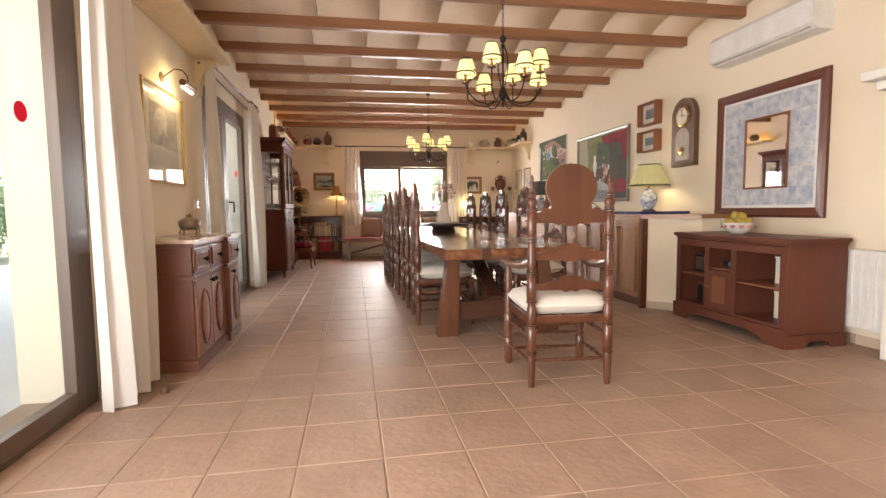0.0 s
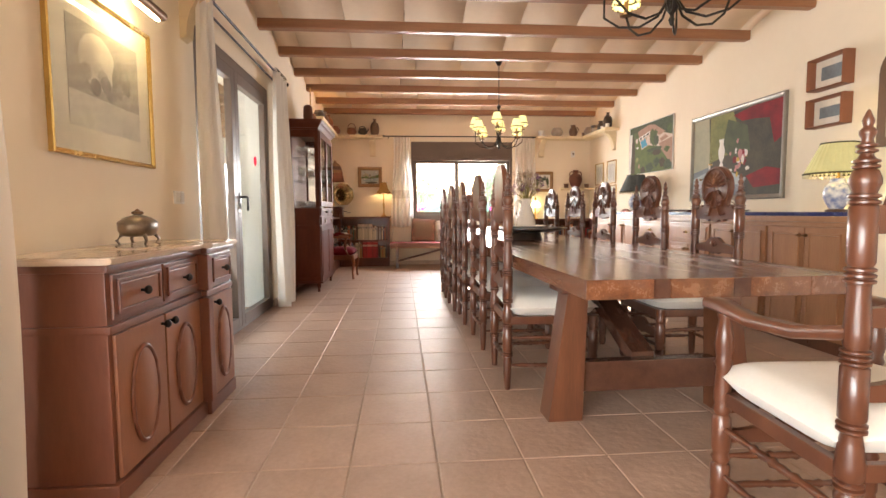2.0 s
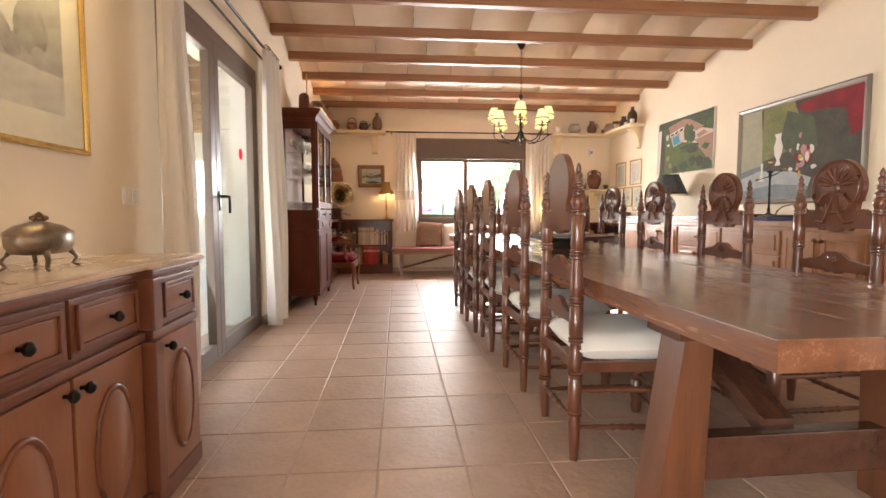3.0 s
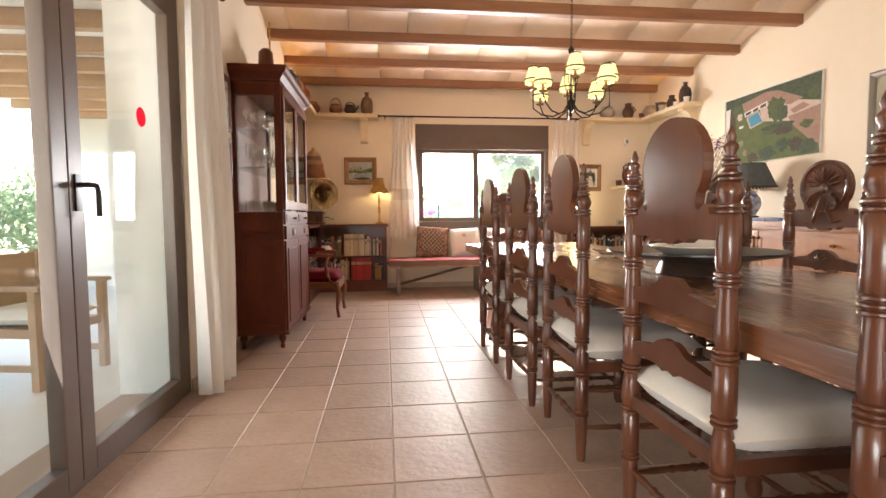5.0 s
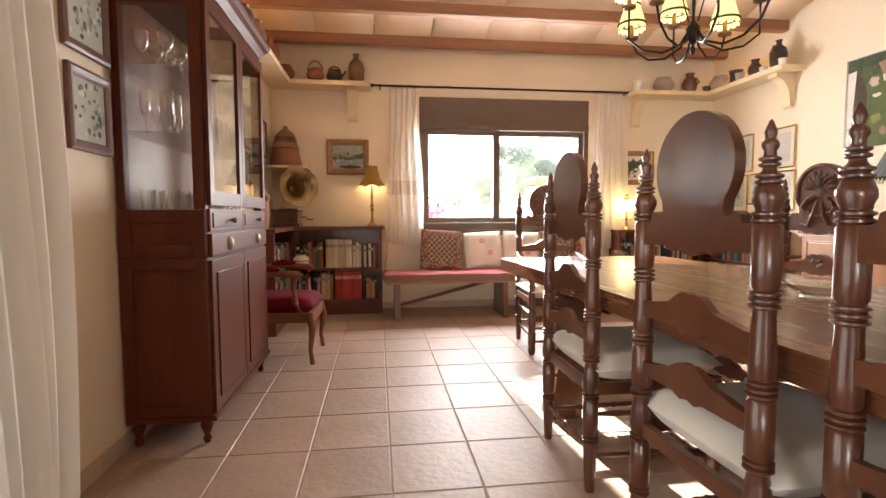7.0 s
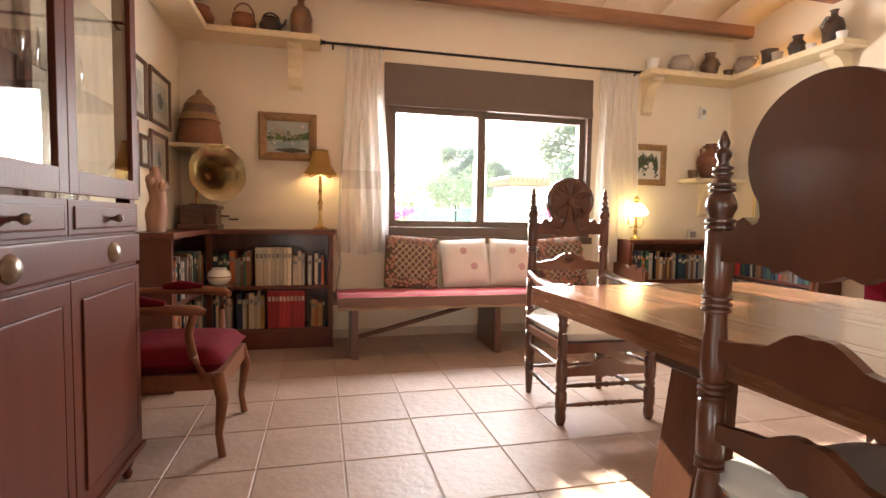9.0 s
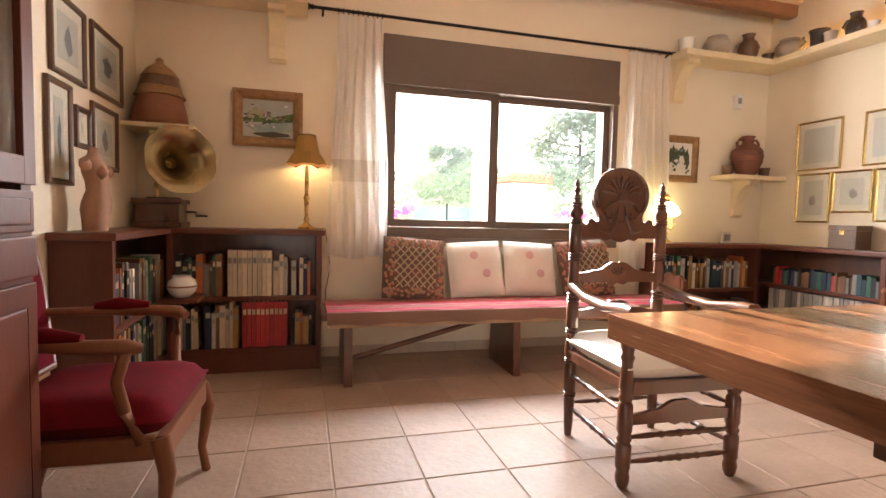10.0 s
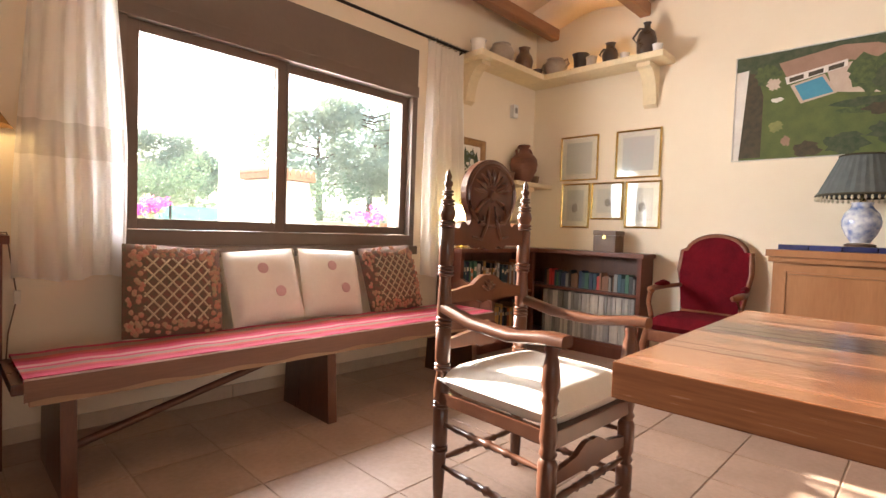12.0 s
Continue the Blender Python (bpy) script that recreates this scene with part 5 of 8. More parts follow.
o = [(-0.12, -0.3), (0.12, -0.3), (0.12, -0.06)] + arc(0, -0.06, 0.12, 0, 180, 12)[1:-1] + [(-0.12, -0.06)]
part("window_panel", prism(o, -0.064, -0.0602), GREYPOT, clock)
part("pendulum", lathe([(0.05, 0), (0.05, 0.006), (0, 0.01)], 16, turn=Matrix.Translation((0, -0.066, -0.2)) @ Matrix.Rotation(radians(90), 4, "X")), BRASS, clock)

mir = thing("wall_mirror", pose(R, 4.30, 1.55, 0, 0, -90), "wall mirror with a wide blue-and-white tiled border in a wooden frame", "mirror")
bm = bmesh.new()
rings = []
for inset, y in ((0, 0.001), (0, 0.03), (0.02, 0.045), (0.06, 0.035), (0.085, 0.02), (0.085, 0.002)):
    rings.append([bm.verts.new((sx * (0.62 - inset), -y, sz * (0.60 - inset))) for sx, sz in ((-1, -1), (1, -1), (1, 1), (-1, 1))])
for p, q in zip(rings, rings[1:]):
    for k in range(4):
        bm.faces.new((p[k], q[k], q[(k + 1) % 4], p[(k + 1) % 4]))
part("frame", bm, REDWOOD, mir)
part("white_fillet", boxes(((-0.535, -0.018, -0.515), (-0.51, -0.004, 0.515)), ((0.51, -0.018, -0.515), (0.535, -0.004, 0.515)), ((-0.51, -0.018, -0.515), (0.51, -0.004, -0.49)), ((-0.51, -0.018, 0.49), (0.51, -0.004, 0.515))), WHITEP, mir)
MIRT = material("mirror_border_tile", (0.66, 0.65, 0.63), 0.3, color2=(0.26, 0.31, 0.42), scale=13, fine=0.25, coat=0.3)
for i in range(6):
    for j in range(6):
        x0, z0 = -0.51 + 0.17 * i, -0.49 + 0.1633 * j
        if 1 <= i <= 4 and 1 <= j <= 4 and not (i in (1, 4) or j in (1, 4)):
            continue
        part("tile", boxes(((x0 + 0.001, -0.012, z0 + 0.001), (x0 + 0.169, -0.003, z0 + 0.162)), bevel=0.002), MIRT, mir)
part("inner_frame", boxes(((-0.25, -0.022, -0.34), (-0.232, -0.012, 0.32)), ((0.232, -0.022, -0.34), (0.25, -0.012, 0.32)), ((-0.232, -0.022, -0.34), (0.232, -0.012, -0.322)), ((-0.232, -0.022, 0.302), (0.232, -0.012, 0.32))), REDWOODL, mir)
part("mirror_glass", boxes(((-0.232, -0.016, -0.322), (0.232, -0.0125, 0.302))), MIRROR, mir)

ac = thing("air_conditioner", pose(R, 4.30, 2.56, 0, 0, -90), "white split air conditioner high on the wall", "air conditioner")
bm = prism([(0, -0.13), (-0.16, -0.13), (-0.215, -0.09), (-0.22, 0.1), (-0.19, 0.14), (0, 0.14)], -0.52, 0.62, "x")
part("body", bm, WHITEP, ac)
part("vane", boxes(((-0.48, -0.205, -0.118), (0.58, -0.165, -0.108)), bevel=0.003), GREYLT, ac)

# television cabinet with its open bays
TV = thing("low_cabinet", pose(0, 0, 0), "mahogany low cabinet with open shelves and a small door", "cabinet")
x0, x1, ya, yb, h = 4.15, 4.66, 3.36, 4.62, 0.81
part("top", boxes(((x0 - 0.03, ya - 0.03, h - 0.03), (x1, yb + 0.03, h)), ((x0 - 0.012, ya - 0.012, h - 0.055), (x1, yb + 0.012, h - 0.03)), bevel=0.006), REDWOOD, TV)
part("side_panel", boxes(((x0, ya, 0.1), (x1, ya + 0.03, h - 0.055)), bevel=0.003), REDWOOD, TV)
part("side_panel", boxes(((x0, yb - 0.03, 0.1), (x1, yb, h - 0.055)), bevel=0.003), REDWOOD, TV)
part("back_panel", boxes(((x1 - 0.015, ya + 0.03, 0.12), (x1, yb - 0.03, h - 0.055))), WALNUT, TV)
part("bottom", boxes(((x0, ya + 0.03, 0.14), (x1 - 0.015, yb - 0.03, 0.16))), REDWOOD, TV)
yd = (ya + 0.03, ya + 0.51, ya + 0.53, yb - 0.43, yb - 0.41, yb - 0.03)
part("divider", boxes(((x0, yd[1], 0.16), (x1 - 0.015, yd[2], h - 0.055))), REDWOOD, TV)
part("divider", boxes(((x0, yd[3], 0.16), (x1 - 0.015, yd[4], h - 0.055))), REDWOOD, TV)
part("face_frame", boxes(((x0 - 0.012, ya, 0.1), (x0, ya + 0.06, h - 0.06)), ((x0 - 0.012, yb - 0.06, 0.1), (x0, yb, h - 0.06)), ((x0 - 0.012, yd[1] - 0.02, 0.16), (x0, yd[2] + 0.02, h - 0.12)), ((x0 - 0.012, yd[3] - 0.02, 0.16), (x0, yd[4] + 0.02, h - 0.12)), ((x0 - 0.012, ya + 0.06, h - 0.12), (x0, yb - 0.06, h - 0.06)), bevel=0.003), REDWOOD, TV)
for a, b in ((yd[0], yd[1]), (yd[4], yd[5])):
    part("shelf", boxes(((x0 + 0.01, a, 0.42), (x1 - 0.016, b, 0.438))), REDWOODL, TV)
d = part("door", boxes(((x0 - 0.012, yd[2] + 0.022, 0.165), (x0 + 0.006, yd[3] - 0.022, 0.5)), bevel=0.003), REDWOOD, TV)
part("panel", boxes(((x0 - 0.02, yd[2] + 0.07, 0.22), (x0 - 0.0125, yd[3] - 0.07, 0.45)), bevel=0.006), REDWOODL, d)
knob(d, x0 - 0.052, yd[3] - 0.04, 0.35, BRASS, 0.01)
part("shelf", boxes(((x0 + 0.01, yd[2], 0.505), (x1 - 0.016, yd[3], 0.522))), REDWOODL, TV)
o = [(ya - 0.02, 0), (ya + 0.16, 0), (ya + 0.22, 0.05), (ya + 0.28, 0.05), (ya + 0.34, 0.075), (yb - 0.34, 0.075), (yb - 0.28, 0.05), (yb - 0.22, 0.05), (yb - 0.16, 0), (yb + 0.02, 0), (yb + 0.02, 0.14), (ya - 0.02, 0.14)]
bm = prism(o, x0 - 0.025, x0 + 0.0, "x")
bmesh.ops.triangulate(bm, faces=[f for f in bm.faces if len(f.verts) > 4])
part("plinth", bm, REDWOOD, TV)
o = [(x0 + 0.002, 0), (x0 + 0.14, 0), (x0 + 0.19, 0.05), (x1 - 0.16, 0.05), (x1 - 0.12, 0), (x1, 0), (x1, 0.1), (x0 + 0.002, 0.1)]
bm = prism(o, ya - 0.02, ya + 0.0, "y")
bmesh.ops.triangulate(bm, faces=[f for f in bm.faces if len(f.verts) > 4])
part("plinth", bm, REDWOOD, TV)
bx = thing("media_player", pose(4.44, 4.42, 0.439), "black media player on the cabinet shelf", "player")
part("case", boxes(((-0.15, -0.14, 0), (0.12, 0.14, 0.16)), bevel=0.006), BLACKP, bx)
part("front_panel", boxes(((-0.156, -0.12, 0.02), (-0.1505, 0.12, 0.14))), SILVER, bx)
bx = thing("storage_box", pose(4.46, 4.42, 0.161), "dark box on the bottom shelf", "box")
part("case", boxes(((-0.14, -0.14, 0), (0.12, 0.13, 0.14)), bevel=0.005), BLACKP, bx)
part("lid", boxes(((-0.145, -0.145, 0.141), (0.125, 0.135, 0.16)), bevel=0.005), OAKF, bx)
bx = thing("set_top_box", pose(4.39, 4.03, 0.523), "small set-top box with a pale blue display", "player")
part("case", boxes(((-0.12, -0.12, 0), (0.12, 0.12, 0.05)), bevel=0.004), BLACKP, bx)
part("display", boxes(((-0.124, -0.06, 0.012), (-0.1205, 0.06, 0.038))), P_GREYB, bx)
for z in (0.161, 0.439):
    bx = thing("cardboard_file", pose(4.44, 3.56, z), "cream cardboard file box on the shelf", "box")
    part("case", boxes(((-0.1, -0.11, 0), (0.15, 0.11, 0.2)), bevel=0.004), PAPER, bx)
    part("lid", boxes(((-0.105, -0.115, 0.2005), (0.155, 0.115, 0.215)), bevel=0.004), PASSE, bx)

fb = thing("fruit_bowl", pose(4.36, 4.10, 0.811), "painted ceramic bowl full of yellow fruit", "bowl")
part("bowl", lathe([(0.05, 0), (0.06, 0.004), (0.115, 0.05), (0.135, 0.095), (0.138, 0.1), (0.128, 0.095), (0.1, 0.05), (0.0, 0.02)], 28), WHITEC, fb, smooth=True)
bm = bmesh.new()
for k in range(12):
    a = 2 * math.pi * k / 12
    lathe([(0.02, 0), (0.02, 0.002), (0, 0.003)], 8, bm, turn=Matrix.Translation((0.1285 * math.cos(a), 0.1285 * math.sin(a), 0.07)) @ Matrix.Rotation(a, 4, "Z") @ Matrix.Rotation(radians(68), 4, "Y"))
part("painted_motif", bm, P_PINK, fb)
FRUIT = material("yellow_fruit", (0.50, 0.33, 0.05), 0.5, color2=(0.28, 0.24, 0.05), scale=9)
rng = random.Random(3)
for k in range(9):
    a = 2 * math.pi * k / 6
    r = 0.07 if k < 6 else 0.03
    m = Matrix.Translation((r * math.cos(a), r * math.sin(a), 0.1 if k < 6 else 0.15)) @ Euler((rng.random(), rng.random(), rng.random() * 6)).to_matrix().to_4x4()
    bm = lathe([(0, -0.05), (0.02, -0.045), (0.036, -0.02), (0.036, 0.01), (0.02, 0.04), (0.008, 0.05), (0, 0.052)], 10, turn=m)
    part("fruit", bm, FRUIT, fb, smooth=True)

rad = thing("radiator", pose(R - 0.05, 3.24, 0), "cream panel radiator on the wall with its valve", "radiator")
part("panel", boxes(((-0.05, -0.2, 0.14), (0.035, 0.24, 0.72)), bevel=0.01), WHITEP, rad)
bm = bmesh.new()
for k in range(7):
    box(bm, (-0.058, -0.18 + 0.058 * k, 0.17), (-0.0505, -0.15 + 0.058 * k, 0.69), 0.003)
tagged(part("rib", bm, WHITEP, rad), kind="stuff")
part("pipe", tube([(-0.01, 0.25, 0.2), (-0.01, 0.28, 0.2), (-0.01, 0.285, 0.18), (-0.01, 0.285, 0.0)], 0.009, 8), WHITEP, rad)
part("valve", lathe([(0.018, 0), (0.022, 0.01), (0.022, 0.05), (0.015, 0.06), (0, 0.06)], 12, turn=Matrix.Translation((-0.01, 0.24, 0.69)) @ Matrix.Rotation(radians(-90), 4, "X")), BRONZE, rad, smooth=True)
fig = thing("figurine", pose(4.46, 2.95, 1.921), "small brown clay figurine on the mantel", "figurine")
part("body", lathe([(0.03, 0), (0.035, 0.03), (0.025, 0.08), (0.035, 0.12), (0.02, 0.15), (0.024, 0.175), (0.0, 0.2)], 10), BROWNPOT, fig, smooth=True)


# built-in buffet: six cabinet units under one tiled top, with a slanting cream end
def raised_door(parent, a, b, z0, z1, x, mat, knob_y=None):
    d = part("door", boxes(((x - 0.018, a, z0), (x, b, z1)), bevel=0.003), mat, parent)
    w = 0.055
    part("panel", boxes(((x - 0.026, a + w, z0 + w), (x - 0.0185, b - w, z1 - w)), bevel=0.007), mat, d)
    part("moulding", boxes(((x - 0.03, a + w - 0.014, z0 + w - 0.014), (x - 0.0185, a + w - 0.001, z1 - w + 0.014)), ((x - 0.03, b - w + 0.001, z0 + w - 0.014), (x - 0.0185, b - w + 0.014, z1 - w + 0.014)), ((x - 0.0295, a + w, z0 + w - 0.014), (x - 0.0185, b - w, z0 + w - 0.001)), ((x - 0.0295, a + w, z1 - w + 0.001), (x - 0.0185, b - w, z1 - w + 0.014)), bevel=0.003), mat, d)
    if knob_y:
        knob(d, x - 0.062, knob_y, (z0 + z1) / 2 if z1 - z0 < 0.3 else z1 - 0.06, BRONZE, 0.012)
    return d


XB, Y0, Y1 = 4.0, 5.02, 9.56
n = 6
for k in range(n):
    a, b = Y0 + (Y1 - Y0) * k / n, Y0 + (Y1 - Y0) * (k + 1) / n
    u = thing("buffet_unit", pose(0, 0, 0), "honey oak built-in buffet unit with raised-panel doors", "cabinet", "buffet units")
    part("body", boxes(((XB, a + 0.001, 0.1), (R - 0.02, b - 0.001, 0.935)), bevel=0.002), HONEY, u)
    part("plinth", boxes(((XB + 0.04, a + 0.001, 0), (R - 0.02, b - 0.001, 0.099))), WALNUT, u)
    m = (a + b) / 2
    if k == n - 1:
        raised_door(u, a + 0.02, b - 0.02, 0.12, 0.895, XB, HONEY, a + 0.05)
    elif k in (2, 3):
        dr = part("drawer", boxes(((XB - 0.018, a + 0.02, 0.70), (XB, b - 0.02, 0.895)), bevel=0.004), HONEY, u)
        part("panel", boxes(((XB - 0.025, a + 0.06, 0.735), (XB - 0.0185, b - 0.06, 0.86)), bevel=0.006), HONEY, dr)
        knob(dr, XB - 0.064, m, 0.80, BRASS, 0.014)
        raised_door(u, a + 0.02, m - 0.004, 0.12, 0.685, XB, HONEY, m - 0.03)
        raised_door(u, m + 0.004, b - 0.02, 0.12, 0.685, XB, HONEY, m + 0.03)
    else:
        raised_door(u, a + 0.02, m - 0.004, 0.12, 0.895, XB, HONEY, m - 0.03)
        raised_door(u, m + 0.004, b - 0.02, 0.12, 0.895, XB, HONEY, m + 0.03)
be = thing("buffet_end", pose(0, 0, 0), "slanting cream plaster buffet end with a walnut post", "cabinet")
part("panel", prism([(XB + 0.02, Y0 - 0.002), (4.42, 4.64), (R - 0.005, 4.64), (R - 0.005, Y0 - 0.002)], 0.0, 0.935, "z"), PLASTER, be)
part("corner_post", boxes(((XB - 0.02, Y0 - 0.05, 0), (XB + 0.045, Y0 - 0.004, 0.934)), bevel=0.004), WALNUT, be)
part("skirting", prism([(XB + 0.045, Y0 - 0.06), (4.41, 4.62), (4.43, 4.635), (XB + 0.06, Y0 - 0.045)], 0.0, 0.075, "z"), SKIRT, be)
ct = thing("buffet_counter", pose(0, 0, 0), "walnut-edged counter top along the buffet with navy tiles", "counter")
o = [(XB - 0.04, Y1 + 0.03), (R - 0.003, Y1 + 0.03), (R - 0.003, 4.625), (4.40, 4.625), (XB - 0.04, Y0 - 0.06)]
part("edge", prism(o, 0.936, 0.975, "z"), HONEY, ct)
part("moulding", boxes(((XB - 0.026, Y0 + 0.0, 0.905), (XB - 0.002, Y1 + 0.02, 0.935)), bevel=0.008), HONEY, ct)
first = part("tile", boxes(((0.0015, 0.0015, 0), (0.1485, 0.1475, 0.03)), bevel=0.002), BLUETILE, ct)
first.location = (4.10, Y1 - 0.15, 0.9755)
for i in range(4):
    for j in range(29):
        if i or j:
            again(first, Matrix.Translation((4.10 + 0.15 * i, Y1 - 0.15 * (j + 1), 0.9755)))


def jar_lamp(place, shade_m, trim_m, lit, label):
    t = thing("table_lamp", Matrix.Translation(place), label, "lamp", "jar lamps on the buffet")
    part("foot", lathe([(0.075, 0), (0.078, 0.012), (0.06, 0.02), (0, 0.022)], 20), OAKF, t, smooth=True)
    part("jar", lathe([(0.045, 0.022), (0.05, 0.03), (0.075, 0.07), (0.095, 0.12), (0.098, 0.155), (0.085, 0.2), (0.055, 0.235), (0.05, 0.25), (0.055, 0.265), (0, 0.27)], 24), BLUEW, t, "blue and white china jar", smooth=True)
    part("neck", lathe([(0.018, 0.27), (0.012, 0.3), (0.012, 0.36), (0, 0.36)], 10), BRASS, t, smooth=True)
    n = 60
    bm = bmesh.new()
    lo = [bm.verts.new(((0.225 + 0.004 * (k % 2)) * math.cos(2 * math.pi * k / n), (0.225 + 0.004 * (k % 2)) * math.sin(2 * math.pi * k / n), 0.31)) for k in range(n)]
    hi = [bm.verts.new(((0.12 + 0.003 * (k % 2)) * math.cos(2 * math.pi * k / n), (0.12 + 0.003 * (k % 2)) * math.sin(2 * math.pi * k / n), 0.545)) for k in range(n)]
    for k in range(n):
        bm.faces.new((lo[k], lo[(k + 1) % n], hi[(k + 1) % n], hi[k]))
    s = part("shade", bm, shade_m, t, "pleated cloth shade")
    bm = tube([(0.23 * math.cos(a), 0.23 * math.sin(a), 0.305) for a in [2 * math.pi * k / 40 for k in range(40)]], 0.008, 6, closed=True)
    tube([(0.123 * math.cos(a), 0.123 * math.sin(a), 0.545) for a in [2 * math.pi * k / 30 for k in range(30)]], 0.006, 6, bm, closed=True)
    part("braid", bm, MATTRIM, s)
    bm = bmesh.new()
    for k in range(48):
        a = 2 * math.pi * k / 48
        lathe([(0, -0.014), (0.008, -0.004), (0.005, 0.012), (0, 0.014)], 6, bm, (0.23 * math.cos(a), 0.23 * math.sin(a), 0.284))
    part("fringe", bm, trim_m, s, "beaded cream fringe")
    if lit:
        part("bulb", lathe([(0, 0.36), (0.02, 0.375), (0.028, 0.41), (0.018, 0.44), (0, 0.45)], 12), glowing("jar_lamp_bulb", (1, 0.9, 0.7), (1.0, 0.78, 0.42), 18), t, smooth=True)
    return t


jar_lamp((4.52, 5.72, 1.006), SHADEG, CREAMTRIM, True, "blue and white china jar lamp with a lit green pleated shade")
jar_lamp((4.52, 9.22, 1.006), SHADED, CREAMTRIM, False, "blue and white china jar lamp with a dark pleated shade, unlit")
tr = thing("serving_tray", pose(4.40, 6.93, 1.006, 0, 0, 0), "oval brass-rimmed tray with a high handle, on the counter", "tray")
bm = lathe([(0.0, 0), (0.2, 0.002), (0.225, 0.02), (0.22, 0.022), (0.19, 0.008), (0, 0.006)], 28)
bm.transform(Matrix.Diagonal((0.8, 1.25, 1, 1)))
part("dish", bm, SILVER, tr, smooth=True)
part("handle", tube([(0, 0.2 * math.cos(a), 0.012 + 0.1 * math.sin(a)) for a in [math.pi * k / 14 for k in range(15)]], 0.006, 6), OAKF, tr, smooth=True)

ft = thing("flat_tray", pose(4.36, 7.56, 1.006, 0, 0, 6), "flat dark wooden tray on the counter", "tray")
part("board", boxes(((-0.13, -0.17, 0), (0.13, 0.17, 0.012)), bevel=0.004), TABLED, ft)
part("rim", boxes(((-0.14, -0.18, 0), (-0.1305, 0.18, 0.028)), ((0.1305, -0.18, 0), (0.14, 0.18, 0.028)), ((-0.1305, -0.18, 0), (0.1305, -0.1705, 0.028)), ((-0.1305, 0.1705, 0), (0.1305, 0.18, 0.028)), bevel=0.003), TABLED, ft)
il = thing("iron_lamp_stand", pose(4.40, 7.22, 1.006), "tall iron lamp stand with a crossbar and glass oil lamp", "lamp stand")
part("base", lathe([(0.0, 0), (0.085, 0), (0.088, 0.012), (0.05, 0.024), (0.02, 0.034), (0.014, 0.05), (0, 0.05)], 20), OAKF, il, smooth=True)
part("rod", lathe([(0.011, 0.05), (0.015, 0.07), (0.009, 0.09), (0.009, 0.2), (0.014, 0.215), (0.009, 0.23), (0.009, 0.36), (0.015, 0.38), (0.012, 0.41), (0.03, 0.425), (0.03, 0.432), (0, 0.434)], 12), IRON, il, smooth=True)
part("crossbar", tube([(0, 0.17, 0.36), (0, 0.06, 0.375), (0, 0, 0.385), (0, -0.08, 0.40), (0, -0.17, 0.43)], [0.003, 0.005, 0.007, 0.005, 0.003], 8), IRON, il, smooth=True)
for y, z in ((0.17, 0.35), (-0.17, 0.425)):
    part("drip_cup", lathe([(0.0, 0), (0.014, 0.004), (0.018, 0.02), (0.012, 0.02), (0, 0.008)], 12, at=(0, y, z)), BRASS, il, smooth=True)
font = part("oil_font", lathe([(0.012, 0.435), (0.018, 0.45), (0.034, 0.475), (0.03, 0.5), (0.014, 0.515), (0, 0.516)], 16), CABGLASS, il, "clear glass oil font", smooth=True)
font.visible_shadow = False
chim = part("chimney", lathe([(0.016, 0.517), (0.026, 0.545), (0.022, 0.575), (0.012, 0.61), (0.016, 0.64)], 16), CABGLASS, il, "clear glass lamp chimney", smooth=True)
chim.visible_shadow = False
part("burner", lathe([(0.02, 0.508), (0.02, 0.52), (0, 0.522)], 12), BRASS, il, smooth=True)

# ---- glazed cabinet ----
CX0, CX1, CY0, CY1 = L + 0.008, -0.005, 8.45, 9.60
cab = thing("glazed_cabinet", pose(0, 0, 0), "tall dark mahogany glazed cabinet on turned feet, full of glasses", "cabinet")
zb = 0.12
part("lower_body", boxes(((CX0, CY0, zb), (CX1, CY1, 1.08)), bevel=0.004), CABWOOD, cab)
part("corner_stile", boxes(((CX1 - 0.05, CY0, 1.081), (CX1, CY0 + 0.05, 2.06)), bevel=0.004), CABWOOD, cab)
part("corner_stile", boxes(((CX1 - 0.05, CY1 - 0.05, 1.081), (CX1, CY1, 2.06)), bevel=0.004), CABWOOD, cab)
part("corner_stile", boxes(((CX0, CY0, 1.081), (CX0 + 0.035, CY0 + 0.05, 2.06)), bevel=0.004), CABWOOD, cab)
part("corner_stile", boxes(((CX0, CY1 - 0.05, 1.081), (CX0 + 0.035, CY1, 2.06)), bevel=0.004), CABWOOD, cab)
part("top_rail", boxes(((CX0, CY0, 1.97), (CX1 - 0.05, CY0 + 0.04, 2.06)), ((CX0, CY1 - 0.04, 1.97), (CX1 - 0.05, CY1, 2.06)), ((CX0, CY0, 2.061), (CX1, CY1, 2.085)), bevel=0.002), CABWOOD, cab)
part("back_panel", boxes(((CX0, CY0 + 0.05, 1.081), (CX0 + 0.01, CY1 - 0.05, 2.06))), REDWOODL, cab)
bm = bmesh.new()
rings = []
for out, z in ((0.004, 2.086), (0.012, 2.1), (0.03, 2.125), (0.05, 2.14), (0.06, 2.165), (0.06, 2.185)):
    rings.append([bm.verts.new(p) for p in ((CX0, CY0 - out, z), (CX1 + out, CY0 - out, z), (CX1 + out, CY1 + out, z), (CX0, CY1 + out, z))])
for p, q in zip(rings, rings[1:]):
    for k in range(4):
        bm.faces.new((p[k], p[(k + 1) % 4], q[(k + 1) % 4], q[k]))
bm.faces.new(rings[0][::-1])
bm.faces.new(rings[-1])
part("cornice", bm, CABWOOD, cab)
for y in (CY0 + 0.008, CY1 - 0.014):
    g = part("side_pane", boxes(((CX0 + 0.03, y, 1.09), (CX1 - 0.045, y + 0.005, 1.97))), CABGLASS, cab)
    g.visible_shadow = False
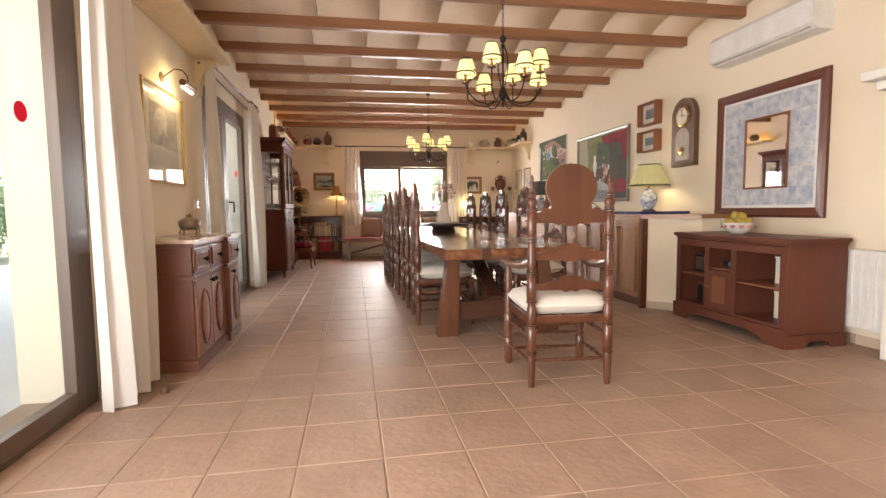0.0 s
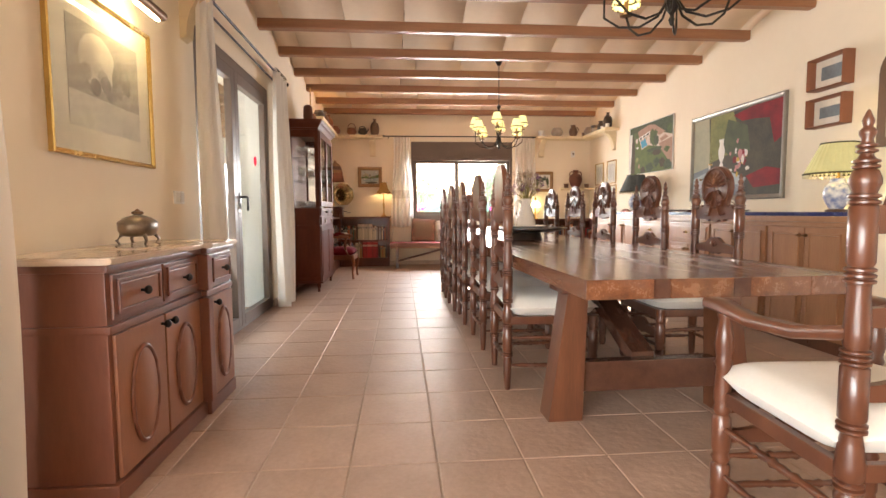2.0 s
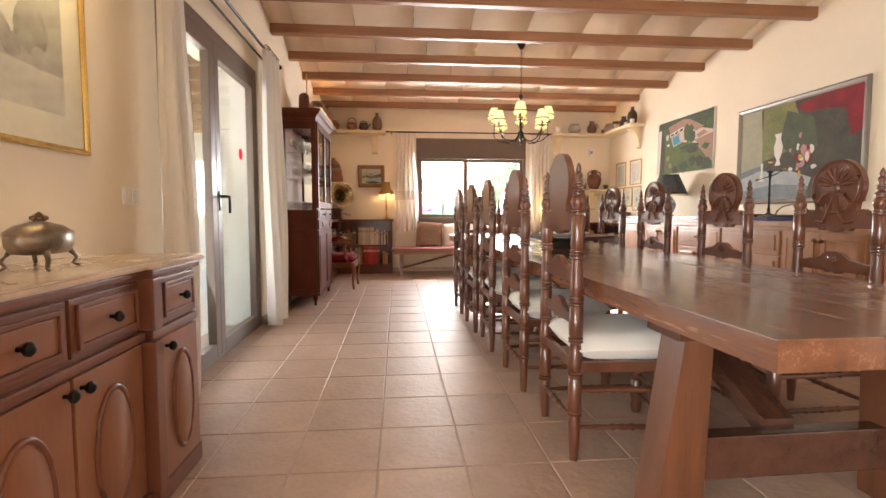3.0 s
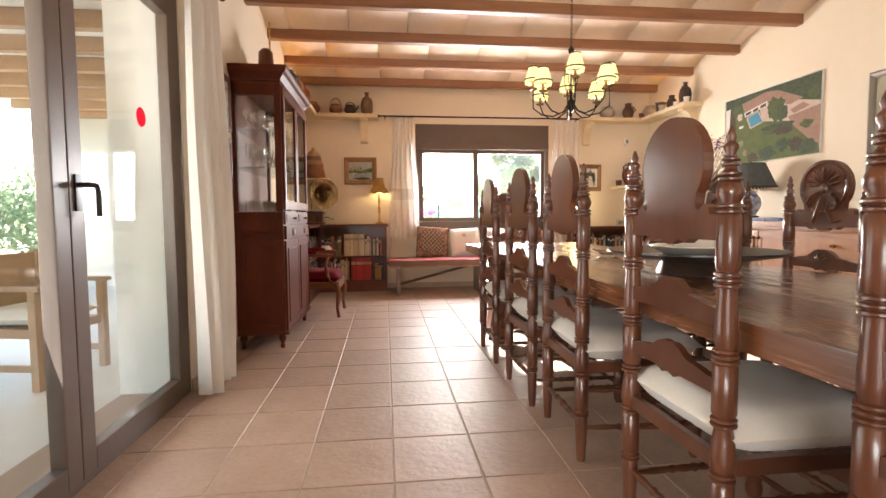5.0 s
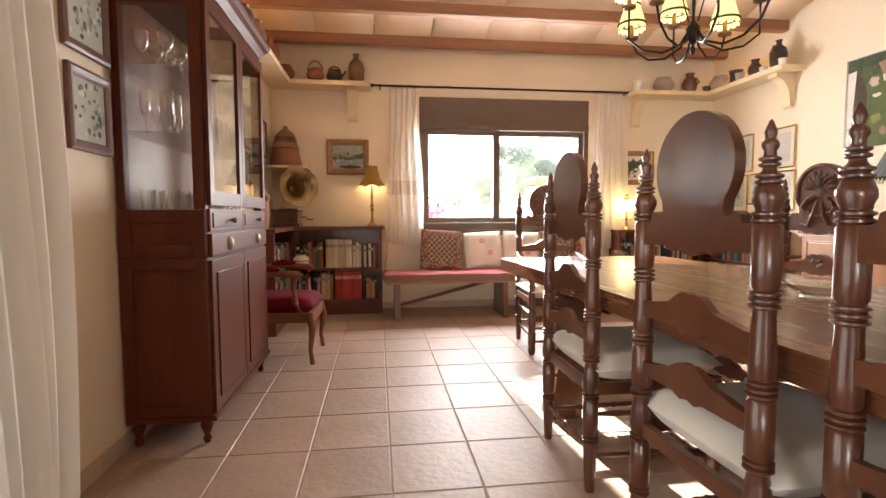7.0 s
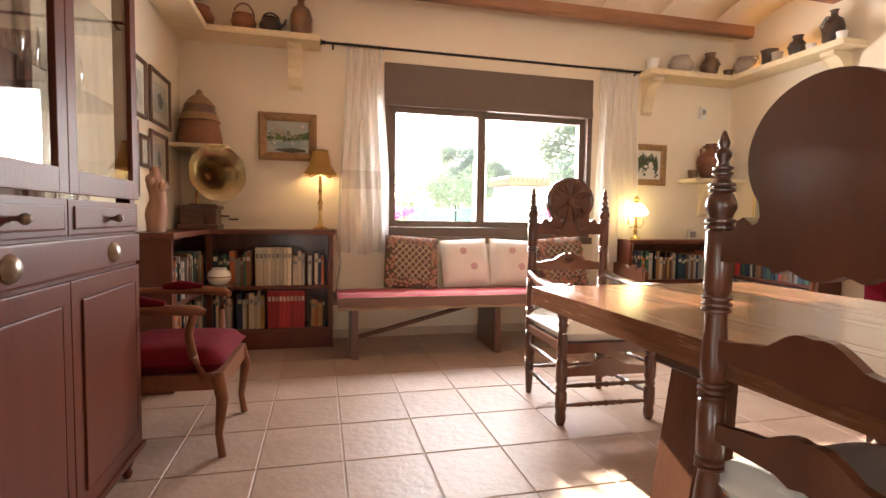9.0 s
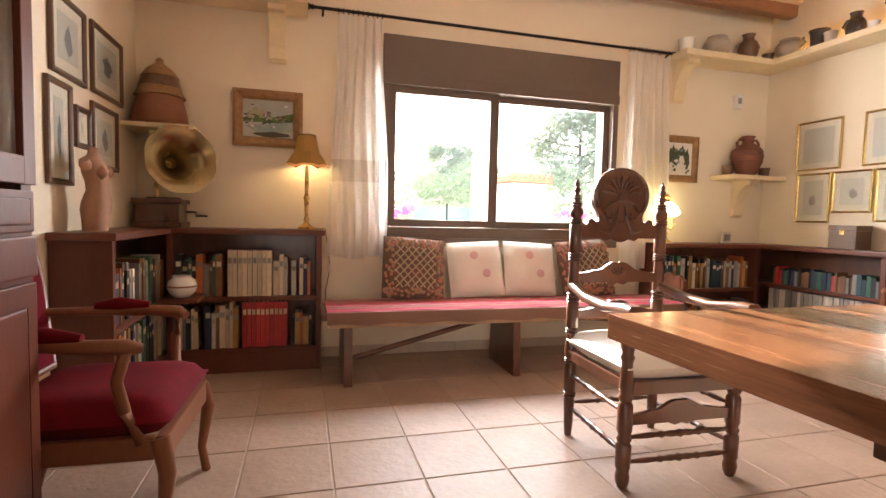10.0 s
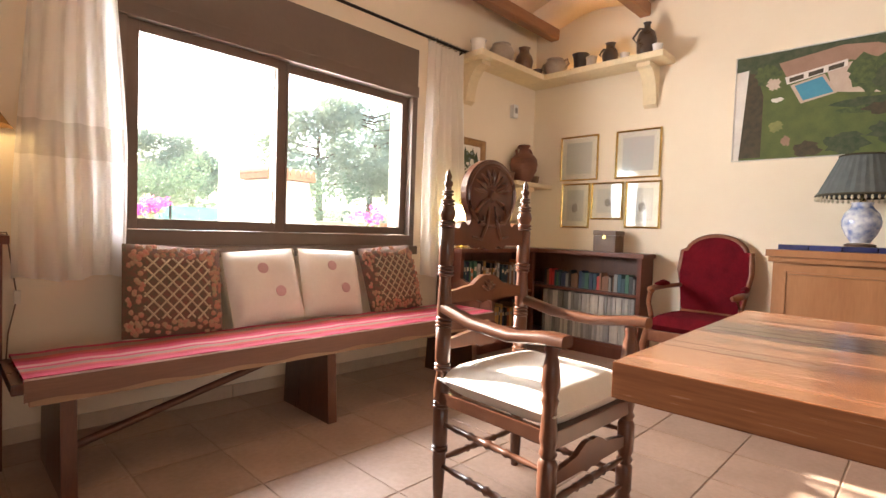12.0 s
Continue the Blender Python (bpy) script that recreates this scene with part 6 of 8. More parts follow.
for z0, z1 in ((0.14, 0.86), (0.87, 1.07)):
    part("side_moulding", boxes(((CX0 + 0.002, CY0 - 0.009, z0), (CX0 + 0.055, CY0 - 0.001, z1)), ((CX1 - 0.055, CY0 - 0.009, z0), (CX1 - 0.002, CY0 - 0.001, z1)), ((CX0 + 0.055, CY0 - 0.0085, z0), (CX1 - 0.055, CY0 - 0.001, z0 + 0.05)), ((CX0 + 0.055, CY0 - 0.0085, z1 - 0.05), (CX1 - 0.055, CY0 - 0.001, z1)), bevel=0.002), CABWOOD, cab)
part("base_rail", boxes(((CX0 + 0.002, CY0 - 0.014, zb - 0.005), (CX1 + 0.024, CY0 - 0.001, 0.138)), ((CX1 + 0.001, CY0, zb - 0.005), (CX1 + 0.024, CY1, 0.138)), bevel=0.004), CABWOOD, cab)
bm = lathe([(0.0, 0), (0.012, 0), (0.02, 0.02), (0.012, 0.04), (0.018, 0.05), (0.03, 0.085), (0.022, 0.105), (0.03, 0.12)], 12)
foot = part("foot", bm, CABWOOD, cab, smooth=True)
foot.location = (CX1 - 0.035, CY0 + 0.035, 0)
for x, y in ((CX1 - 0.035, CY1 - 0.035), (CX0 + 0.035, CY0 + 0.035), (CX0 + 0.035, CY1 - 0.035)):
    again(foot, Matrix.Translation((x, y, 0)))
ym = (CY0 + CY1) / 2
for a, b in ((CY0 + 0.02, ym - 0.002), (ym + 0.002, CY1 - 0.02)):
    x = CX1
    d = part("glass_door", boxes(((x, a, 1.10), (x + 0.02, a + 0.055, 2.05)), ((x, b - 0.055, 1.10), (x + 0.02, b, 2.05)), ((x, a + 0.055, 1.10), (x + 0.02, b - 0.055, 1.17)), ((x, a + 0.055, 1.98), (x + 0.02, b - 0.055, 2.05)), bevel=0.003), CABWOOD, cab)
    g = part("pane", boxes(((x + 0.006, a + 0.05, 1.165), (x + 0.011, b - 0.05, 1.985))), DOORGLASS, d)
    g.visible_shadow = False
    dr = part("drawer", boxes(((x, a, 0.98), (x + 0.014, b, 1.085)), bevel=0.004), CABWOOD, cab)
    part("panel", boxes(((x + 0.0145, a + 0.03, 0.998), (x + 0.02, b - 0.03, 1.066)), bevel=0.005), CABWOOD, dr)
    knob(dr, x + 0.02, (a + b) / 2, 1.03, SILVER, 0.013)
    ld = part("door", boxes(((x, a, 0.14), (x + 0.016, b, 0.85)), bevel=0.004), CABWOOD, cab)
    part("panel", boxes(((x + 0.0165, a + 0.06, 0.2), (x + 0.022, b - 0.06, 0.79)), bevel=0.006), CABWOOD, ld)
wd = part("wide_drawer", boxes(((CX1, CY0 + 0.02, 0.865), (CX1 + 0.02, CY1 - 0.02, 0.97)), bevel=0.006), CABWOOD, cab)
for y in (CY0 + 0.28, CY1 - 0.28):
    bm = lathe([(0.0, 0.02), (0.02, 0.018), (0.032, 0.008), (0.036, 0)], 14, turn=Matrix.Translation((CX1 + 0.0205, y, 0.915)) @ Matrix.Rotation(radians(90), 4, "Y"))
    part("shell_pull", bm, SILVER, wd, "brass shell drawer pull", smooth=True)
CLEAR = pane_glass("drinking_glass", (0.985, 0.99, 0.985), 0.75, 1.3, 0.10)
for z in (1.42, 1.71):
    g = part("glass_shelf", boxes(((CX0 + 0.012, CY0 + 0.015, z), (CX1 - 0.004, CY1 - 0.015, z + 0.006))), CLEAR, cab)
    g.visible_shadow = False


def goblet(kind):
    prof = {"tumbler": [(0.0, 0.003), (0.028, 0.003), (0.031, 0.05), (0.034, 0.09)],
            "flute": [(0.0, 0.0), (0.03, 0), (0.004, 0.008), (0.004, 0.07), (0.018, 0.085), (0.024, 0.14), (0.021, 0.19)],
            "wine": [(0.0, 0.0), (0.033, 0), (0.004, 0.01), (0.004, 0.06), (0.02, 0.075), (0.036, 0.11), (0.033, 0.155)]}[kind]
    label = {"tumbler": "clear glass tumbler in the cabinet", "flute": "tall clear flute glass in the cabinet", "wine": "clear stemmed wine glass in the cabinet"}[kind]
    t = thing("drinking_glass", pose(0, 0, 0), label, "glass", "glasses in the cabinet")
    bm = lathe(prof, 14)
    bmesh.ops.delete(bm, geom=[f for f in bm.faces if len(f.verts) > 4], context="FACES_ONLY")
    o = part("bowl", bm, CLEAR, t, smooth=True)
    o.visible_shadow = False
    return t


rng = random.Random(8)
for kind, z, ny in (("tumbler", 1.083, 10), ("flute", 1.4265, 11), ("wine", 1.7165, 8)):
    g0 = None
    for i in range(2):
        for j in range(ny):
            m = pose(CX0 + 0.1 + 0.11 * i + rng.uniform(-0.008, 0.008), CY0 + 0.07 + (CY1 - CY0 - 0.14) * j / (ny - 1) + rng.uniform(-0.01, 0.01), z)
            if g0 is None:
                g0 = goblet(kind)
                g0.matrix_basis = m
            else:
                copy_thing(g0, m)
cs = thing("wooden_canteen", pose(-0.2, 8.9, 2.186), "turned wooden vessel standing on the cabinet", "vessel")
part("barrel", lathe([(0.05, 0), (0.06, 0.02), (0.065, 0.12), (0.058, 0.24), (0.03, 0.27), (0, 0.275)], 16), REDWOOD, cs, smooth=True)
part("staff", tube([(0.03, 0.02, 0.26), (0.03, 0.02, 0.5)], 0.008, 8), BRASS, cs)
cs = thing("copper_pot", pose(-0.18, 9.12, 2.186), "reddish clay jar standing on the cabinet", "jar")
part("jar", lathe([(0.05, 0), (0.07, 0.06), (0.06, 0.14), (0.035, 0.17), (0.045, 0.19), (0, 0.185)], 16), TERRA, cs, smooth=True)


# ---- curtains and rods ----
def curtain(name, label, m, w, top, z0, folds, mat, flare=1.0, depth=0.05, lace=None, seed=0):
    """A gathered curtain: local x runs along its rod."""
    t = thing(name, m, label, "curtain", "curtains")
    rng = random.Random(seed)
    ph = [rng.uniform(-0.6, 0.6) for _ in range(folds + 2)]
    bm = bmesh.new()
    nx, nz = folds * 10, 22
    grid = []
    for j in range(nz + 1):
        v = j / nz
        row = []
        for i in range(nx + 1):
            u = i / nx
            spread = 1 + (flare - 1) * v
            f = u * folds
            k = int(min(f, folds - 1e-6))
            amp = depth * (0.55 + 0.45 * v) * (1 + 0.3 * math.sin(3.1 * k + 1 + ph[k]))
            x = (u - 0.5) * w * spread + 0.012 * math.sin(6 * v + 4 * u)
            y = amp * math.sin(2 * math.pi * f + ph[k] * v) + 0.015 * math.sin(5 * v + 2 * u)
            z = z0 + (top - z0) * (1 - v) + (0.012 * math.sin(9 * u + seed) if j == nz else 0)
            row.append(bm.verts.new((x, y, z)))
        grid.append(row)
    spots_of = [[v.co.copy() for v in row] for row in grid]
    for j in range(nz):
        for i in range(nx):
            bm.faces.new((grid[j][i], grid[j][i + 1], grid[j + 1][i + 1], grid[j + 1][i]))
    cl = part("cloth", bm, mat, t, smooth=True)
    if lace:
        bm = bmesh.new()
        rows = [[bm.verts.new(v + Vector((0, -0.004, 0))) for v in row] for row in spots_of if lace[0] <= row[0].z <= lace[1]]
        for p, q in zip(rows, rows[1:]):
            for i in range(nx):
                bm.faces.new((p[i], p[i + 1], q[i + 1], q[i]))
        part("lace_band", bm, LACE, cl, "openwork lace band", smooth=True)
    bm = bmesh.new()
    for k in range(folds * 2):
        x = (k / (folds * 2 - 1) - 0.5) * w * 0.96
        tube([(x, 0.02 * math.cos(a), top + 0.012 + 0.02 * math.sin(a)) for a in [2 * math.pi * q / 8 for q in range(8)]], 0.0028, 4, bm, closed=True)
    tagged(part("curtain_ring", bm, IRON, t), kind="stuff")
    return t


def rod(label, a, b, r=0.011):
    t = thing("curtain_rod", pose(0, 0, 0), label, "curtain rod", "curtain rods")
    a, b = Vector(a), Vector(b)
    part("pole", tube([a, b], r, 10), IRON, t, smooth=True)
    d = (b - a).normalized()
    for p, s in ((a, -1), (b, 1)):
        part("finial", tube([p + d * s * q for q in (0.0, 0.01, 0.02, 0.035, 0.05, 0.06)], [0.011, 0.02, 0.012, 0.024, 0.02, 0.004], 10), IRON, t, smooth=True)
    return t


ROD_Z = 2.47
t = rod("dark iron curtain rod over the window", (0.74, F - 0.09, ROD_Z), (3.68, F - 0.09, ROD_Z))
for x in (0.8, 3.62):
    part("bracket", tube([(x, F, ROD_Z - 0.02), (x, F - 0.05, ROD_Z - 0.035), (x, F - 0.09, ROD_Z - 0.012)], 0.008, 8), IRON, t)
t = rod("double dark iron curtain rod over the terrace door", (L + 0.1, 5.36, 2.5), (L + 0.1, 7.98, 2.5))
part("second_pole", tube([(L + 0.05, 5.36, 2.44), (L + 0.05, 7.98, 2.44)], 0.009, 10), IRON, t)
for y in (5.4, 7.9):
    part("bracket", tube([(L, y, 2.46), (L + 0.05, y, 2.428), (L + 0.1, y, 2.487)], 0.008, 8), IRON, t)
t = rod("dark iron curtain rod over the sliding door", (L + 0.11, -1.6, 2.45), (L + 0.11, 3.42, 2.45))
part("bracket", tube([(L, 3.38, 2.42), (L + 0.06, 3.38, 2.41), (L + 0.11, 3.38, 2.437)], 0.008, 8), IRON, t)

curtain("curtain", "white embroidered curtain gathered beside the window", pose(1.06, F - 0.09, 0), 0.32, 2.455, 0.74, 5, SHEER, 1.35, 0.03, lace=(1.22, 1.47), seed=1)
curtain("curtain", "white curtain gathered beside the window", pose(3.46, F - 0.09, 0), 0.42, 2.455, 0.66, 6, SHEER, 1.0, 0.03, seed=2)
curtain("curtain", "long white curtain gathered beside the terrace door", pose(L + 0.13, 7.58, 0, 0, 0, 90), 0.42, 2.485, 0.02, 5, CURTAIN, 0.95, 0.055, seed=3)
curtain("curtain", "long white curtain gathered beside the terrace door", pose(L + 0.12, 5.52, 0, 0, 0, 90), 0.24, 2.485, 0.02, 4, CURTAIN, 0.95, 0.045, seed=4)
curtain("curtain", "long white curtain gathered beside the sliding door", pose(L + 0.17, 3.31, 0, 0, 0, 90), 0.46, 2.435, 0.015, 5, CURTAIN, 1.06, 0.06, seed=5)

sw = thing("light_switch", pose(L, 5.25, 1.12), "white double wall switch", "switch")
part("plate", boxes(((0, -0.07, -0.04), (0.008, 0.07, 0.04)), bevel=0.003), WHITEP, sw)
part("rocker", boxes(((0.0081, -0.06, -0.03), (0.012, -0.005, 0.03)), bevel=0.002), WHITEC, sw)
part("rocker", boxes(((0.0081, 0.005, -0.03), (0.012, 0.06, 0.03)), bevel=0.002), WHITEC, sw)
sn = thing("alarm_sensor", pose(4.44, F, 2.15), "small white alarm sensor on the wall", "sensor")
part("case", boxes(((-0.035, -0.045, -0.06), (0.035, 0, 0.06)), bevel=0.008), WHITEP, sn)
part("lens", boxes(((-0.018, -0.049, -0.02), (0.018, -0.0455, 0.03)), bevel=0.002), GREYDK, sn)

tu = thing("silver_casket", pose(-0.16, 4.30, 0.873, 0, 0, 8), "footed tarnished silver casket with a domed lid", "casket")
bm = lathe([(0.055, 0.045), (0.085, 0.05), (0.098, 0.07), (0.1, 0.095), (0.098, 0.1), (0, 0.1)], 24)
bm.transform(Matrix.Diagonal((0.75, 1.15, 1, 1)))
part("body", bm, SILVER, tu, smooth=True)
bm = lathe([(0.102, 0.1), (0.1, 0.11), (0.07, 0.128), (0.03, 0.138), (0.012, 0.14), (0, 0.14)], 24)
bm.transform(Matrix.Diagonal((0.75, 1.15, 1, 1)))
ld = part("lid", bm, SILVER, tu, smooth=True)
bm = bmesh.new()
for k in range(6):
    a = 2 * math.pi * k / 6
    lathe([(0, 0), (0.011, 0.006), (0.011, 0.014), (0, 0.02)], 8, bm, (0.014 * math.cos(a), 0.014 * math.sin(a), 0.14))
lathe([(0, 0), (0.01, 0.006), (0.01, 0.02), (0, 0.028)], 8, bm, (0, 0, 0.142))
part("finial", bm, BRONZE, ld, smooth=True)
for sx, sy in ((-1, -1), (1, -1), (-1, 1), (1, 1)):
    part("foot", tube([(sx * 0.045, sy * 0.065, 0.055), (sx * 0.058, sy * 0.085, 0.03), (sx * 0.05, sy * 0.075, 0.012), (sx * 0.06, sy * 0.09, 0.004)], [0.009, 0.007, 0.006, 0.005], 8), SILVER, tu, smooth=True)
ds = thing("door_stop", pose(-0.05, 3.33, 0.001), "small dark wooden door stop on the floor", "door stop")
part("cap", lathe([(0.022, 0), (0.025, 0.02), (0.015, 0.035), (0, 0.04)], 12), OAKF, ds, smooth=True)


# ---- bookcases and books ----
def bookcase(name, label, m, w, d, h, shelves):
    """Local x along its front, y from front (0) to back (d)."""
    t = thing(name, m, label, "bookcase", "bookcases")
    part("top", boxes(((-0.02, -0.02, h - 0.035), (w + 0.02, d, h)), bevel=0.005), REDWOOD, t)
    part("side_panel", boxes(((0, 0, 0), (0.035, d, h - 0.036)), bevel=0.003), REDWOOD, t)
    part("side_panel", boxes(((w - 0.035, 0, 0), (w, d, h - 0.036)), bevel=0.003), REDWOOD, t)
    part("back_panel", boxes(((0.035, d - 0.012, 0.05), (w - 0.035, d, h - 0.036))), WALNUT, t)
    part("plinth", boxes(((0.0355, 0.005, 0), (w - 0.0355, 0.03, shelves[0] - 0.026)), bevel=0.003), REDWOOD, t)
    for z in shelves:
        part("shelf", boxes(((0.0355, 0.004, z - 0.025), (w - 0.0355, d - 0.013, z)), bevel=0.002), REDWOOD, t)
    return t


COVERS = [material("cover_" + n, c, 0.55, scale=30, per_object=0.3) for n, c in (("red", (0.42, 0.03, 0.03)), ("navy", (0.02, 0.035, 0.08)), ("cream", (0.60, 0.50, 0.35)), ("black", (0.02, 0.02, 0.022)), ("green", (0.04, 0.12, 0.07)), ("brown", (0.20, 0.09, 0.04)), ("white", (0.50, 0.47, 0.41)), ("ochre", (0.42, 0.24, 0.07)), ("teal", (0.022, 0.065, 0.085)), ("grey", (0.25, 0.24, 0.22)), ("orange", (0.48, 0.13, 0.04)))]
BOOKLABEL = dict(zip(range(11), ("red", "navy blue", "cream", "black", "dark green", "brown", "white", "ochre", "teal", "grey", "orange")))
templates = {}


def book(color, m, w, d, h):
    """A book standing with its spine to local -y."""
    key = (color, round(w, 3), round(d, 2), round(h, 2))
    if key in templates:
        return copy_thing(templates[key], m)
    t = thing("book", m, BOOKLABEL[color] + " hardback book standing upright on the bookcase shelf", "book", "books on the shelves")
    part("cover", boxes(((0, 0, 0), (0.003, d, h)), ((w - 0.003, 0, 0), (w, d, h)), ((0.003, 0, 0), (w - 0.003, 0.004, h))), COVERS[color], t)
    part("page_block", boxes(((0.0032, 0.0042, 0.004), (w - 0.0032, d - 0.004, h - 0.004))), PAPER, t)
    if h > 0.2:
        part("spine_label", boxes(((w * 0.12, -0.0008, h * 0.72), (w * 0.88, -0.0001, h * 0.84))), COVERS[2 if color in (0, 1, 3, 4, 5, 8) else 9], t)
    templates[key] = t
    return t


def fill(base, x0, x1, z, y, h, rng, colors, gap=0.0, dd=0.15, w=None):
    x = x0
    while x < x1 - 0.02:
        c = rng.choice(colors)
        bw = w or rng.choice((0.018, 0.024, 0.03, 0.036))
        bh = round(h * rng.choice((0.78, 0.86, 0.93, 1.0)), 2) if w is None else h
        if x + bw > x1:
            break
        book(c, base @ pose(x, y + rng.choice((0, 0.006, 0.012)), z + 0.0005, 0, 0, 0), bw, dd, bh)
        x += bw + 0.0022 + (gap if rng.random() < 0.12 else 0)


rng = random.Random(21)
MIX = [1, 2, 3, 4, 5, 6, 7, 8, 9, 10, 5, 3]
ML = pose(-0.14, 11.50, 0)
bookcase("bookcase", "low mahogany bookcase against the wall, filled with books", ML, 0.94, 0.29, 0.94, (0.16, 0.50))
fill(ML, 0.04, 0.33, 0.5, 0.03, 0.27, rng, [4, 3, 5, 1, 9, 10])
fill(ML, 0.35, 0.62, 0.5, 0.02, 0.30, rng, [2], w=0.028)
fill(ML, 0.63, 0.73, 0.5, 0.03, 0.29, rng, [6, 9, 2])
fill(ML, 0.745, 0.89, 0.5, 0.04, 0.25, rng, MIX, 0.02)
fill(ML, 0.04, 0.2, 0.16, 0.03, 0.28, rng, [8, 1, 9, 2])
fill(ML, 0.215, 0.43, 0.16, 0.02, 0.30, rng, [7, 2, 6, 3, 1, 5])
fill(ML, 0.44, 0.74, 0.16, 0.02, 0.30, rng, [0], w=0.026)
fill(ML, 0.75, 0.89, 0.16, 0.04, 0.24, rng, [5, 10, 7, 3], 0.02)
MW = pose(-0.13, 10.56, 0, 0, 0, 90)
bookcase("bookcase", "low mahogany bookcase on the side wall, filled with books", MW, 1.215, 0.245, 0.94, (0.16, 0.50))
for z in (0.16, 0.5):
    fill(MW, 0.05, 1.16, z, 0.03, 0.28, rng, MIX, 0.05)
ME = pose(4.55, 11.77, 0, 0, 0, -90)
bookcase("bookcase", "low mahogany bookcase on the side wall, filled with small books", ME, 1.22, 0.235, 0.88, (0.12, 0.32, 0.55))
fill(ME, 0.3, 1.18, 0.55, 0.03, 0.15, rng, [3, 1, 8, 9, 4, 5, 5, 0, 3], 0.0, 0.11)
fill(ME, 0.3, 1.18, 0.32, 0.03, 0.19, rng, [6, 9], w=0.024)
fill(ME, 0.3, 1.18, 0.12, 0.03, 0.17, rng, [6, 9], w=0.024)
MN = pose(3.5, 11.53, 0)
bookcase("bookcase", "low mahogany bookcase under the small print, filled with books", MN, 1.02, 0.255, 0.88, (0.12, 0.5))
for z in (0.12, 0.5):
    fill(MN, 0.05, 0.97, z, 0.03, 0.27, rng, MIX, 0.03)

# ---- things on the bookcases ----
gr = thing("gramophone", pose(-0.19, 11.655, 0.941), "old wooden gramophone with a brass flower horn", "gramophone")
part("case", boxes(((-0.15, -0.13, 0), (0.13, 0.13, 0.035)), ((-0.135, -0.115, 0.036), (0.115, 0.115, 0.15)), ((-0.15, -0.13, 0.151), (0.13, 0.13, 0.18)), bevel=0.006), WALNUT, gr)
part("turntable", lathe([(0.1, 0.181), (0.1, 0.19), (0, 0.191)], 24), IRON, gr)
part("crank", tube([(0.13, 0, 0.1), (0.19, 0, 0.1), (0.19, 0, 0.075), (0.26, 0, 0.075)], 0.006, 8), IRON, gr, smooth=True)
part("tone_arm", tube([(-0.05, 0.06, 0.18), (-0.06, 0.07, 0.27), (-0.03, 0.04, 0.36), (0.03, -0.01, 0.40)], [0.012, 0.014, 0.018, 0.022], 10), BRASS, gr, smooth=True)
horn_d = Vector((0.62, -1.0, 0.10)).normalized()
q = horn_d.to_track_quat("Z", "Y").to_matrix().to_4x4()
bm = bmesh.new()
n = 40
rings = []
for s, r in ((0, 0.022), (0.07, 0.036), (0.15, 0.07), (0.205, 0.125), (0.232, 0.175), (0.24, 0.205)):
    rings.append([bm.verts.new(Matrix.Translation((0.03, -0.01, 0.40)) @ q @ Vector((r * (1 + 0.03 * abs(math.sin(4 * 2 * math.pi * k / n)) * s / 0.2) * math.cos(2 * math.pi * k / n), r * (1 + 0.03 * abs(math.sin(4 * 2 * math.pi * k / n)) * s / 0.2) * math.sin(2 * math.pi * k / n), s))) for k in range(n)])
for p, s in zip(rings, rings[1:]):
    for k in range(n):
        bm.faces.new((p[k], p[(k + 1) % n], s[(k + 1) % n], s[k]))
part("horn", bm, material("old_brass", (0.34, 0.26, 0.13), 0.24, 0.95, color2=(0.22, 0.16, 0.08), scale=8), gr, "tarnished brass flower horn", smooth=True)

bh = thing("straw_basket", pose(-0.2, 11.64, 1.581), "tall domed straw basket banded light and dark", "basket")
part("body", lathe([(0.15, 0), (0.165, 0.02), (0.15, 0.1), (0.13, 0.18)], 24), TERRA, bh, smooth=True)
part("band", lathe([(0.148, 0.181), (0.135, 0.2), (0.118, 0.24)], 24), WICKER, bh, "light straw band", smooth=True)
part("crown", lathe([(0.122, 0.241), (0.105, 0.3)], 24), BROWNPOT, bh, smooth=True)
part("lid", lathe([(0.11, 0.301), (0.075, 0.35), (0.03, 0.385), (0.02, 0.4), (0.024, 0.41), (0, 0.43)], 24), WICKER, bh, smooth=True)

st = thing("clay_torso", pose(-0.26, 10.75, 0.941), "headless terracotta torso statue on the bookcase", "statue")
bm = bmesh.new()
rings = []
for z, rx, ry, ox, oy in ((0, 0.05, 0.062, 0, 0), (0.05, 0.054, 0.066, 0, 0.004), (0.1, 0.062, 0.074, 0, 0.01), (0.14, 0.06, 0.07, 0.004, 0.012), (0.19, 0.045, 0.052, 0.01, 0.004), (0.23, 0.046, 0.054, 0.012, -0.01), (0.27, 0.052, 0.066, 0.01, -0.02), (0.31, 0.048, 0.075, 0.004, -0.024), (0.335, 0.035, 0.062, 0, -0.02), (0.35, 0.024, 0.03, 0, -0.014), (0.385, 0.02, 0.022, 0.002, -0.008), (0.39, 0.004, 0.004, 0.002, -0.008)):
    rings.append([bm.verts.new((ox + rx * math.cos(2 * math.pi * k / 18), oy + ry * math.sin(2 * math.pi * k / 18), z)) for k in range(18)])
for p, q2 in zip(rings, rings[1:]):
    for k in range(18):
        bm.faces.new((p[k], p[(k + 1) % 18], q2[(k + 1) % 18], q2[k]))
bm.faces.new(rings[0][::-1])
bm.faces.new(rings[-1])
lathe([(0, -0.035), (0.028, -0.012), (0.03, 0.01), (0, 0.04)], 10, bm, (0.045, -0.05, 0.272))
lathe([(0, -0.035), (0.028, -0.012), (0.03, 0.01), (0, 0.04)], 10, bm, (0.045, 0.012, 0.275))
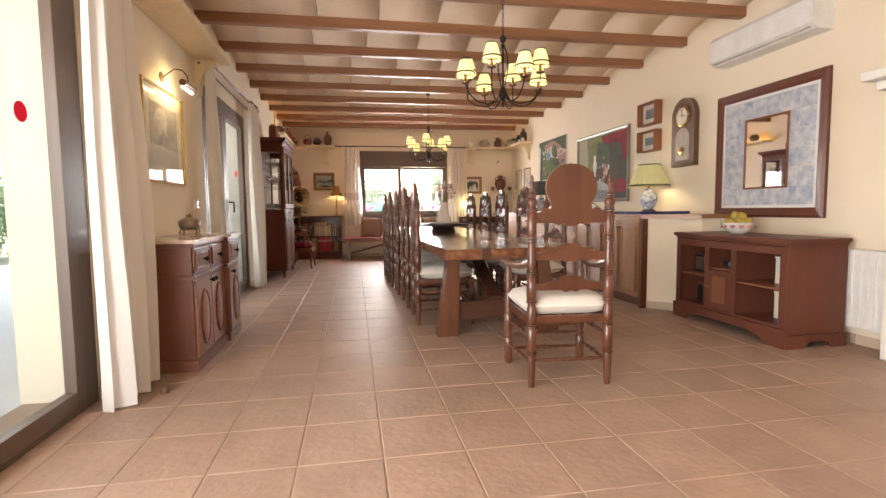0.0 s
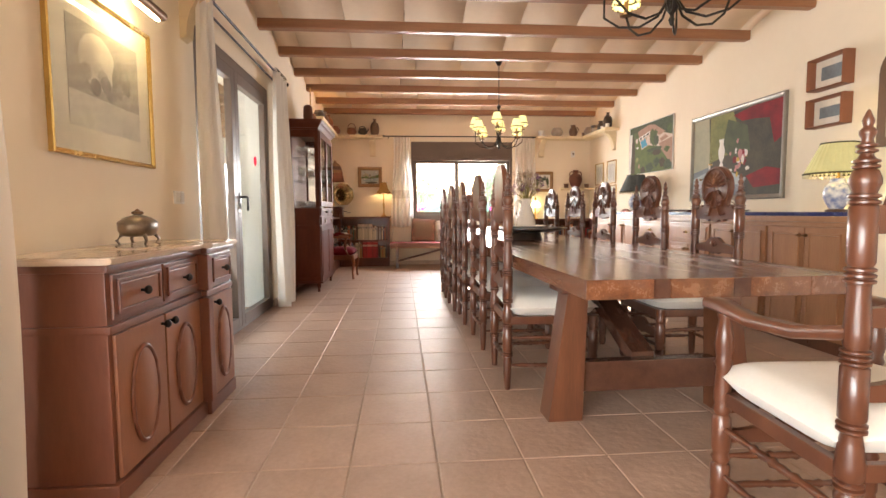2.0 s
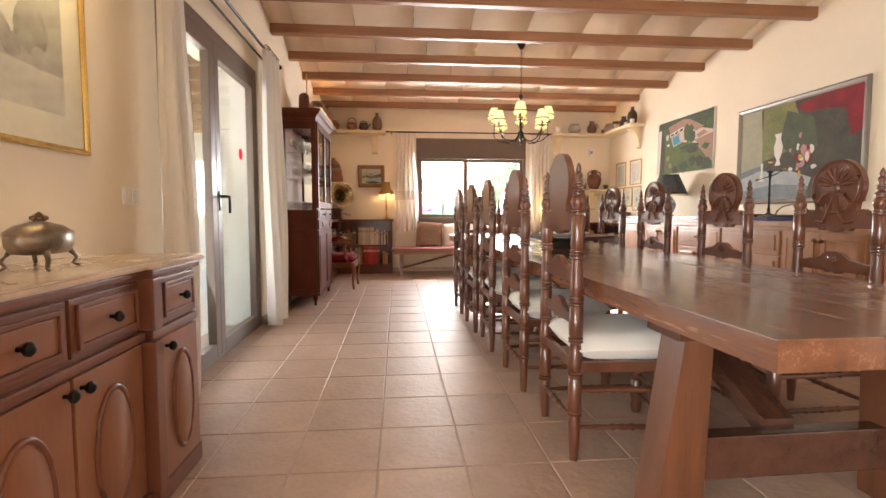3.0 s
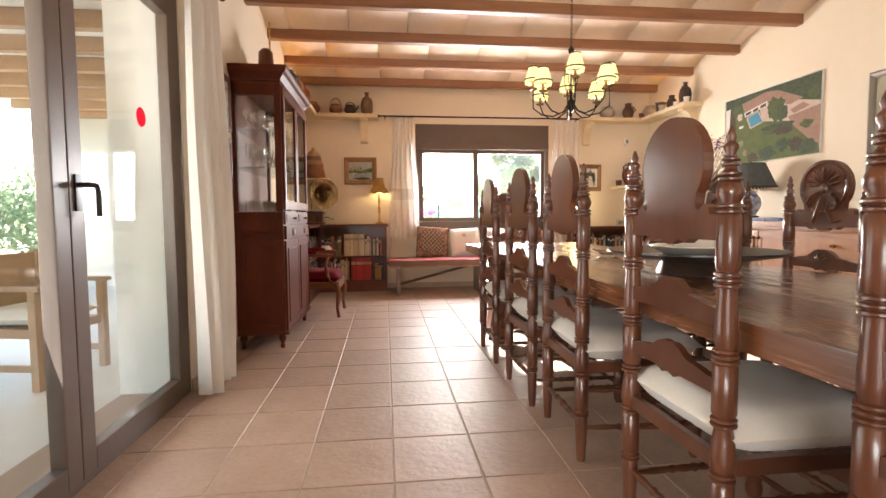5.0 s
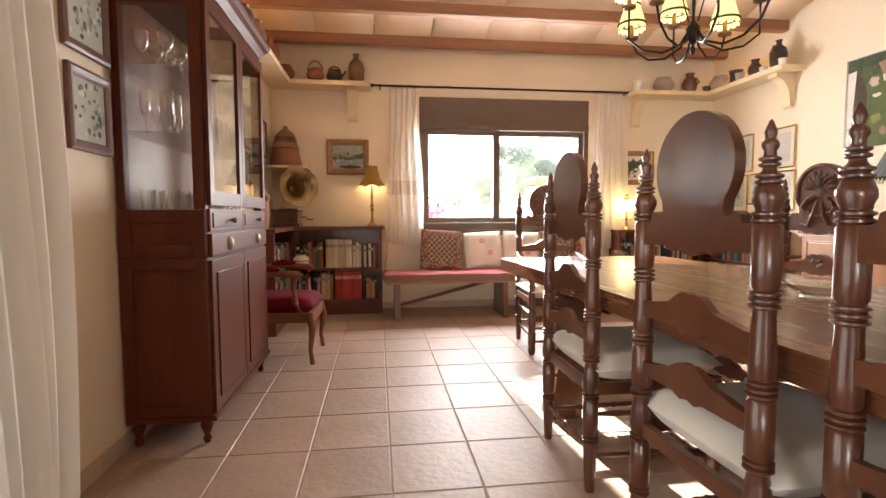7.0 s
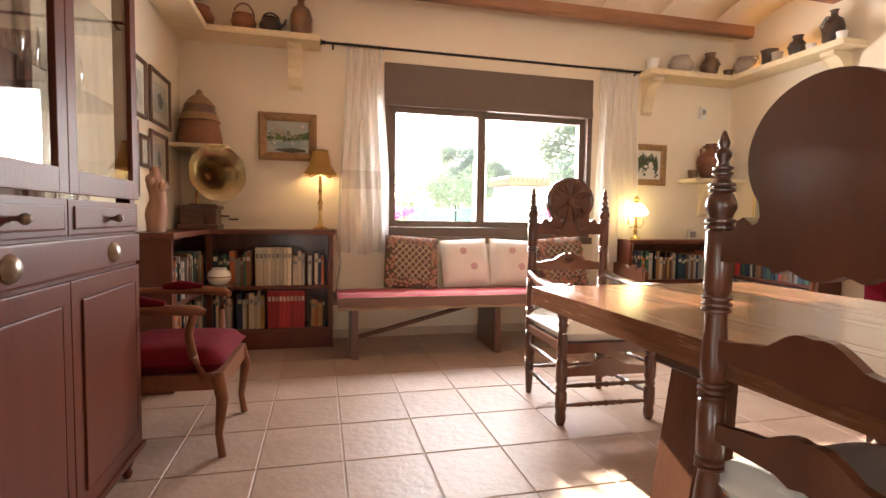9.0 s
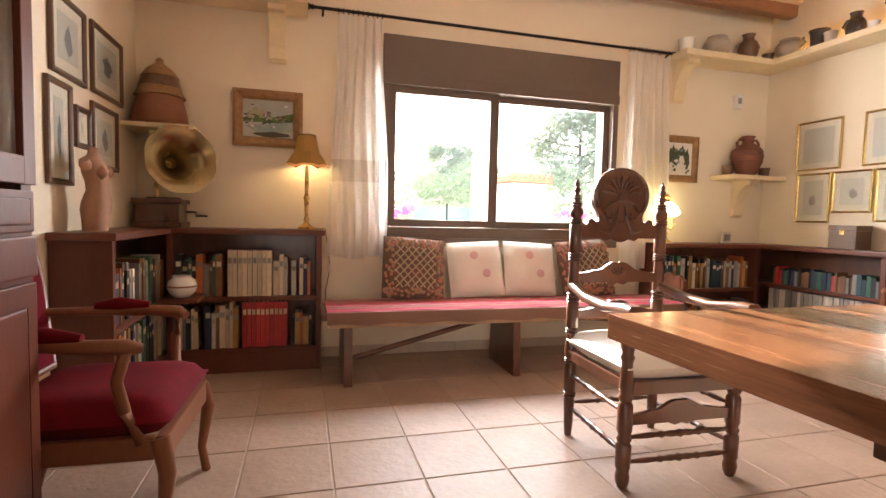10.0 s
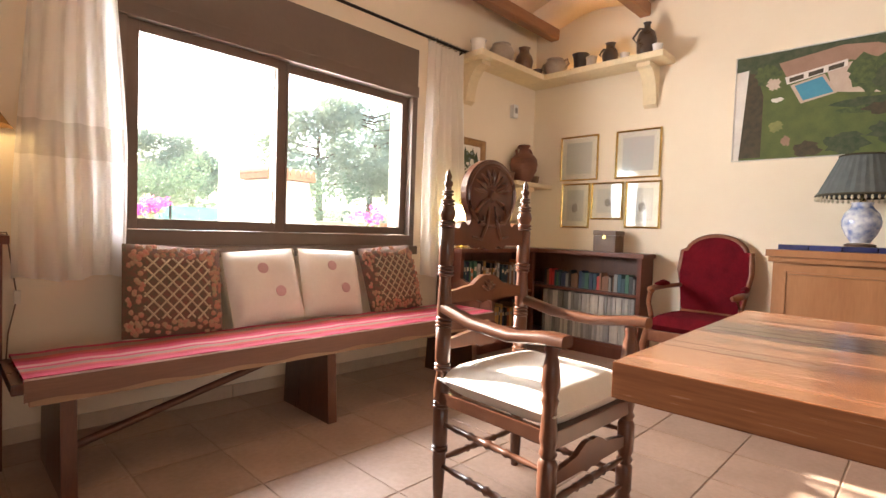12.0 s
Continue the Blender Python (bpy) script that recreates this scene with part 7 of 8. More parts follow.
lathe([(0.02, 0), (0.026, 0.02), (0.02, 0.045), (0, 0.05)], 10, bm, (0, -0.09, 0.285), Matrix.Rotation(radians(35), 4, "X"))
lathe([(0.02, 0), (0.026, 0.02), (0.02, 0.045), (0, 0.05)], 10, bm, (0, 0.045, 0.285), Matrix.Rotation(radians(-35), 4, "X"))
part("torso", bm, material("pink_clay", (0.36, 0.185, 0.105), 0.7, scale=6, bump=0.2), st, smooth=True)


def candlestick_lamp(x, y, z):
    t = thing("table_lamp", pose(x, y, z), "brass candlestick lamp with a lit amber parchment shade", "lamp")
    part("stem", lathe([(0.055, 0), (0.058, 0.015), (0.03, 0.03), (0.014, 0.05), (0.02, 0.07), (0.012, 0.09), (0.016, 0.2), (0.024, 0.22), (0.012, 0.24), (0.014, 0.36), (0.01, 0.44), (0, 0.44)], 16), BRASS, t, smooth=True)
    bm = bmesh.new()
    lo = [bm.verts.new(((0.14 if k % 4 else 0.15) * math.cos(2 * math.pi * k / 24), (0.14 if k % 4 else 0.15) * math.sin(2 * math.pi * k / 24), 0.445 - (0.0 if k % 4 else 0.012))) for k in range(24)]
    mid = [bm.verts.new((0.085 * math.cos(2 * math.pi * k / 24), 0.085 * math.sin(2 * math.pi * k / 24), 0.53)) for k in range(24)]
    hi = [bm.verts.new((0.058 * math.cos(2 * math.pi * k / 24), 0.058 * math.sin(2 * math.pi * k / 24), 0.645)) for k in range(24)]
    for p, q2 in ((lo, mid), (mid, hi)):
        for k in range(24):
            bm.faces.new((p[k], p[(k + 1) % 24], q2[(k + 1) % 24], q2[k]))
    s = part("shade", bm, SHADEA, t, "amber parchment shade")
    part("braid", tube([(0.059 * math.cos(a), 0.059 * math.sin(a), 0.645) for a in [2 * math.pi * k / 20 for k in range(20)]], 0.004, 5, closed=True), MATTRIM, s)
    part("bulb", lathe([(0, 0.46), (0.018, 0.475), (0.022, 0.51), (0, 0.54)], 10), glowing("candle_lamp_bulb", (1, 0.9, 0.7), (1.0, 0.72, 0.32), 14), t, smooth=True)
    return t


candlestick_lamp(0.70, 11.67, 0.941)
ol = thing("oil_lamp", pose(3.66, 11.68, 0.881), "brass oil-style table lamp with lit glass globes", "lamp")
part("stem", lathe([(0.055, 0), (0.05, 0.012), (0.02, 0.03), (0.012, 0.06), (0.024, 0.08), (0.012, 0.1), (0.012, 0.2), (0.03, 0.21), (0.02, 0.22), (0, 0.22)], 14), BRASS, ol, smooth=True)
for s in (-1, 1):
    part("arm", tube([(0, 0, 0.13), (s * 0.05, 0, 0.11), (s * 0.085, 0, 0.15), (s * 0.08, 0, 0.2)], 0.006, 8), BRASS, ol, smooth=True)
part("globe", lathe([(0.03, 0.22), (0.085, 0.225), (0.115, 0.25), (0.09, 0.30), (0.05, 0.34), (0.03, 0.345)], 24), glowing("opal_glass", (0.8, 0.74, 0.55), (1.0, 0.85, 0.40), 1.2), ol, "lit opal glass shade", smooth=True)
part("finial", lathe([(0.03, 0.346), (0.02, 0.37), (0.03, 0.385), (0.008, 0.41), (0, 0.42)], 12), BRASS, ol, smooth=True)
pf = thing("photo_frame", pose(4.32, 11.70, 0.881, 0, 0, 15), "small standing photo frame in a pale mount", "photo frame")
part("frame", boxes(((-0.07, -0.01, 0), (0.07, 0.008, 0.1)), bevel=0.004), PASSE, pf)
part("photo", boxes(((-0.045, -0.013, 0.022), (0.045, -0.0105, 0.078))), GREYDK, pf)
part("strut", boxes(((-0.02, 0.0085, 0), (0.02, 0.05, 0.006)), ((-0.02, 0.0085, 0.006), (0.02, 0.014, 0.07))), OAKF, pf)
ch = thing("wooden_chest", pose(4.68, 10.90, 0.881), "small dark wooden box with a brass lock", "box")
part("case", boxes(((-0.08, -0.1, 0), (0.08, 0.1, 0.14)), bevel=0.006), OAKF, ch)
part("lid", boxes(((-0.084, -0.104, 0.141), (0.084, 0.104, 0.18)), bevel=0.008), OAKF, ch)
part("lock", boxes(((-0.088, -0.015, 0.11), (-0.0805, 0.015, 0.14)), bevel=0.001), BRASS, ch)
vp = thing("painted_pot", pose(-0.02, 11.35, 0.531), "white ceramic pot with brown bands on the shelf corner", "pot")
part("stand", boxes(((-0.105, -0.09, -0.03), (0.1, 0.145, -0.001)), bevel=0.003), REDWOOD, vp)
part("pot", lathe([(0.045, 0), (0.075, 0.03), (0.085, 0.065), (0.075, 0.1), (0.05, 0.12), (0.055, 0.13), (0, 0.125)], 20), WHITEC, vp, smooth=True)
part("band", lathe([(0.0862, 0.062), (0.0868, 0.067), (0.086, 0.072)], 20), TERRA, vp, smooth=True)


# ---- pottery on the high shelves ----
PROF = {"jug": [(0.0, 0), (0.055, 0), (0.075, 0.05), (0.085, 0.1), (0.07, 0.15), (0.045, 0.18), (0.045, 0.21), (0.055, 0.225), (0.045, 0.222), (0, 0.2)],
        "bottle": [(0.0, 0), (0.05, 0), (0.07, 0.04), (0.075, 0.13), (0.06, 0.19), (0.025, 0.22), (0.022, 0.25), (0.032, 0.265), (0, 0.26)],
        "pot": [(0.0, 0), (0.06, 0), (0.1, 0.05), (0.11, 0.09), (0.09, 0.13), (0.07, 0.145), (0.078, 0.16), (0, 0.15)],
        "mug": [(0.0, 0), (0.055, 0), (0.05, 0.02), (0.055, 0.11), (0.066, 0.13), (0.06, 0.13), (0.045, 0.03), (0, 0.025)],
        "cup": [(0.0, 0), (0.035, 0), (0.04, 0.06), (0.045, 0.075), (0.038, 0.073), (0, 0.02)]}


def pottery(kind, mat, x, y, z, s, label, handles=1, turn=0, name=None):
    t = thing(name or kind, pose(x, y, z, 0, 0, turn) @ Matrix.Diagonal((s, s, s, 1)), label, "pottery", "pottery on the shelves")
    p = PROF[kind]
    part("body", lathe(p, 18), mat, t, smooth=True)
    h = p[-1][1]
    rmax = max(r for r, _ in p)
    for k in range(handles):
        s2 = 1 if k == 0 else -1
        zt = h * 0.86
        rt = [r for r, q in p if q >= zt - 0.02][0]
        part("handle", tube([(s2 * (rt - 0.006), 0, zt), (s2 * (rt + 0.035), 0, zt + 0.01), (s2 * (rmax + 0.035), 0, h * 0.66), (s2 * (rmax - 0.008), 0, h * 0.42)], [0.009, 0.01, 0.009, 0.007], 8), mat, t, smooth=True)
    return t


S = SH + 0.001
pottery("pot", TERRA, -0.2, F - 0.14, S, 1.0, "round reddish clay pot on the high shelf", 0)
bk = pottery("pot", TERRA, 0.12, F - 0.14, S, 0.85, "clay basket-pot with a high hoop handle", 0, name="basket_pot")
part("hoop", tube([(0.09 * math.cos(a), 0, 0.13 + 0.13 * math.sin(a)) for a in [math.pi * k / 12 for k in range(13)]], 0.008, 8), TERRA, bk, smooth=True)
bk = pottery("pot", DARKPOT, 0.32, F - 0.14, S, 0.8, "dark glazed kettle pot with a hoop handle", 0, name="kettle")
part("hoop", tube([(0.08 * math.cos(a), 0, 0.14 + 0.07 * math.sin(a)) for a in [math.pi * k / 12 for k in range(13)]], 0.009, 8), DARKPOT, bk, smooth=True)
part("spout", tube([(0.09, 0, 0.08), (0.13, 0, 0.12), (0.145, 0, 0.16)], [0.018, 0.013, 0.011], 8), DARKPOT, bk, smooth=True)
pottery("bottle", BROWNPOT, 0.55, F - 0.14, S, 1.15, "tall brown stoneware bottle on the high shelf", 0)
pottery("bottle", TERRA, -0.24, 11.2, S, 1.1, "reddish clay bottle on the high shelf", 0)
pottery("jug", BROWNPOT, -0.24, 10.6, S, 1.0, "brown jug on the high shelf", 1, 60)
pottery("pot", DARKPOT, -0.24, 10.1, S, 0.9, "dark glazed pot on the high shelf", 2, 90)
pottery("cup", WHITEC, 3.76, F - 0.14, S, 1.5, "white ceramic cup figure on the high shelf", 1, 20)
pottery("pot", GREYPOT, 4.08, F - 0.13, S, 1.05, "grey and cream striped stoneware pot", 0)
pottery("jug", BROWNPOT, 4.4, F - 0.14, S, 1.0, "brown glazed jug with a handle", 1, 0)
pottery("cup", BROWNPOT, 4.62, 11.66, S, 1.1, "small brown cup on the high shelf", 0)
pottery("pot", GREYPOT, 4.67, 11.5, S, 1.0, "banded stoneware pot on the high shelf", 2, 90)
pottery("mug", DARKPOT, 4.67, 11.24, S, 1.15, "large dark glazed mug on the high shelf", 1, 90)
pottery("cup", GREYPOT, 4.61, 11.1, S, 1.1, "small grey cup on the high shelf", 0)
pottery("jug", DARKPOT, 4.67, 10.96, S, 0.82, "black jug with a handle on the high shelf", 1, 90)
pottery("cup", WHITEC, 4.65, 10.82, S, 0.9, "small white cup on the high shelf", 0)
pottery("bottle", DARKPOT, 4.67, 10.65, S, 1.05, "dark brown bottle jug with a small handle", 1, 90)
pottery("cup", WHITEC, 4.62, 10.54, S, 0.9, "small white china figure-cup on the high shelf", 0)
STRIP = glowing("warm_light_tube", (1, 0.85, 0.6), (1.0, 0.56, 0.16), 2.6)


def light_tube(a, b):
    t = thing("light_tube", pose(0, 0, 0), "thin warm light tube lying behind the shelf pottery, lit", "lamp", "light tubes")
    a, b = Vector(a), Vector(b)
    part("tube", tube([a, b], 0.008, 8), STRIP, t, smooth=True)
    d = (b - a).normalized()
    for p in (a, b):
        part("cap", tube([p - d * 0.012, p + d * 0.012], 0.0095, 8), WHITEP, t)


light_tube((4.76, 10.75, S + 0.01), (4.76, 11.6, S + 0.01))
light_tube((L + 0.045, 9.85, S + 0.01), (L + 0.045, 11.1, S + 0.01))
JUGC = material("dark_red_clay", (0.20, 0.078, 0.045), 0.65, color2=(0.14, 0.052, 0.032), scale=9, bump=0.3, bump_scale=50)
jg = thing("water_jug", pose(4.46, F - 0.14, 1.481), "big dark red clay water jug with two handles", "pottery", "pottery on the shelves")
part("body", lathe([(0.0, 0), (0.065, 0), (0.085, 0.03), (0.118, 0.11), (0.128, 0.17), (0.115, 0.225), (0.075, 0.265), (0.05, 0.28), (0.042, 0.3), (0.044, 0.325), (0.056, 0.335), (0.054, 0.345), (0.0, 0.335)], 24), JUGC, jg, smooth=True)
for sx in (-1, 1):
    part("handle", tube([(sx * 0.045, 0, 0.305), (sx * 0.09, 0, 0.315), (sx * 0.118, 0, 0.285), (sx * 0.112, 0, 0.23)], [0.011, 0.012, 0.012, 0.01], 8), JUGC, jg, smooth=True)
for k in range(3):
    r = (0.1205, 0.1285, 0.1205)[k]
    part("rib", tube([(r * math.cos(q), r * math.sin(q), (0.115, 0.165, 0.21)[k]) for q in [2 * math.pi * i / 28 for i in range(28)]], 0.004, 5, closed=True), JUGC, jg, smooth=True)
pottery("cup", BROWNPOT, 4.28, F - 0.12, 1.481, 1.1, "small brown cup on the corner shelf", 0)
pottery("cup", BROWNPOT, 4.70, F - 0.1, 1.481, 1.1, "small brown cup on the corner shelf", 0)


# ---- bench with its striped mat and cushions ----
bn = thing("wooden_bench", pose(0.09, -0.19, 0), "long rustic wooden bench under the window with plank legs", "bench")
part("seat_plank", boxes(((0.70, 11.29, 0.405), (3.28, 11.72, 0.445)), bevel=0.006), WALNUT, bn)
part("front_rail", boxes(((0.745, 11.265, 0.365), (3.27, 11.289, 0.43)), bevel=0.005), OUTW, bn)
for x in (0.86, 1.97, 3.1):
    part("leg", prism([(11.30, 0.404), (11.27, 0.0), (11.74, 0.0), (11.71, 0.404)], x - 0.025, x + 0.025, "x"), WALNUT, bn)
for a, b in (((0.87, 0.12), (1.95, 0.395)), ((2.01, 0.395), (3.07, 0.3))):
    part("brace", tube([(a[0], 11.45, a[1]), (b[0], 11.45, b[1])], 0.018, 8), WALNUT, bn, smooth=True)
part("end_board", prism([(11.3, 0.4), (11.3, 0.62), (11.36, 0.66), (11.42, 0.63), (11.48, 0.67), (11.54, 0.63), (11.6, 0.66), (11.68, 0.62), (11.68, 0.4)], 3.285, 3.32, "x"), WALNUT, bn)
mat_o = thing("striped_mat", pose(0.09, -0.19, 0), "red and pink striped woven mat folded over the bench", "mat")
STRIPES = [("crimson", (0.33, 0.012, 0.03)), ("rose", (0.42, 0.03, 0.07)), ("dusty_pink", (0.46, 0.20, 0.19)), ("magenta", (0.38, 0.014, 0.06)), ("taupe", (0.24, 0.13, 0.09)), ("brick", (0.36, 0.05, 0.035))]
SM = [material("weave_" + n, c, 0.9, scale=40, stretch=(0.2, 4, 4), bump=0.5, bump_scale=200) for n, c in STRIPES]
ys = [11.272, 11.315, 11.35, 11.372, 11.415, 11.44, 11.475, 11.53, 11.555, 11.6, 11.66, 11.7]
for k, (a, b) in enumerate(zip(ys, ys[1:])):
    bm = bmesh.new()
    n = 54
    rows = [[bm.verts.new((0.73 + 2.54 * i / n, y, z + 0.003 * math.sin(i * 1.1) * math.sin(i * 0.37 + 3 * y))) for i in range(n + 1)] for y, z in ((a, 0.449), (a, 0.466), (b, 0.466), (b, 0.449))]
    for p, q2 in zip(rows, rows[1:]):
        for i in range(n):
            bm.faces.new((p[i], p[i + 1], q2[i + 1], q2[i]))
    part("stripe", bm, SM[(k * 5 + 1) % 6], mat_o)
bm = bmesh.new()
n = 54
rows = [[bm.verts.new((0.73 + 2.54 * i / n, y, z + 0.006 * math.sin(i * 0.9) * (z < 0.42))) for i in range(n + 1)] for y, z in ((11.272, 0.464), (11.258, 0.46), (11.255, 0.42), (11.256, 0.385))]
for p, q2 in zip(rows, rows[1:]):
    for i in range(n):
        bm.faces.new((p[i], p[i + 1], q2[i + 1], q2[i]))
part("hem", bm, SM[4], mat_o)

TAPE = material("tapestry_ground", (0.10, 0.10, 0.065), 0.95, color2=(0.20, 0.08, 0.06), scale=40, bump=0.6, bump_scale=200)
TAPEL = material("tapestry_lattice", (0.50, 0.40, 0.27), 0.95, bump=0.4, bump_scale=200)
TAPEF = material("tapestry_flowers", (0.45, 0.14, 0.11), 0.95, color2=(0.30, 0.26, 0.15), scale=40, bump=0.4, bump_scale=200)
DOT = material("pink_dot_stitch", (0.60, 0.38, 0.37), 0.95, bump=0.4, bump_scale=200)


def cushion(x, y, z, tilt, roll, style, label):
    s = 0.455 if style == "lattice" else 0.42
    m = Matrix.Translation((x, y, z)) @ Matrix.Rotation(radians(roll), 4, "Y") @ Matrix.Rotation(radians(tilt), 4, "X")
    t = thing("cushion", m, label, "cushion", "cushions on the bench")

    def face(u, v, up=0.0):
        e = max(0.0, (1 - abs(2 * u / s) ** 4) * (1 - abs(2 * v / s) ** 4))
        return (u, -(0.065 * e ** 0.6 + up), v)
    bm = pad(s, s, 0.13, n=16, power=4, dome=0.6, turn=Matrix.Rotation(radians(90), 4, "X"))
    body = part("cover", bm, TAPE if style == "lattice" else CREAM, t, smooth=True)
    if style == "lattice":
        bm = bmesh.new()
        c = 0.15
        for k in range(-4, 5):
            for d in (-1, 1):
                pts = []
                for j in range(25):
                    u = -c + 2 * c * j / 24
                    v = d * u * 1.1 + 0.062 * k
                    if abs(v) <= c + 0.005:
                        pts.append(face(u, v, 0.0015))
                if len(pts) > 2:
                    tube(pts, 0.0045, 5, bm)
        part("lattice", bm, TAPEL, body, "tan lattice pattern")
        bm = bmesh.new()
        rr = random.Random(int(x * 100))
        for k in range(150):
            e = rr.choice((0, 1, 2, 3))
            q2 = rr.uniform(-0.2, 0.2)
            w = rr.uniform(0.155, 0.212)
            u, v = ((q2, w), (q2, -w), (w, q2), (-w, q2))[e]
            p = Vector(face(u, v, 0.0015))
            lathe([(0.0, 0.003), (0.012, 0.001), (0.014, -0.001)], 7, bm, turn=Matrix.Translation(p) @ Matrix.Rotation(radians(90), 4, "X"))
        tagged(part("floral_border", bm, TAPEF, body), "red and olive floral border", kind="stuff")
    else:
        for u, v in ((-0.02, 0.09), (0.06, -0.05)):
            bm = lathe([(0.0, 0.0025), (0.03, 0.0015), (0.032, -0.001)], 18, turn=Matrix.Translation(face(u, v, 0.0005)) @ Matrix.Rotation(radians(90), 4, "X"))
            part("stitched_dot", bm, DOT, body, "pink stitched dot")
        bm = bmesh.new()
        for k in range(60):
            v = -s / 2 + s * k / 59
            tube([(-s / 2 + 0.004, 0, v), (-s / 2 - 0.012, -0.003 * math.sin(k), v - 0.004)], 0.0014, 3, bm)
            tube([(s / 2 - 0.004, 0, v), (s / 2 + 0.012, 0.003 * math.sin(k), v - 0.004)], 0.0014, 3, bm)
        tagged(part("fringe", bm, CREAMTRIM, body), kind="stuff")


cushion(1.45, 11.58, 0.672, -18, 4, "lattice", "dark tapestry cushion with a lattice and floral border")
cushion(1.93, 11.60, 0.668, -20, -3, "dots", "cream linen cushion with pink stitched dots")
cushion(2.37, 11.60, 0.668, -20, 3, "dots", "cream linen cushion with pink stitched dots")
cushion(2.84, 11.58, 0.672, -18, -4, "lattice", "dark tapestry cushion with a lattice and floral border")
cd = thing("lamp_cable", pose(0, 0, 0), "brown lamp cable hanging beside the bookcase with a switch", "cable")
part("cord", tube([(0.74, 11.70, 0.949), (0.83, 11.72, 0.945), (0.85, 11.76, 0.8), (0.87, 11.77, 0.66), (0.84, 11.78, 0.5), (0.83, 11.785, 0.3)], 0.003, 6), OAKF, cd)
part("switch", boxes(((0.858, 11.76, 0.63), (0.882, 11.778, 0.69)), bevel=0.005), PASSE, cd)


# ---- upholstered armchairs ----
def salon_chair(m, label):
    """Local front is +y."""
    t = thing("upholstered_armchair", m, label, "armchair", "red velvet armchairs")
    part("seat", pad(0.54, 0.52, 0.14, (0, 0.02, 0.41), 12, 5, 0.5), VELVET, t, "red velvet seat", smooth=True)
    for lo, hi in (((-0.27, 0.24, 0.29), (0.27, 0.275, 0.37)), ((-0.275, -0.23, 0.3), (-0.245, 0.238, 0.37)), ((0.245, -0.23, 0.3), (0.275, 0.238, 0.37)), ((-0.25, -0.25, 0.3), (0.25, -0.231, 0.37))):
        part("apron", boxes((lo, hi), bevel=0.008), REDWOODL, t)
    o = [(-0.2, 0.47), (0.2, 0.47), (0.245, 0.78), (0.235, 0.93)] + arc(0, 0.9, 0.21, 15, 165, 12, 0.15) + [(-0.235, 0.93), (-0.245, 0.78)]
    tilt = Matrix.Translation((0, -0.24, 0.45)) @ Matrix.Rotation(radians(10), 4, "X") @ Matrix.Translation((0, 0.24, -0.45))
    bm = tube([(x, -0.24, z) for x, z in o], 0.022, 8, closed=True)
    bm.transform(tilt)
    bf = part("back_frame", bm, REDWOODL, t, "carved walnut back frame", smooth=True)
    bm = prism(o, -0.262, -0.222)
    bmesh.ops.triangulate(bm, faces=[f for f in bm.faces if len(f.verts) > 4])
    bm.transform(tilt)
    part("backrest", bm, VELVET, t, "red velvet backrest")
    for s in (-1, 1):
        part("armrest", tube([(s * 0.22, -0.28, 0.66), (s * 0.27, -0.1, 0.655), (s * 0.29, 0.08, 0.65), (s * 0.28, 0.17, 0.645), (s * 0.255, 0.2, 0.635)], [0.016, 0.018, 0.022, 0.024, 0.016], 10), REDWOODL, t, smooth=True)
        part("arm_pad", tube([(s * 0.262, -0.12, 0.675), (s * 0.272, -0.04, 0.682), (s * 0.285, 0.06, 0.674)], [0.014, 0.026, 0.014], 10), VELVET, t, "red velvet arm pad", smooth=True)
        part("arm_post", tube([(s * 0.275, 0.17, 0.64), (s * 0.30, 0.15, 0.55), (s * 0.27, 0.16, 0.45), (s * 0.262, 0.2, 0.35)], [0.018, 0.017, 0.018, 0.02], 10), REDWOODL, t, smooth=True)
        part("leg", tube([(s * 0.255, 0.25, 0.36), (s * 0.275, 0.275, 0.26), (s * 0.255, 0.255, 0.1), (s * 0.262, 0.27, 0.0)], [0.03, 0.026, 0.016, 0.018], 10), REDWOODL, t, smooth=True)
        part("leg", tube([(s * 0.235, -0.235, 0.37), (s * 0.235, -0.26, 0.2), (s * 0.235, -0.31, 0.0)], [0.022, 0.018, 0.015], 10), REDWOODL, t, smooth=True)
    return t


ar = salon_chair(pose(0.03, 9.95, 0, 0, 0, -92), "red velvet armchair with a curved walnut frame beside the cabinet")
a2 = copy_thing(ar, pose(4.42, 10.07, 0, 0, 0, 90))
tagged(a2, "red velvet armchair with a curved walnut frame against the wall")

# ---- on the table ----
dx, dy = 2.19, 6.58
dh = thing("wooden_dish", pose(dx, dy, 0.7655), "very large dark wooden dish on a foot", "dish")
part("foot", lathe([(0.16, 0), (0.15, 0.03), (0.13, 0.061)], 28), DARKPOT, dh, smooth=True)
part("dish", lathe([(0.13, 0.062), (0.25, 0.068), (0.34, 0.085), (0.38, 0.098), (0.38, 0.106), (0.33, 0.098), (0.24, 0.083), (0, 0.077)], 48), material("ebonised_wood", (0.03, 0.02, 0.016), 0.3, coat=0.3), dh, smooth=True)
bs = thing("wash_basin", pose(dx, dy, 0.8435), "shallow white ceramic wash basin", "basin")
part("basin", lathe([(0.0, 0), (0.1, 0), (0.15, 0.02), (0.19, 0.045), (0.188, 0.05), (0.14, 0.028), (0.09, 0.012), (0, 0.01)], 36), WHITEC, bs, smooth=True)
ew = thing("white_pitcher", pose(dx, dy, 0.8545, 0, 0, 200), "white ceramic pitcher holding dried flowers", "pitcher")
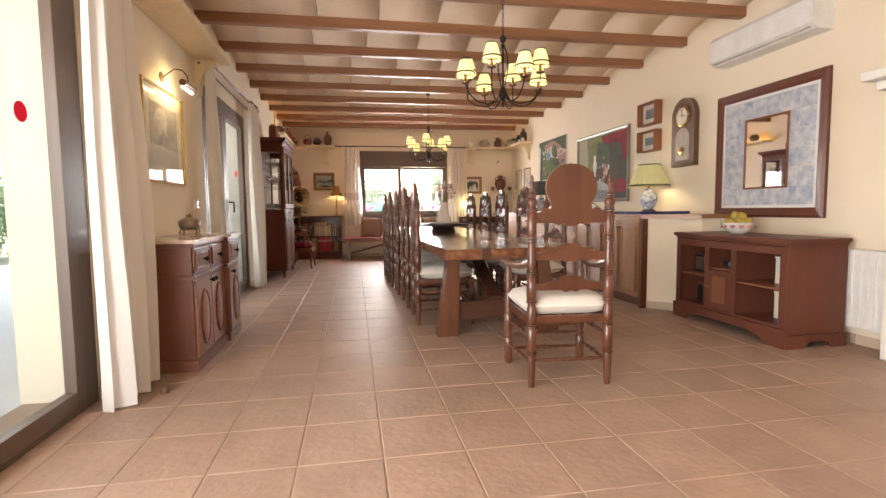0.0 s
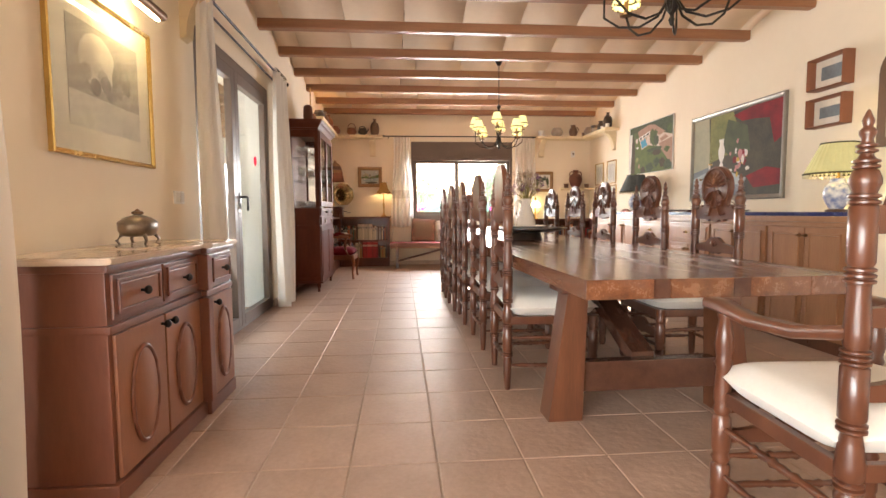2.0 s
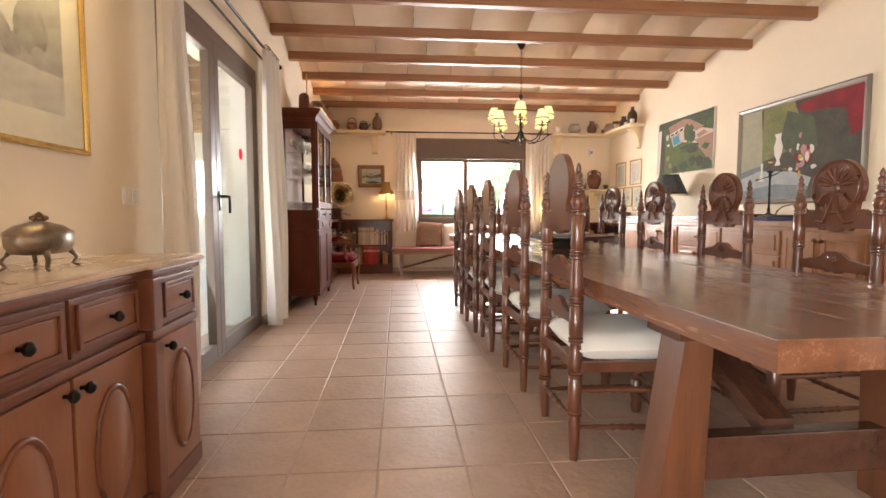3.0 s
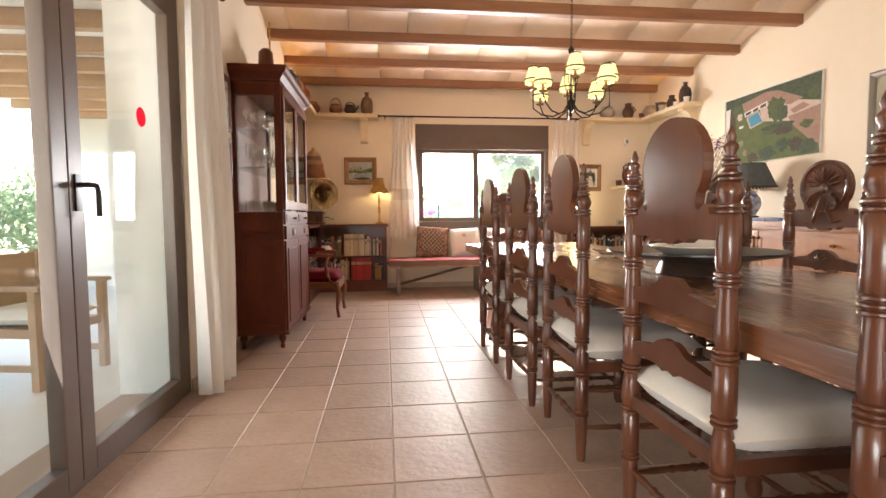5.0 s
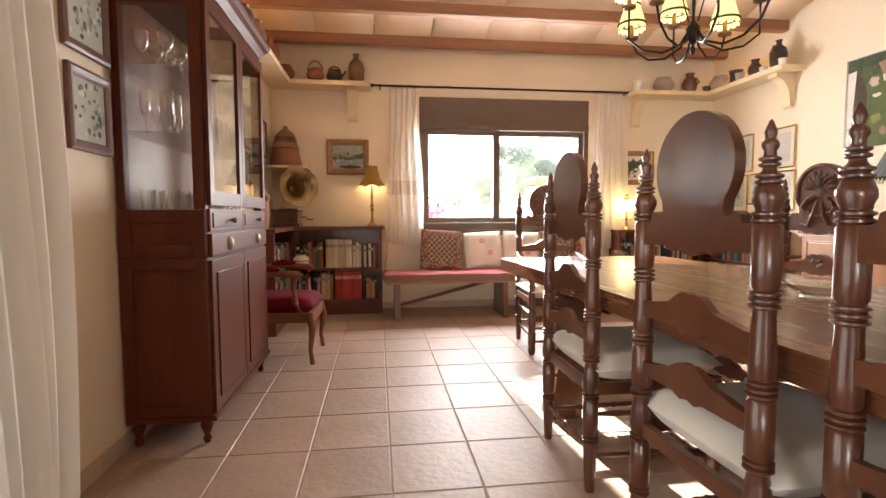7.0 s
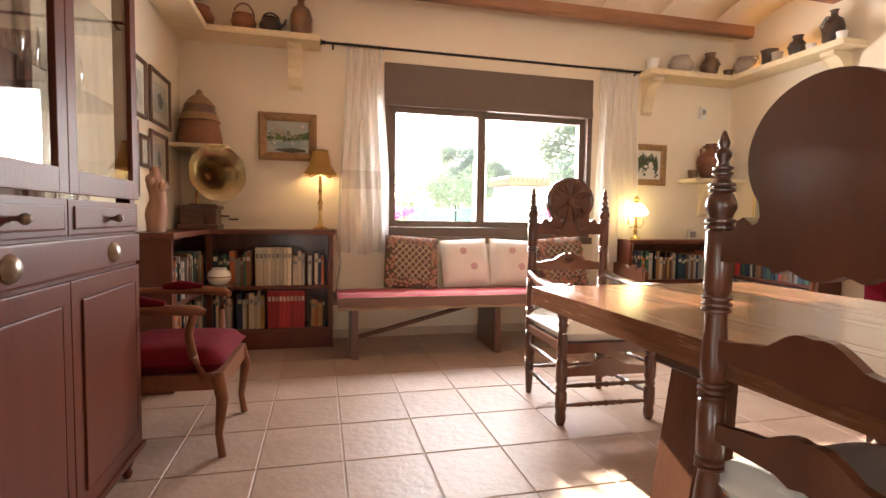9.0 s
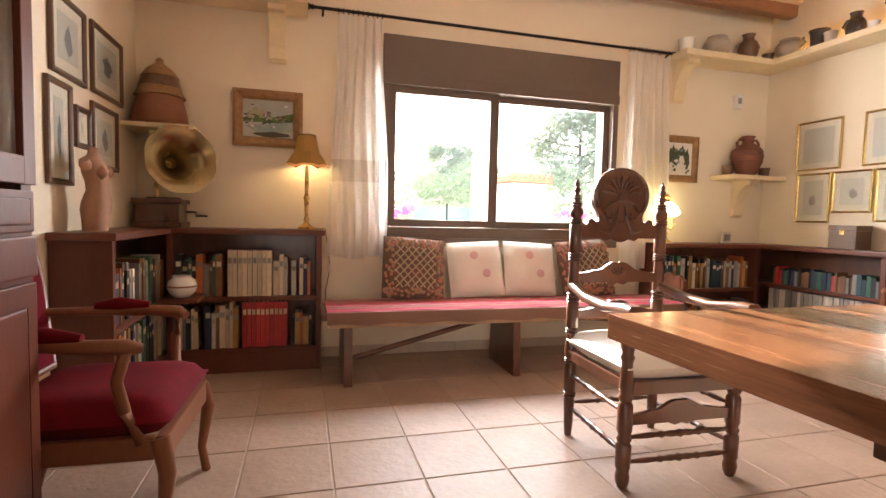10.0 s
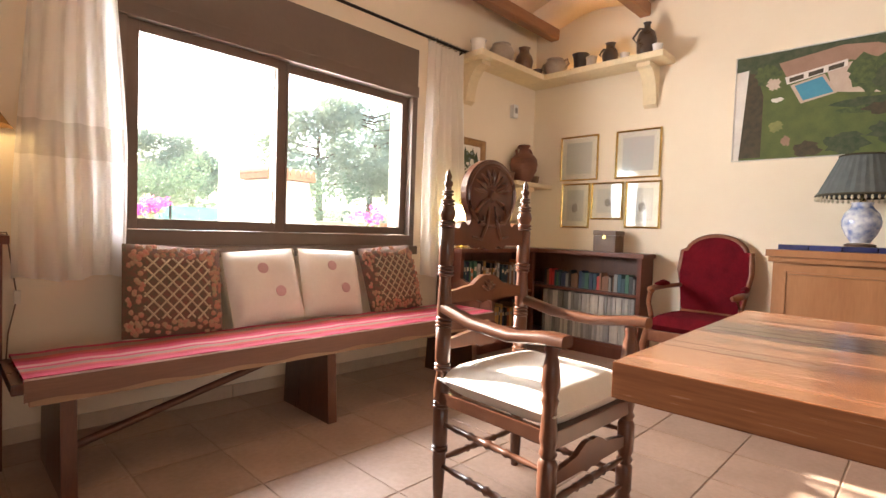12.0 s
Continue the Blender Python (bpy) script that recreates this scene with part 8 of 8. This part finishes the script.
part("body", lathe([(0.0, 0), (0.075, 0), (0.085, 0.02), (0.09, 0.06), (0.075, 0.13), (0.055, 0.19), (0.046, 0.23), (0.052, 0.27), (0.06, 0.285), (0.055, 0.284), (0.04, 0.23), (0, 0.1)], 28), WHITEC, ew, smooth=True)
part("handle", tube([(0.045, 0, 0.255), (0.1, 0, 0.27), (0.125, 0, 0.22), (0.1, 0, 0.14), (0.07, 0, 0.12)], [0.01, 0.011, 0.01, 0.009, 0.008], 10), WHITEC, ew, smooth=True)
bq = thing("dried_flowers", pose(dx, dy, 1.02), "bunch of dried purple and pale flowers in the pitcher", "flowers")
rng = random.Random(31)
stem, pale, purp = bmesh.new(), bmesh.new(), bmesh.new()
for k in range(90):
    a, r = rng.uniform(0, 6.28), rng.uniform(0.02, 0.17)
    top = (r * math.cos(a), r * math.sin(a), 0.15 + rng.uniform(0.06, 0.24) - r * 0.3)
    tube([(0.01 * math.cos(a), 0.01 * math.sin(a), 0.0), (0.4 * top[0], 0.4 * top[1], 0.14), top], 0.0013, 4, stem)
    leaves(purp if k % 3 == 0 else pale, top, 0.022, 16, 0.009, rng, 1.2)
tagged(part("stem", stem, STEM, bq), kind="stuff")
tagged(part("pale_bloom", pale, PALEFL, bq), kind="stuff")
tagged(part("purple_bloom", purp, LAV, bq), kind="stuff")
bw = thing("glass_bowl", pose(along(7.62, 0.1), 7.62, 0.7655), "small clear glass bowl on the table", "bowl")
o = part("bowl", lathe([(0.05, 0), (0.05, 0.004), (0.11, 0.045), (0.108, 0.047), (0.045, 0.01), (0, 0.008)], 24), CLEAR, bw, smooth=True)
o.visible_shadow = False

# ---- floor tiles: those beside the walk singly, the rest joined ----
TX, TY, X_AT, Y_AT = 0.355, 0.4017, 1.157, 4.711
def tile_mesh(bm, x, y, z=0.0, w=TX, d=TY):
    g, c = 0.003, 0.003
    ring = []
    for inset, dz in ((g, -0.0035), (g, -0.0025), (g + c, 0.0)):
        ring.append([bm.verts.new((x + sx, y + sy, z + dz)) for sx, sy in ((inset, inset), (w - inset, inset), (w - inset, d - inset), (inset, d - inset))])
    for p, q2 in zip(ring, ring[1:]):
        for k in range(4):
            bm.faces.new((p[k], p[(k + 1) % 4], q2[(k + 1) % 4], q2[k]))
    bm.faces.new(ring[-1])


floor = bpy.data.objects["floor"]
i0, i1 = math.floor((L - X_AT) / TX), math.ceil((R - X_AT) / TX)
j0, j1 = math.floor((B - Y_AT) / TY), math.ceil((F - Y_AT) / TY)
first, count = None, 0
rest = bmesh.new()
rng = random.Random(77)
for j in range(j0, j1):
    for i in range(i0, i1):
        x, y = X_AT + i * TX, Y_AT + j * TY
        dz = rng.uniform(-0.0008, 0.0)
        if -0.5 < x < 2.5 and 1.0 < y < F and count < 300:
            if first is None:
                bm = bmesh.new()
                tile_mesh(bm, 0, 0)
                first = part("tile", bm, TILE, floor)
                first.location = (x, y, dz)
            else:
                again(first, Matrix.Translation((x, y, dz)))
            count += 1
        else:
            tile_mesh(rest, x, y, dz)
TILER = TILE.copy()
TILER.name = "terracotta_tile_far"
nt = TILER.node_tree
geo = nt.nodes.new("ShaderNodeNewGeometry")
for nd in nt.nodes:
    if nd.type == "MAP_RANGE" and nd.outputs["Result"].links and nd.outputs["Result"].links[0].to_node.type == "HUE_SAT":
        nt.links.new(geo.outputs["Random Per Island"], nd.inputs["Value"])
tagged(part("far_tiles", rest, TILER, floor), kind="stuff")
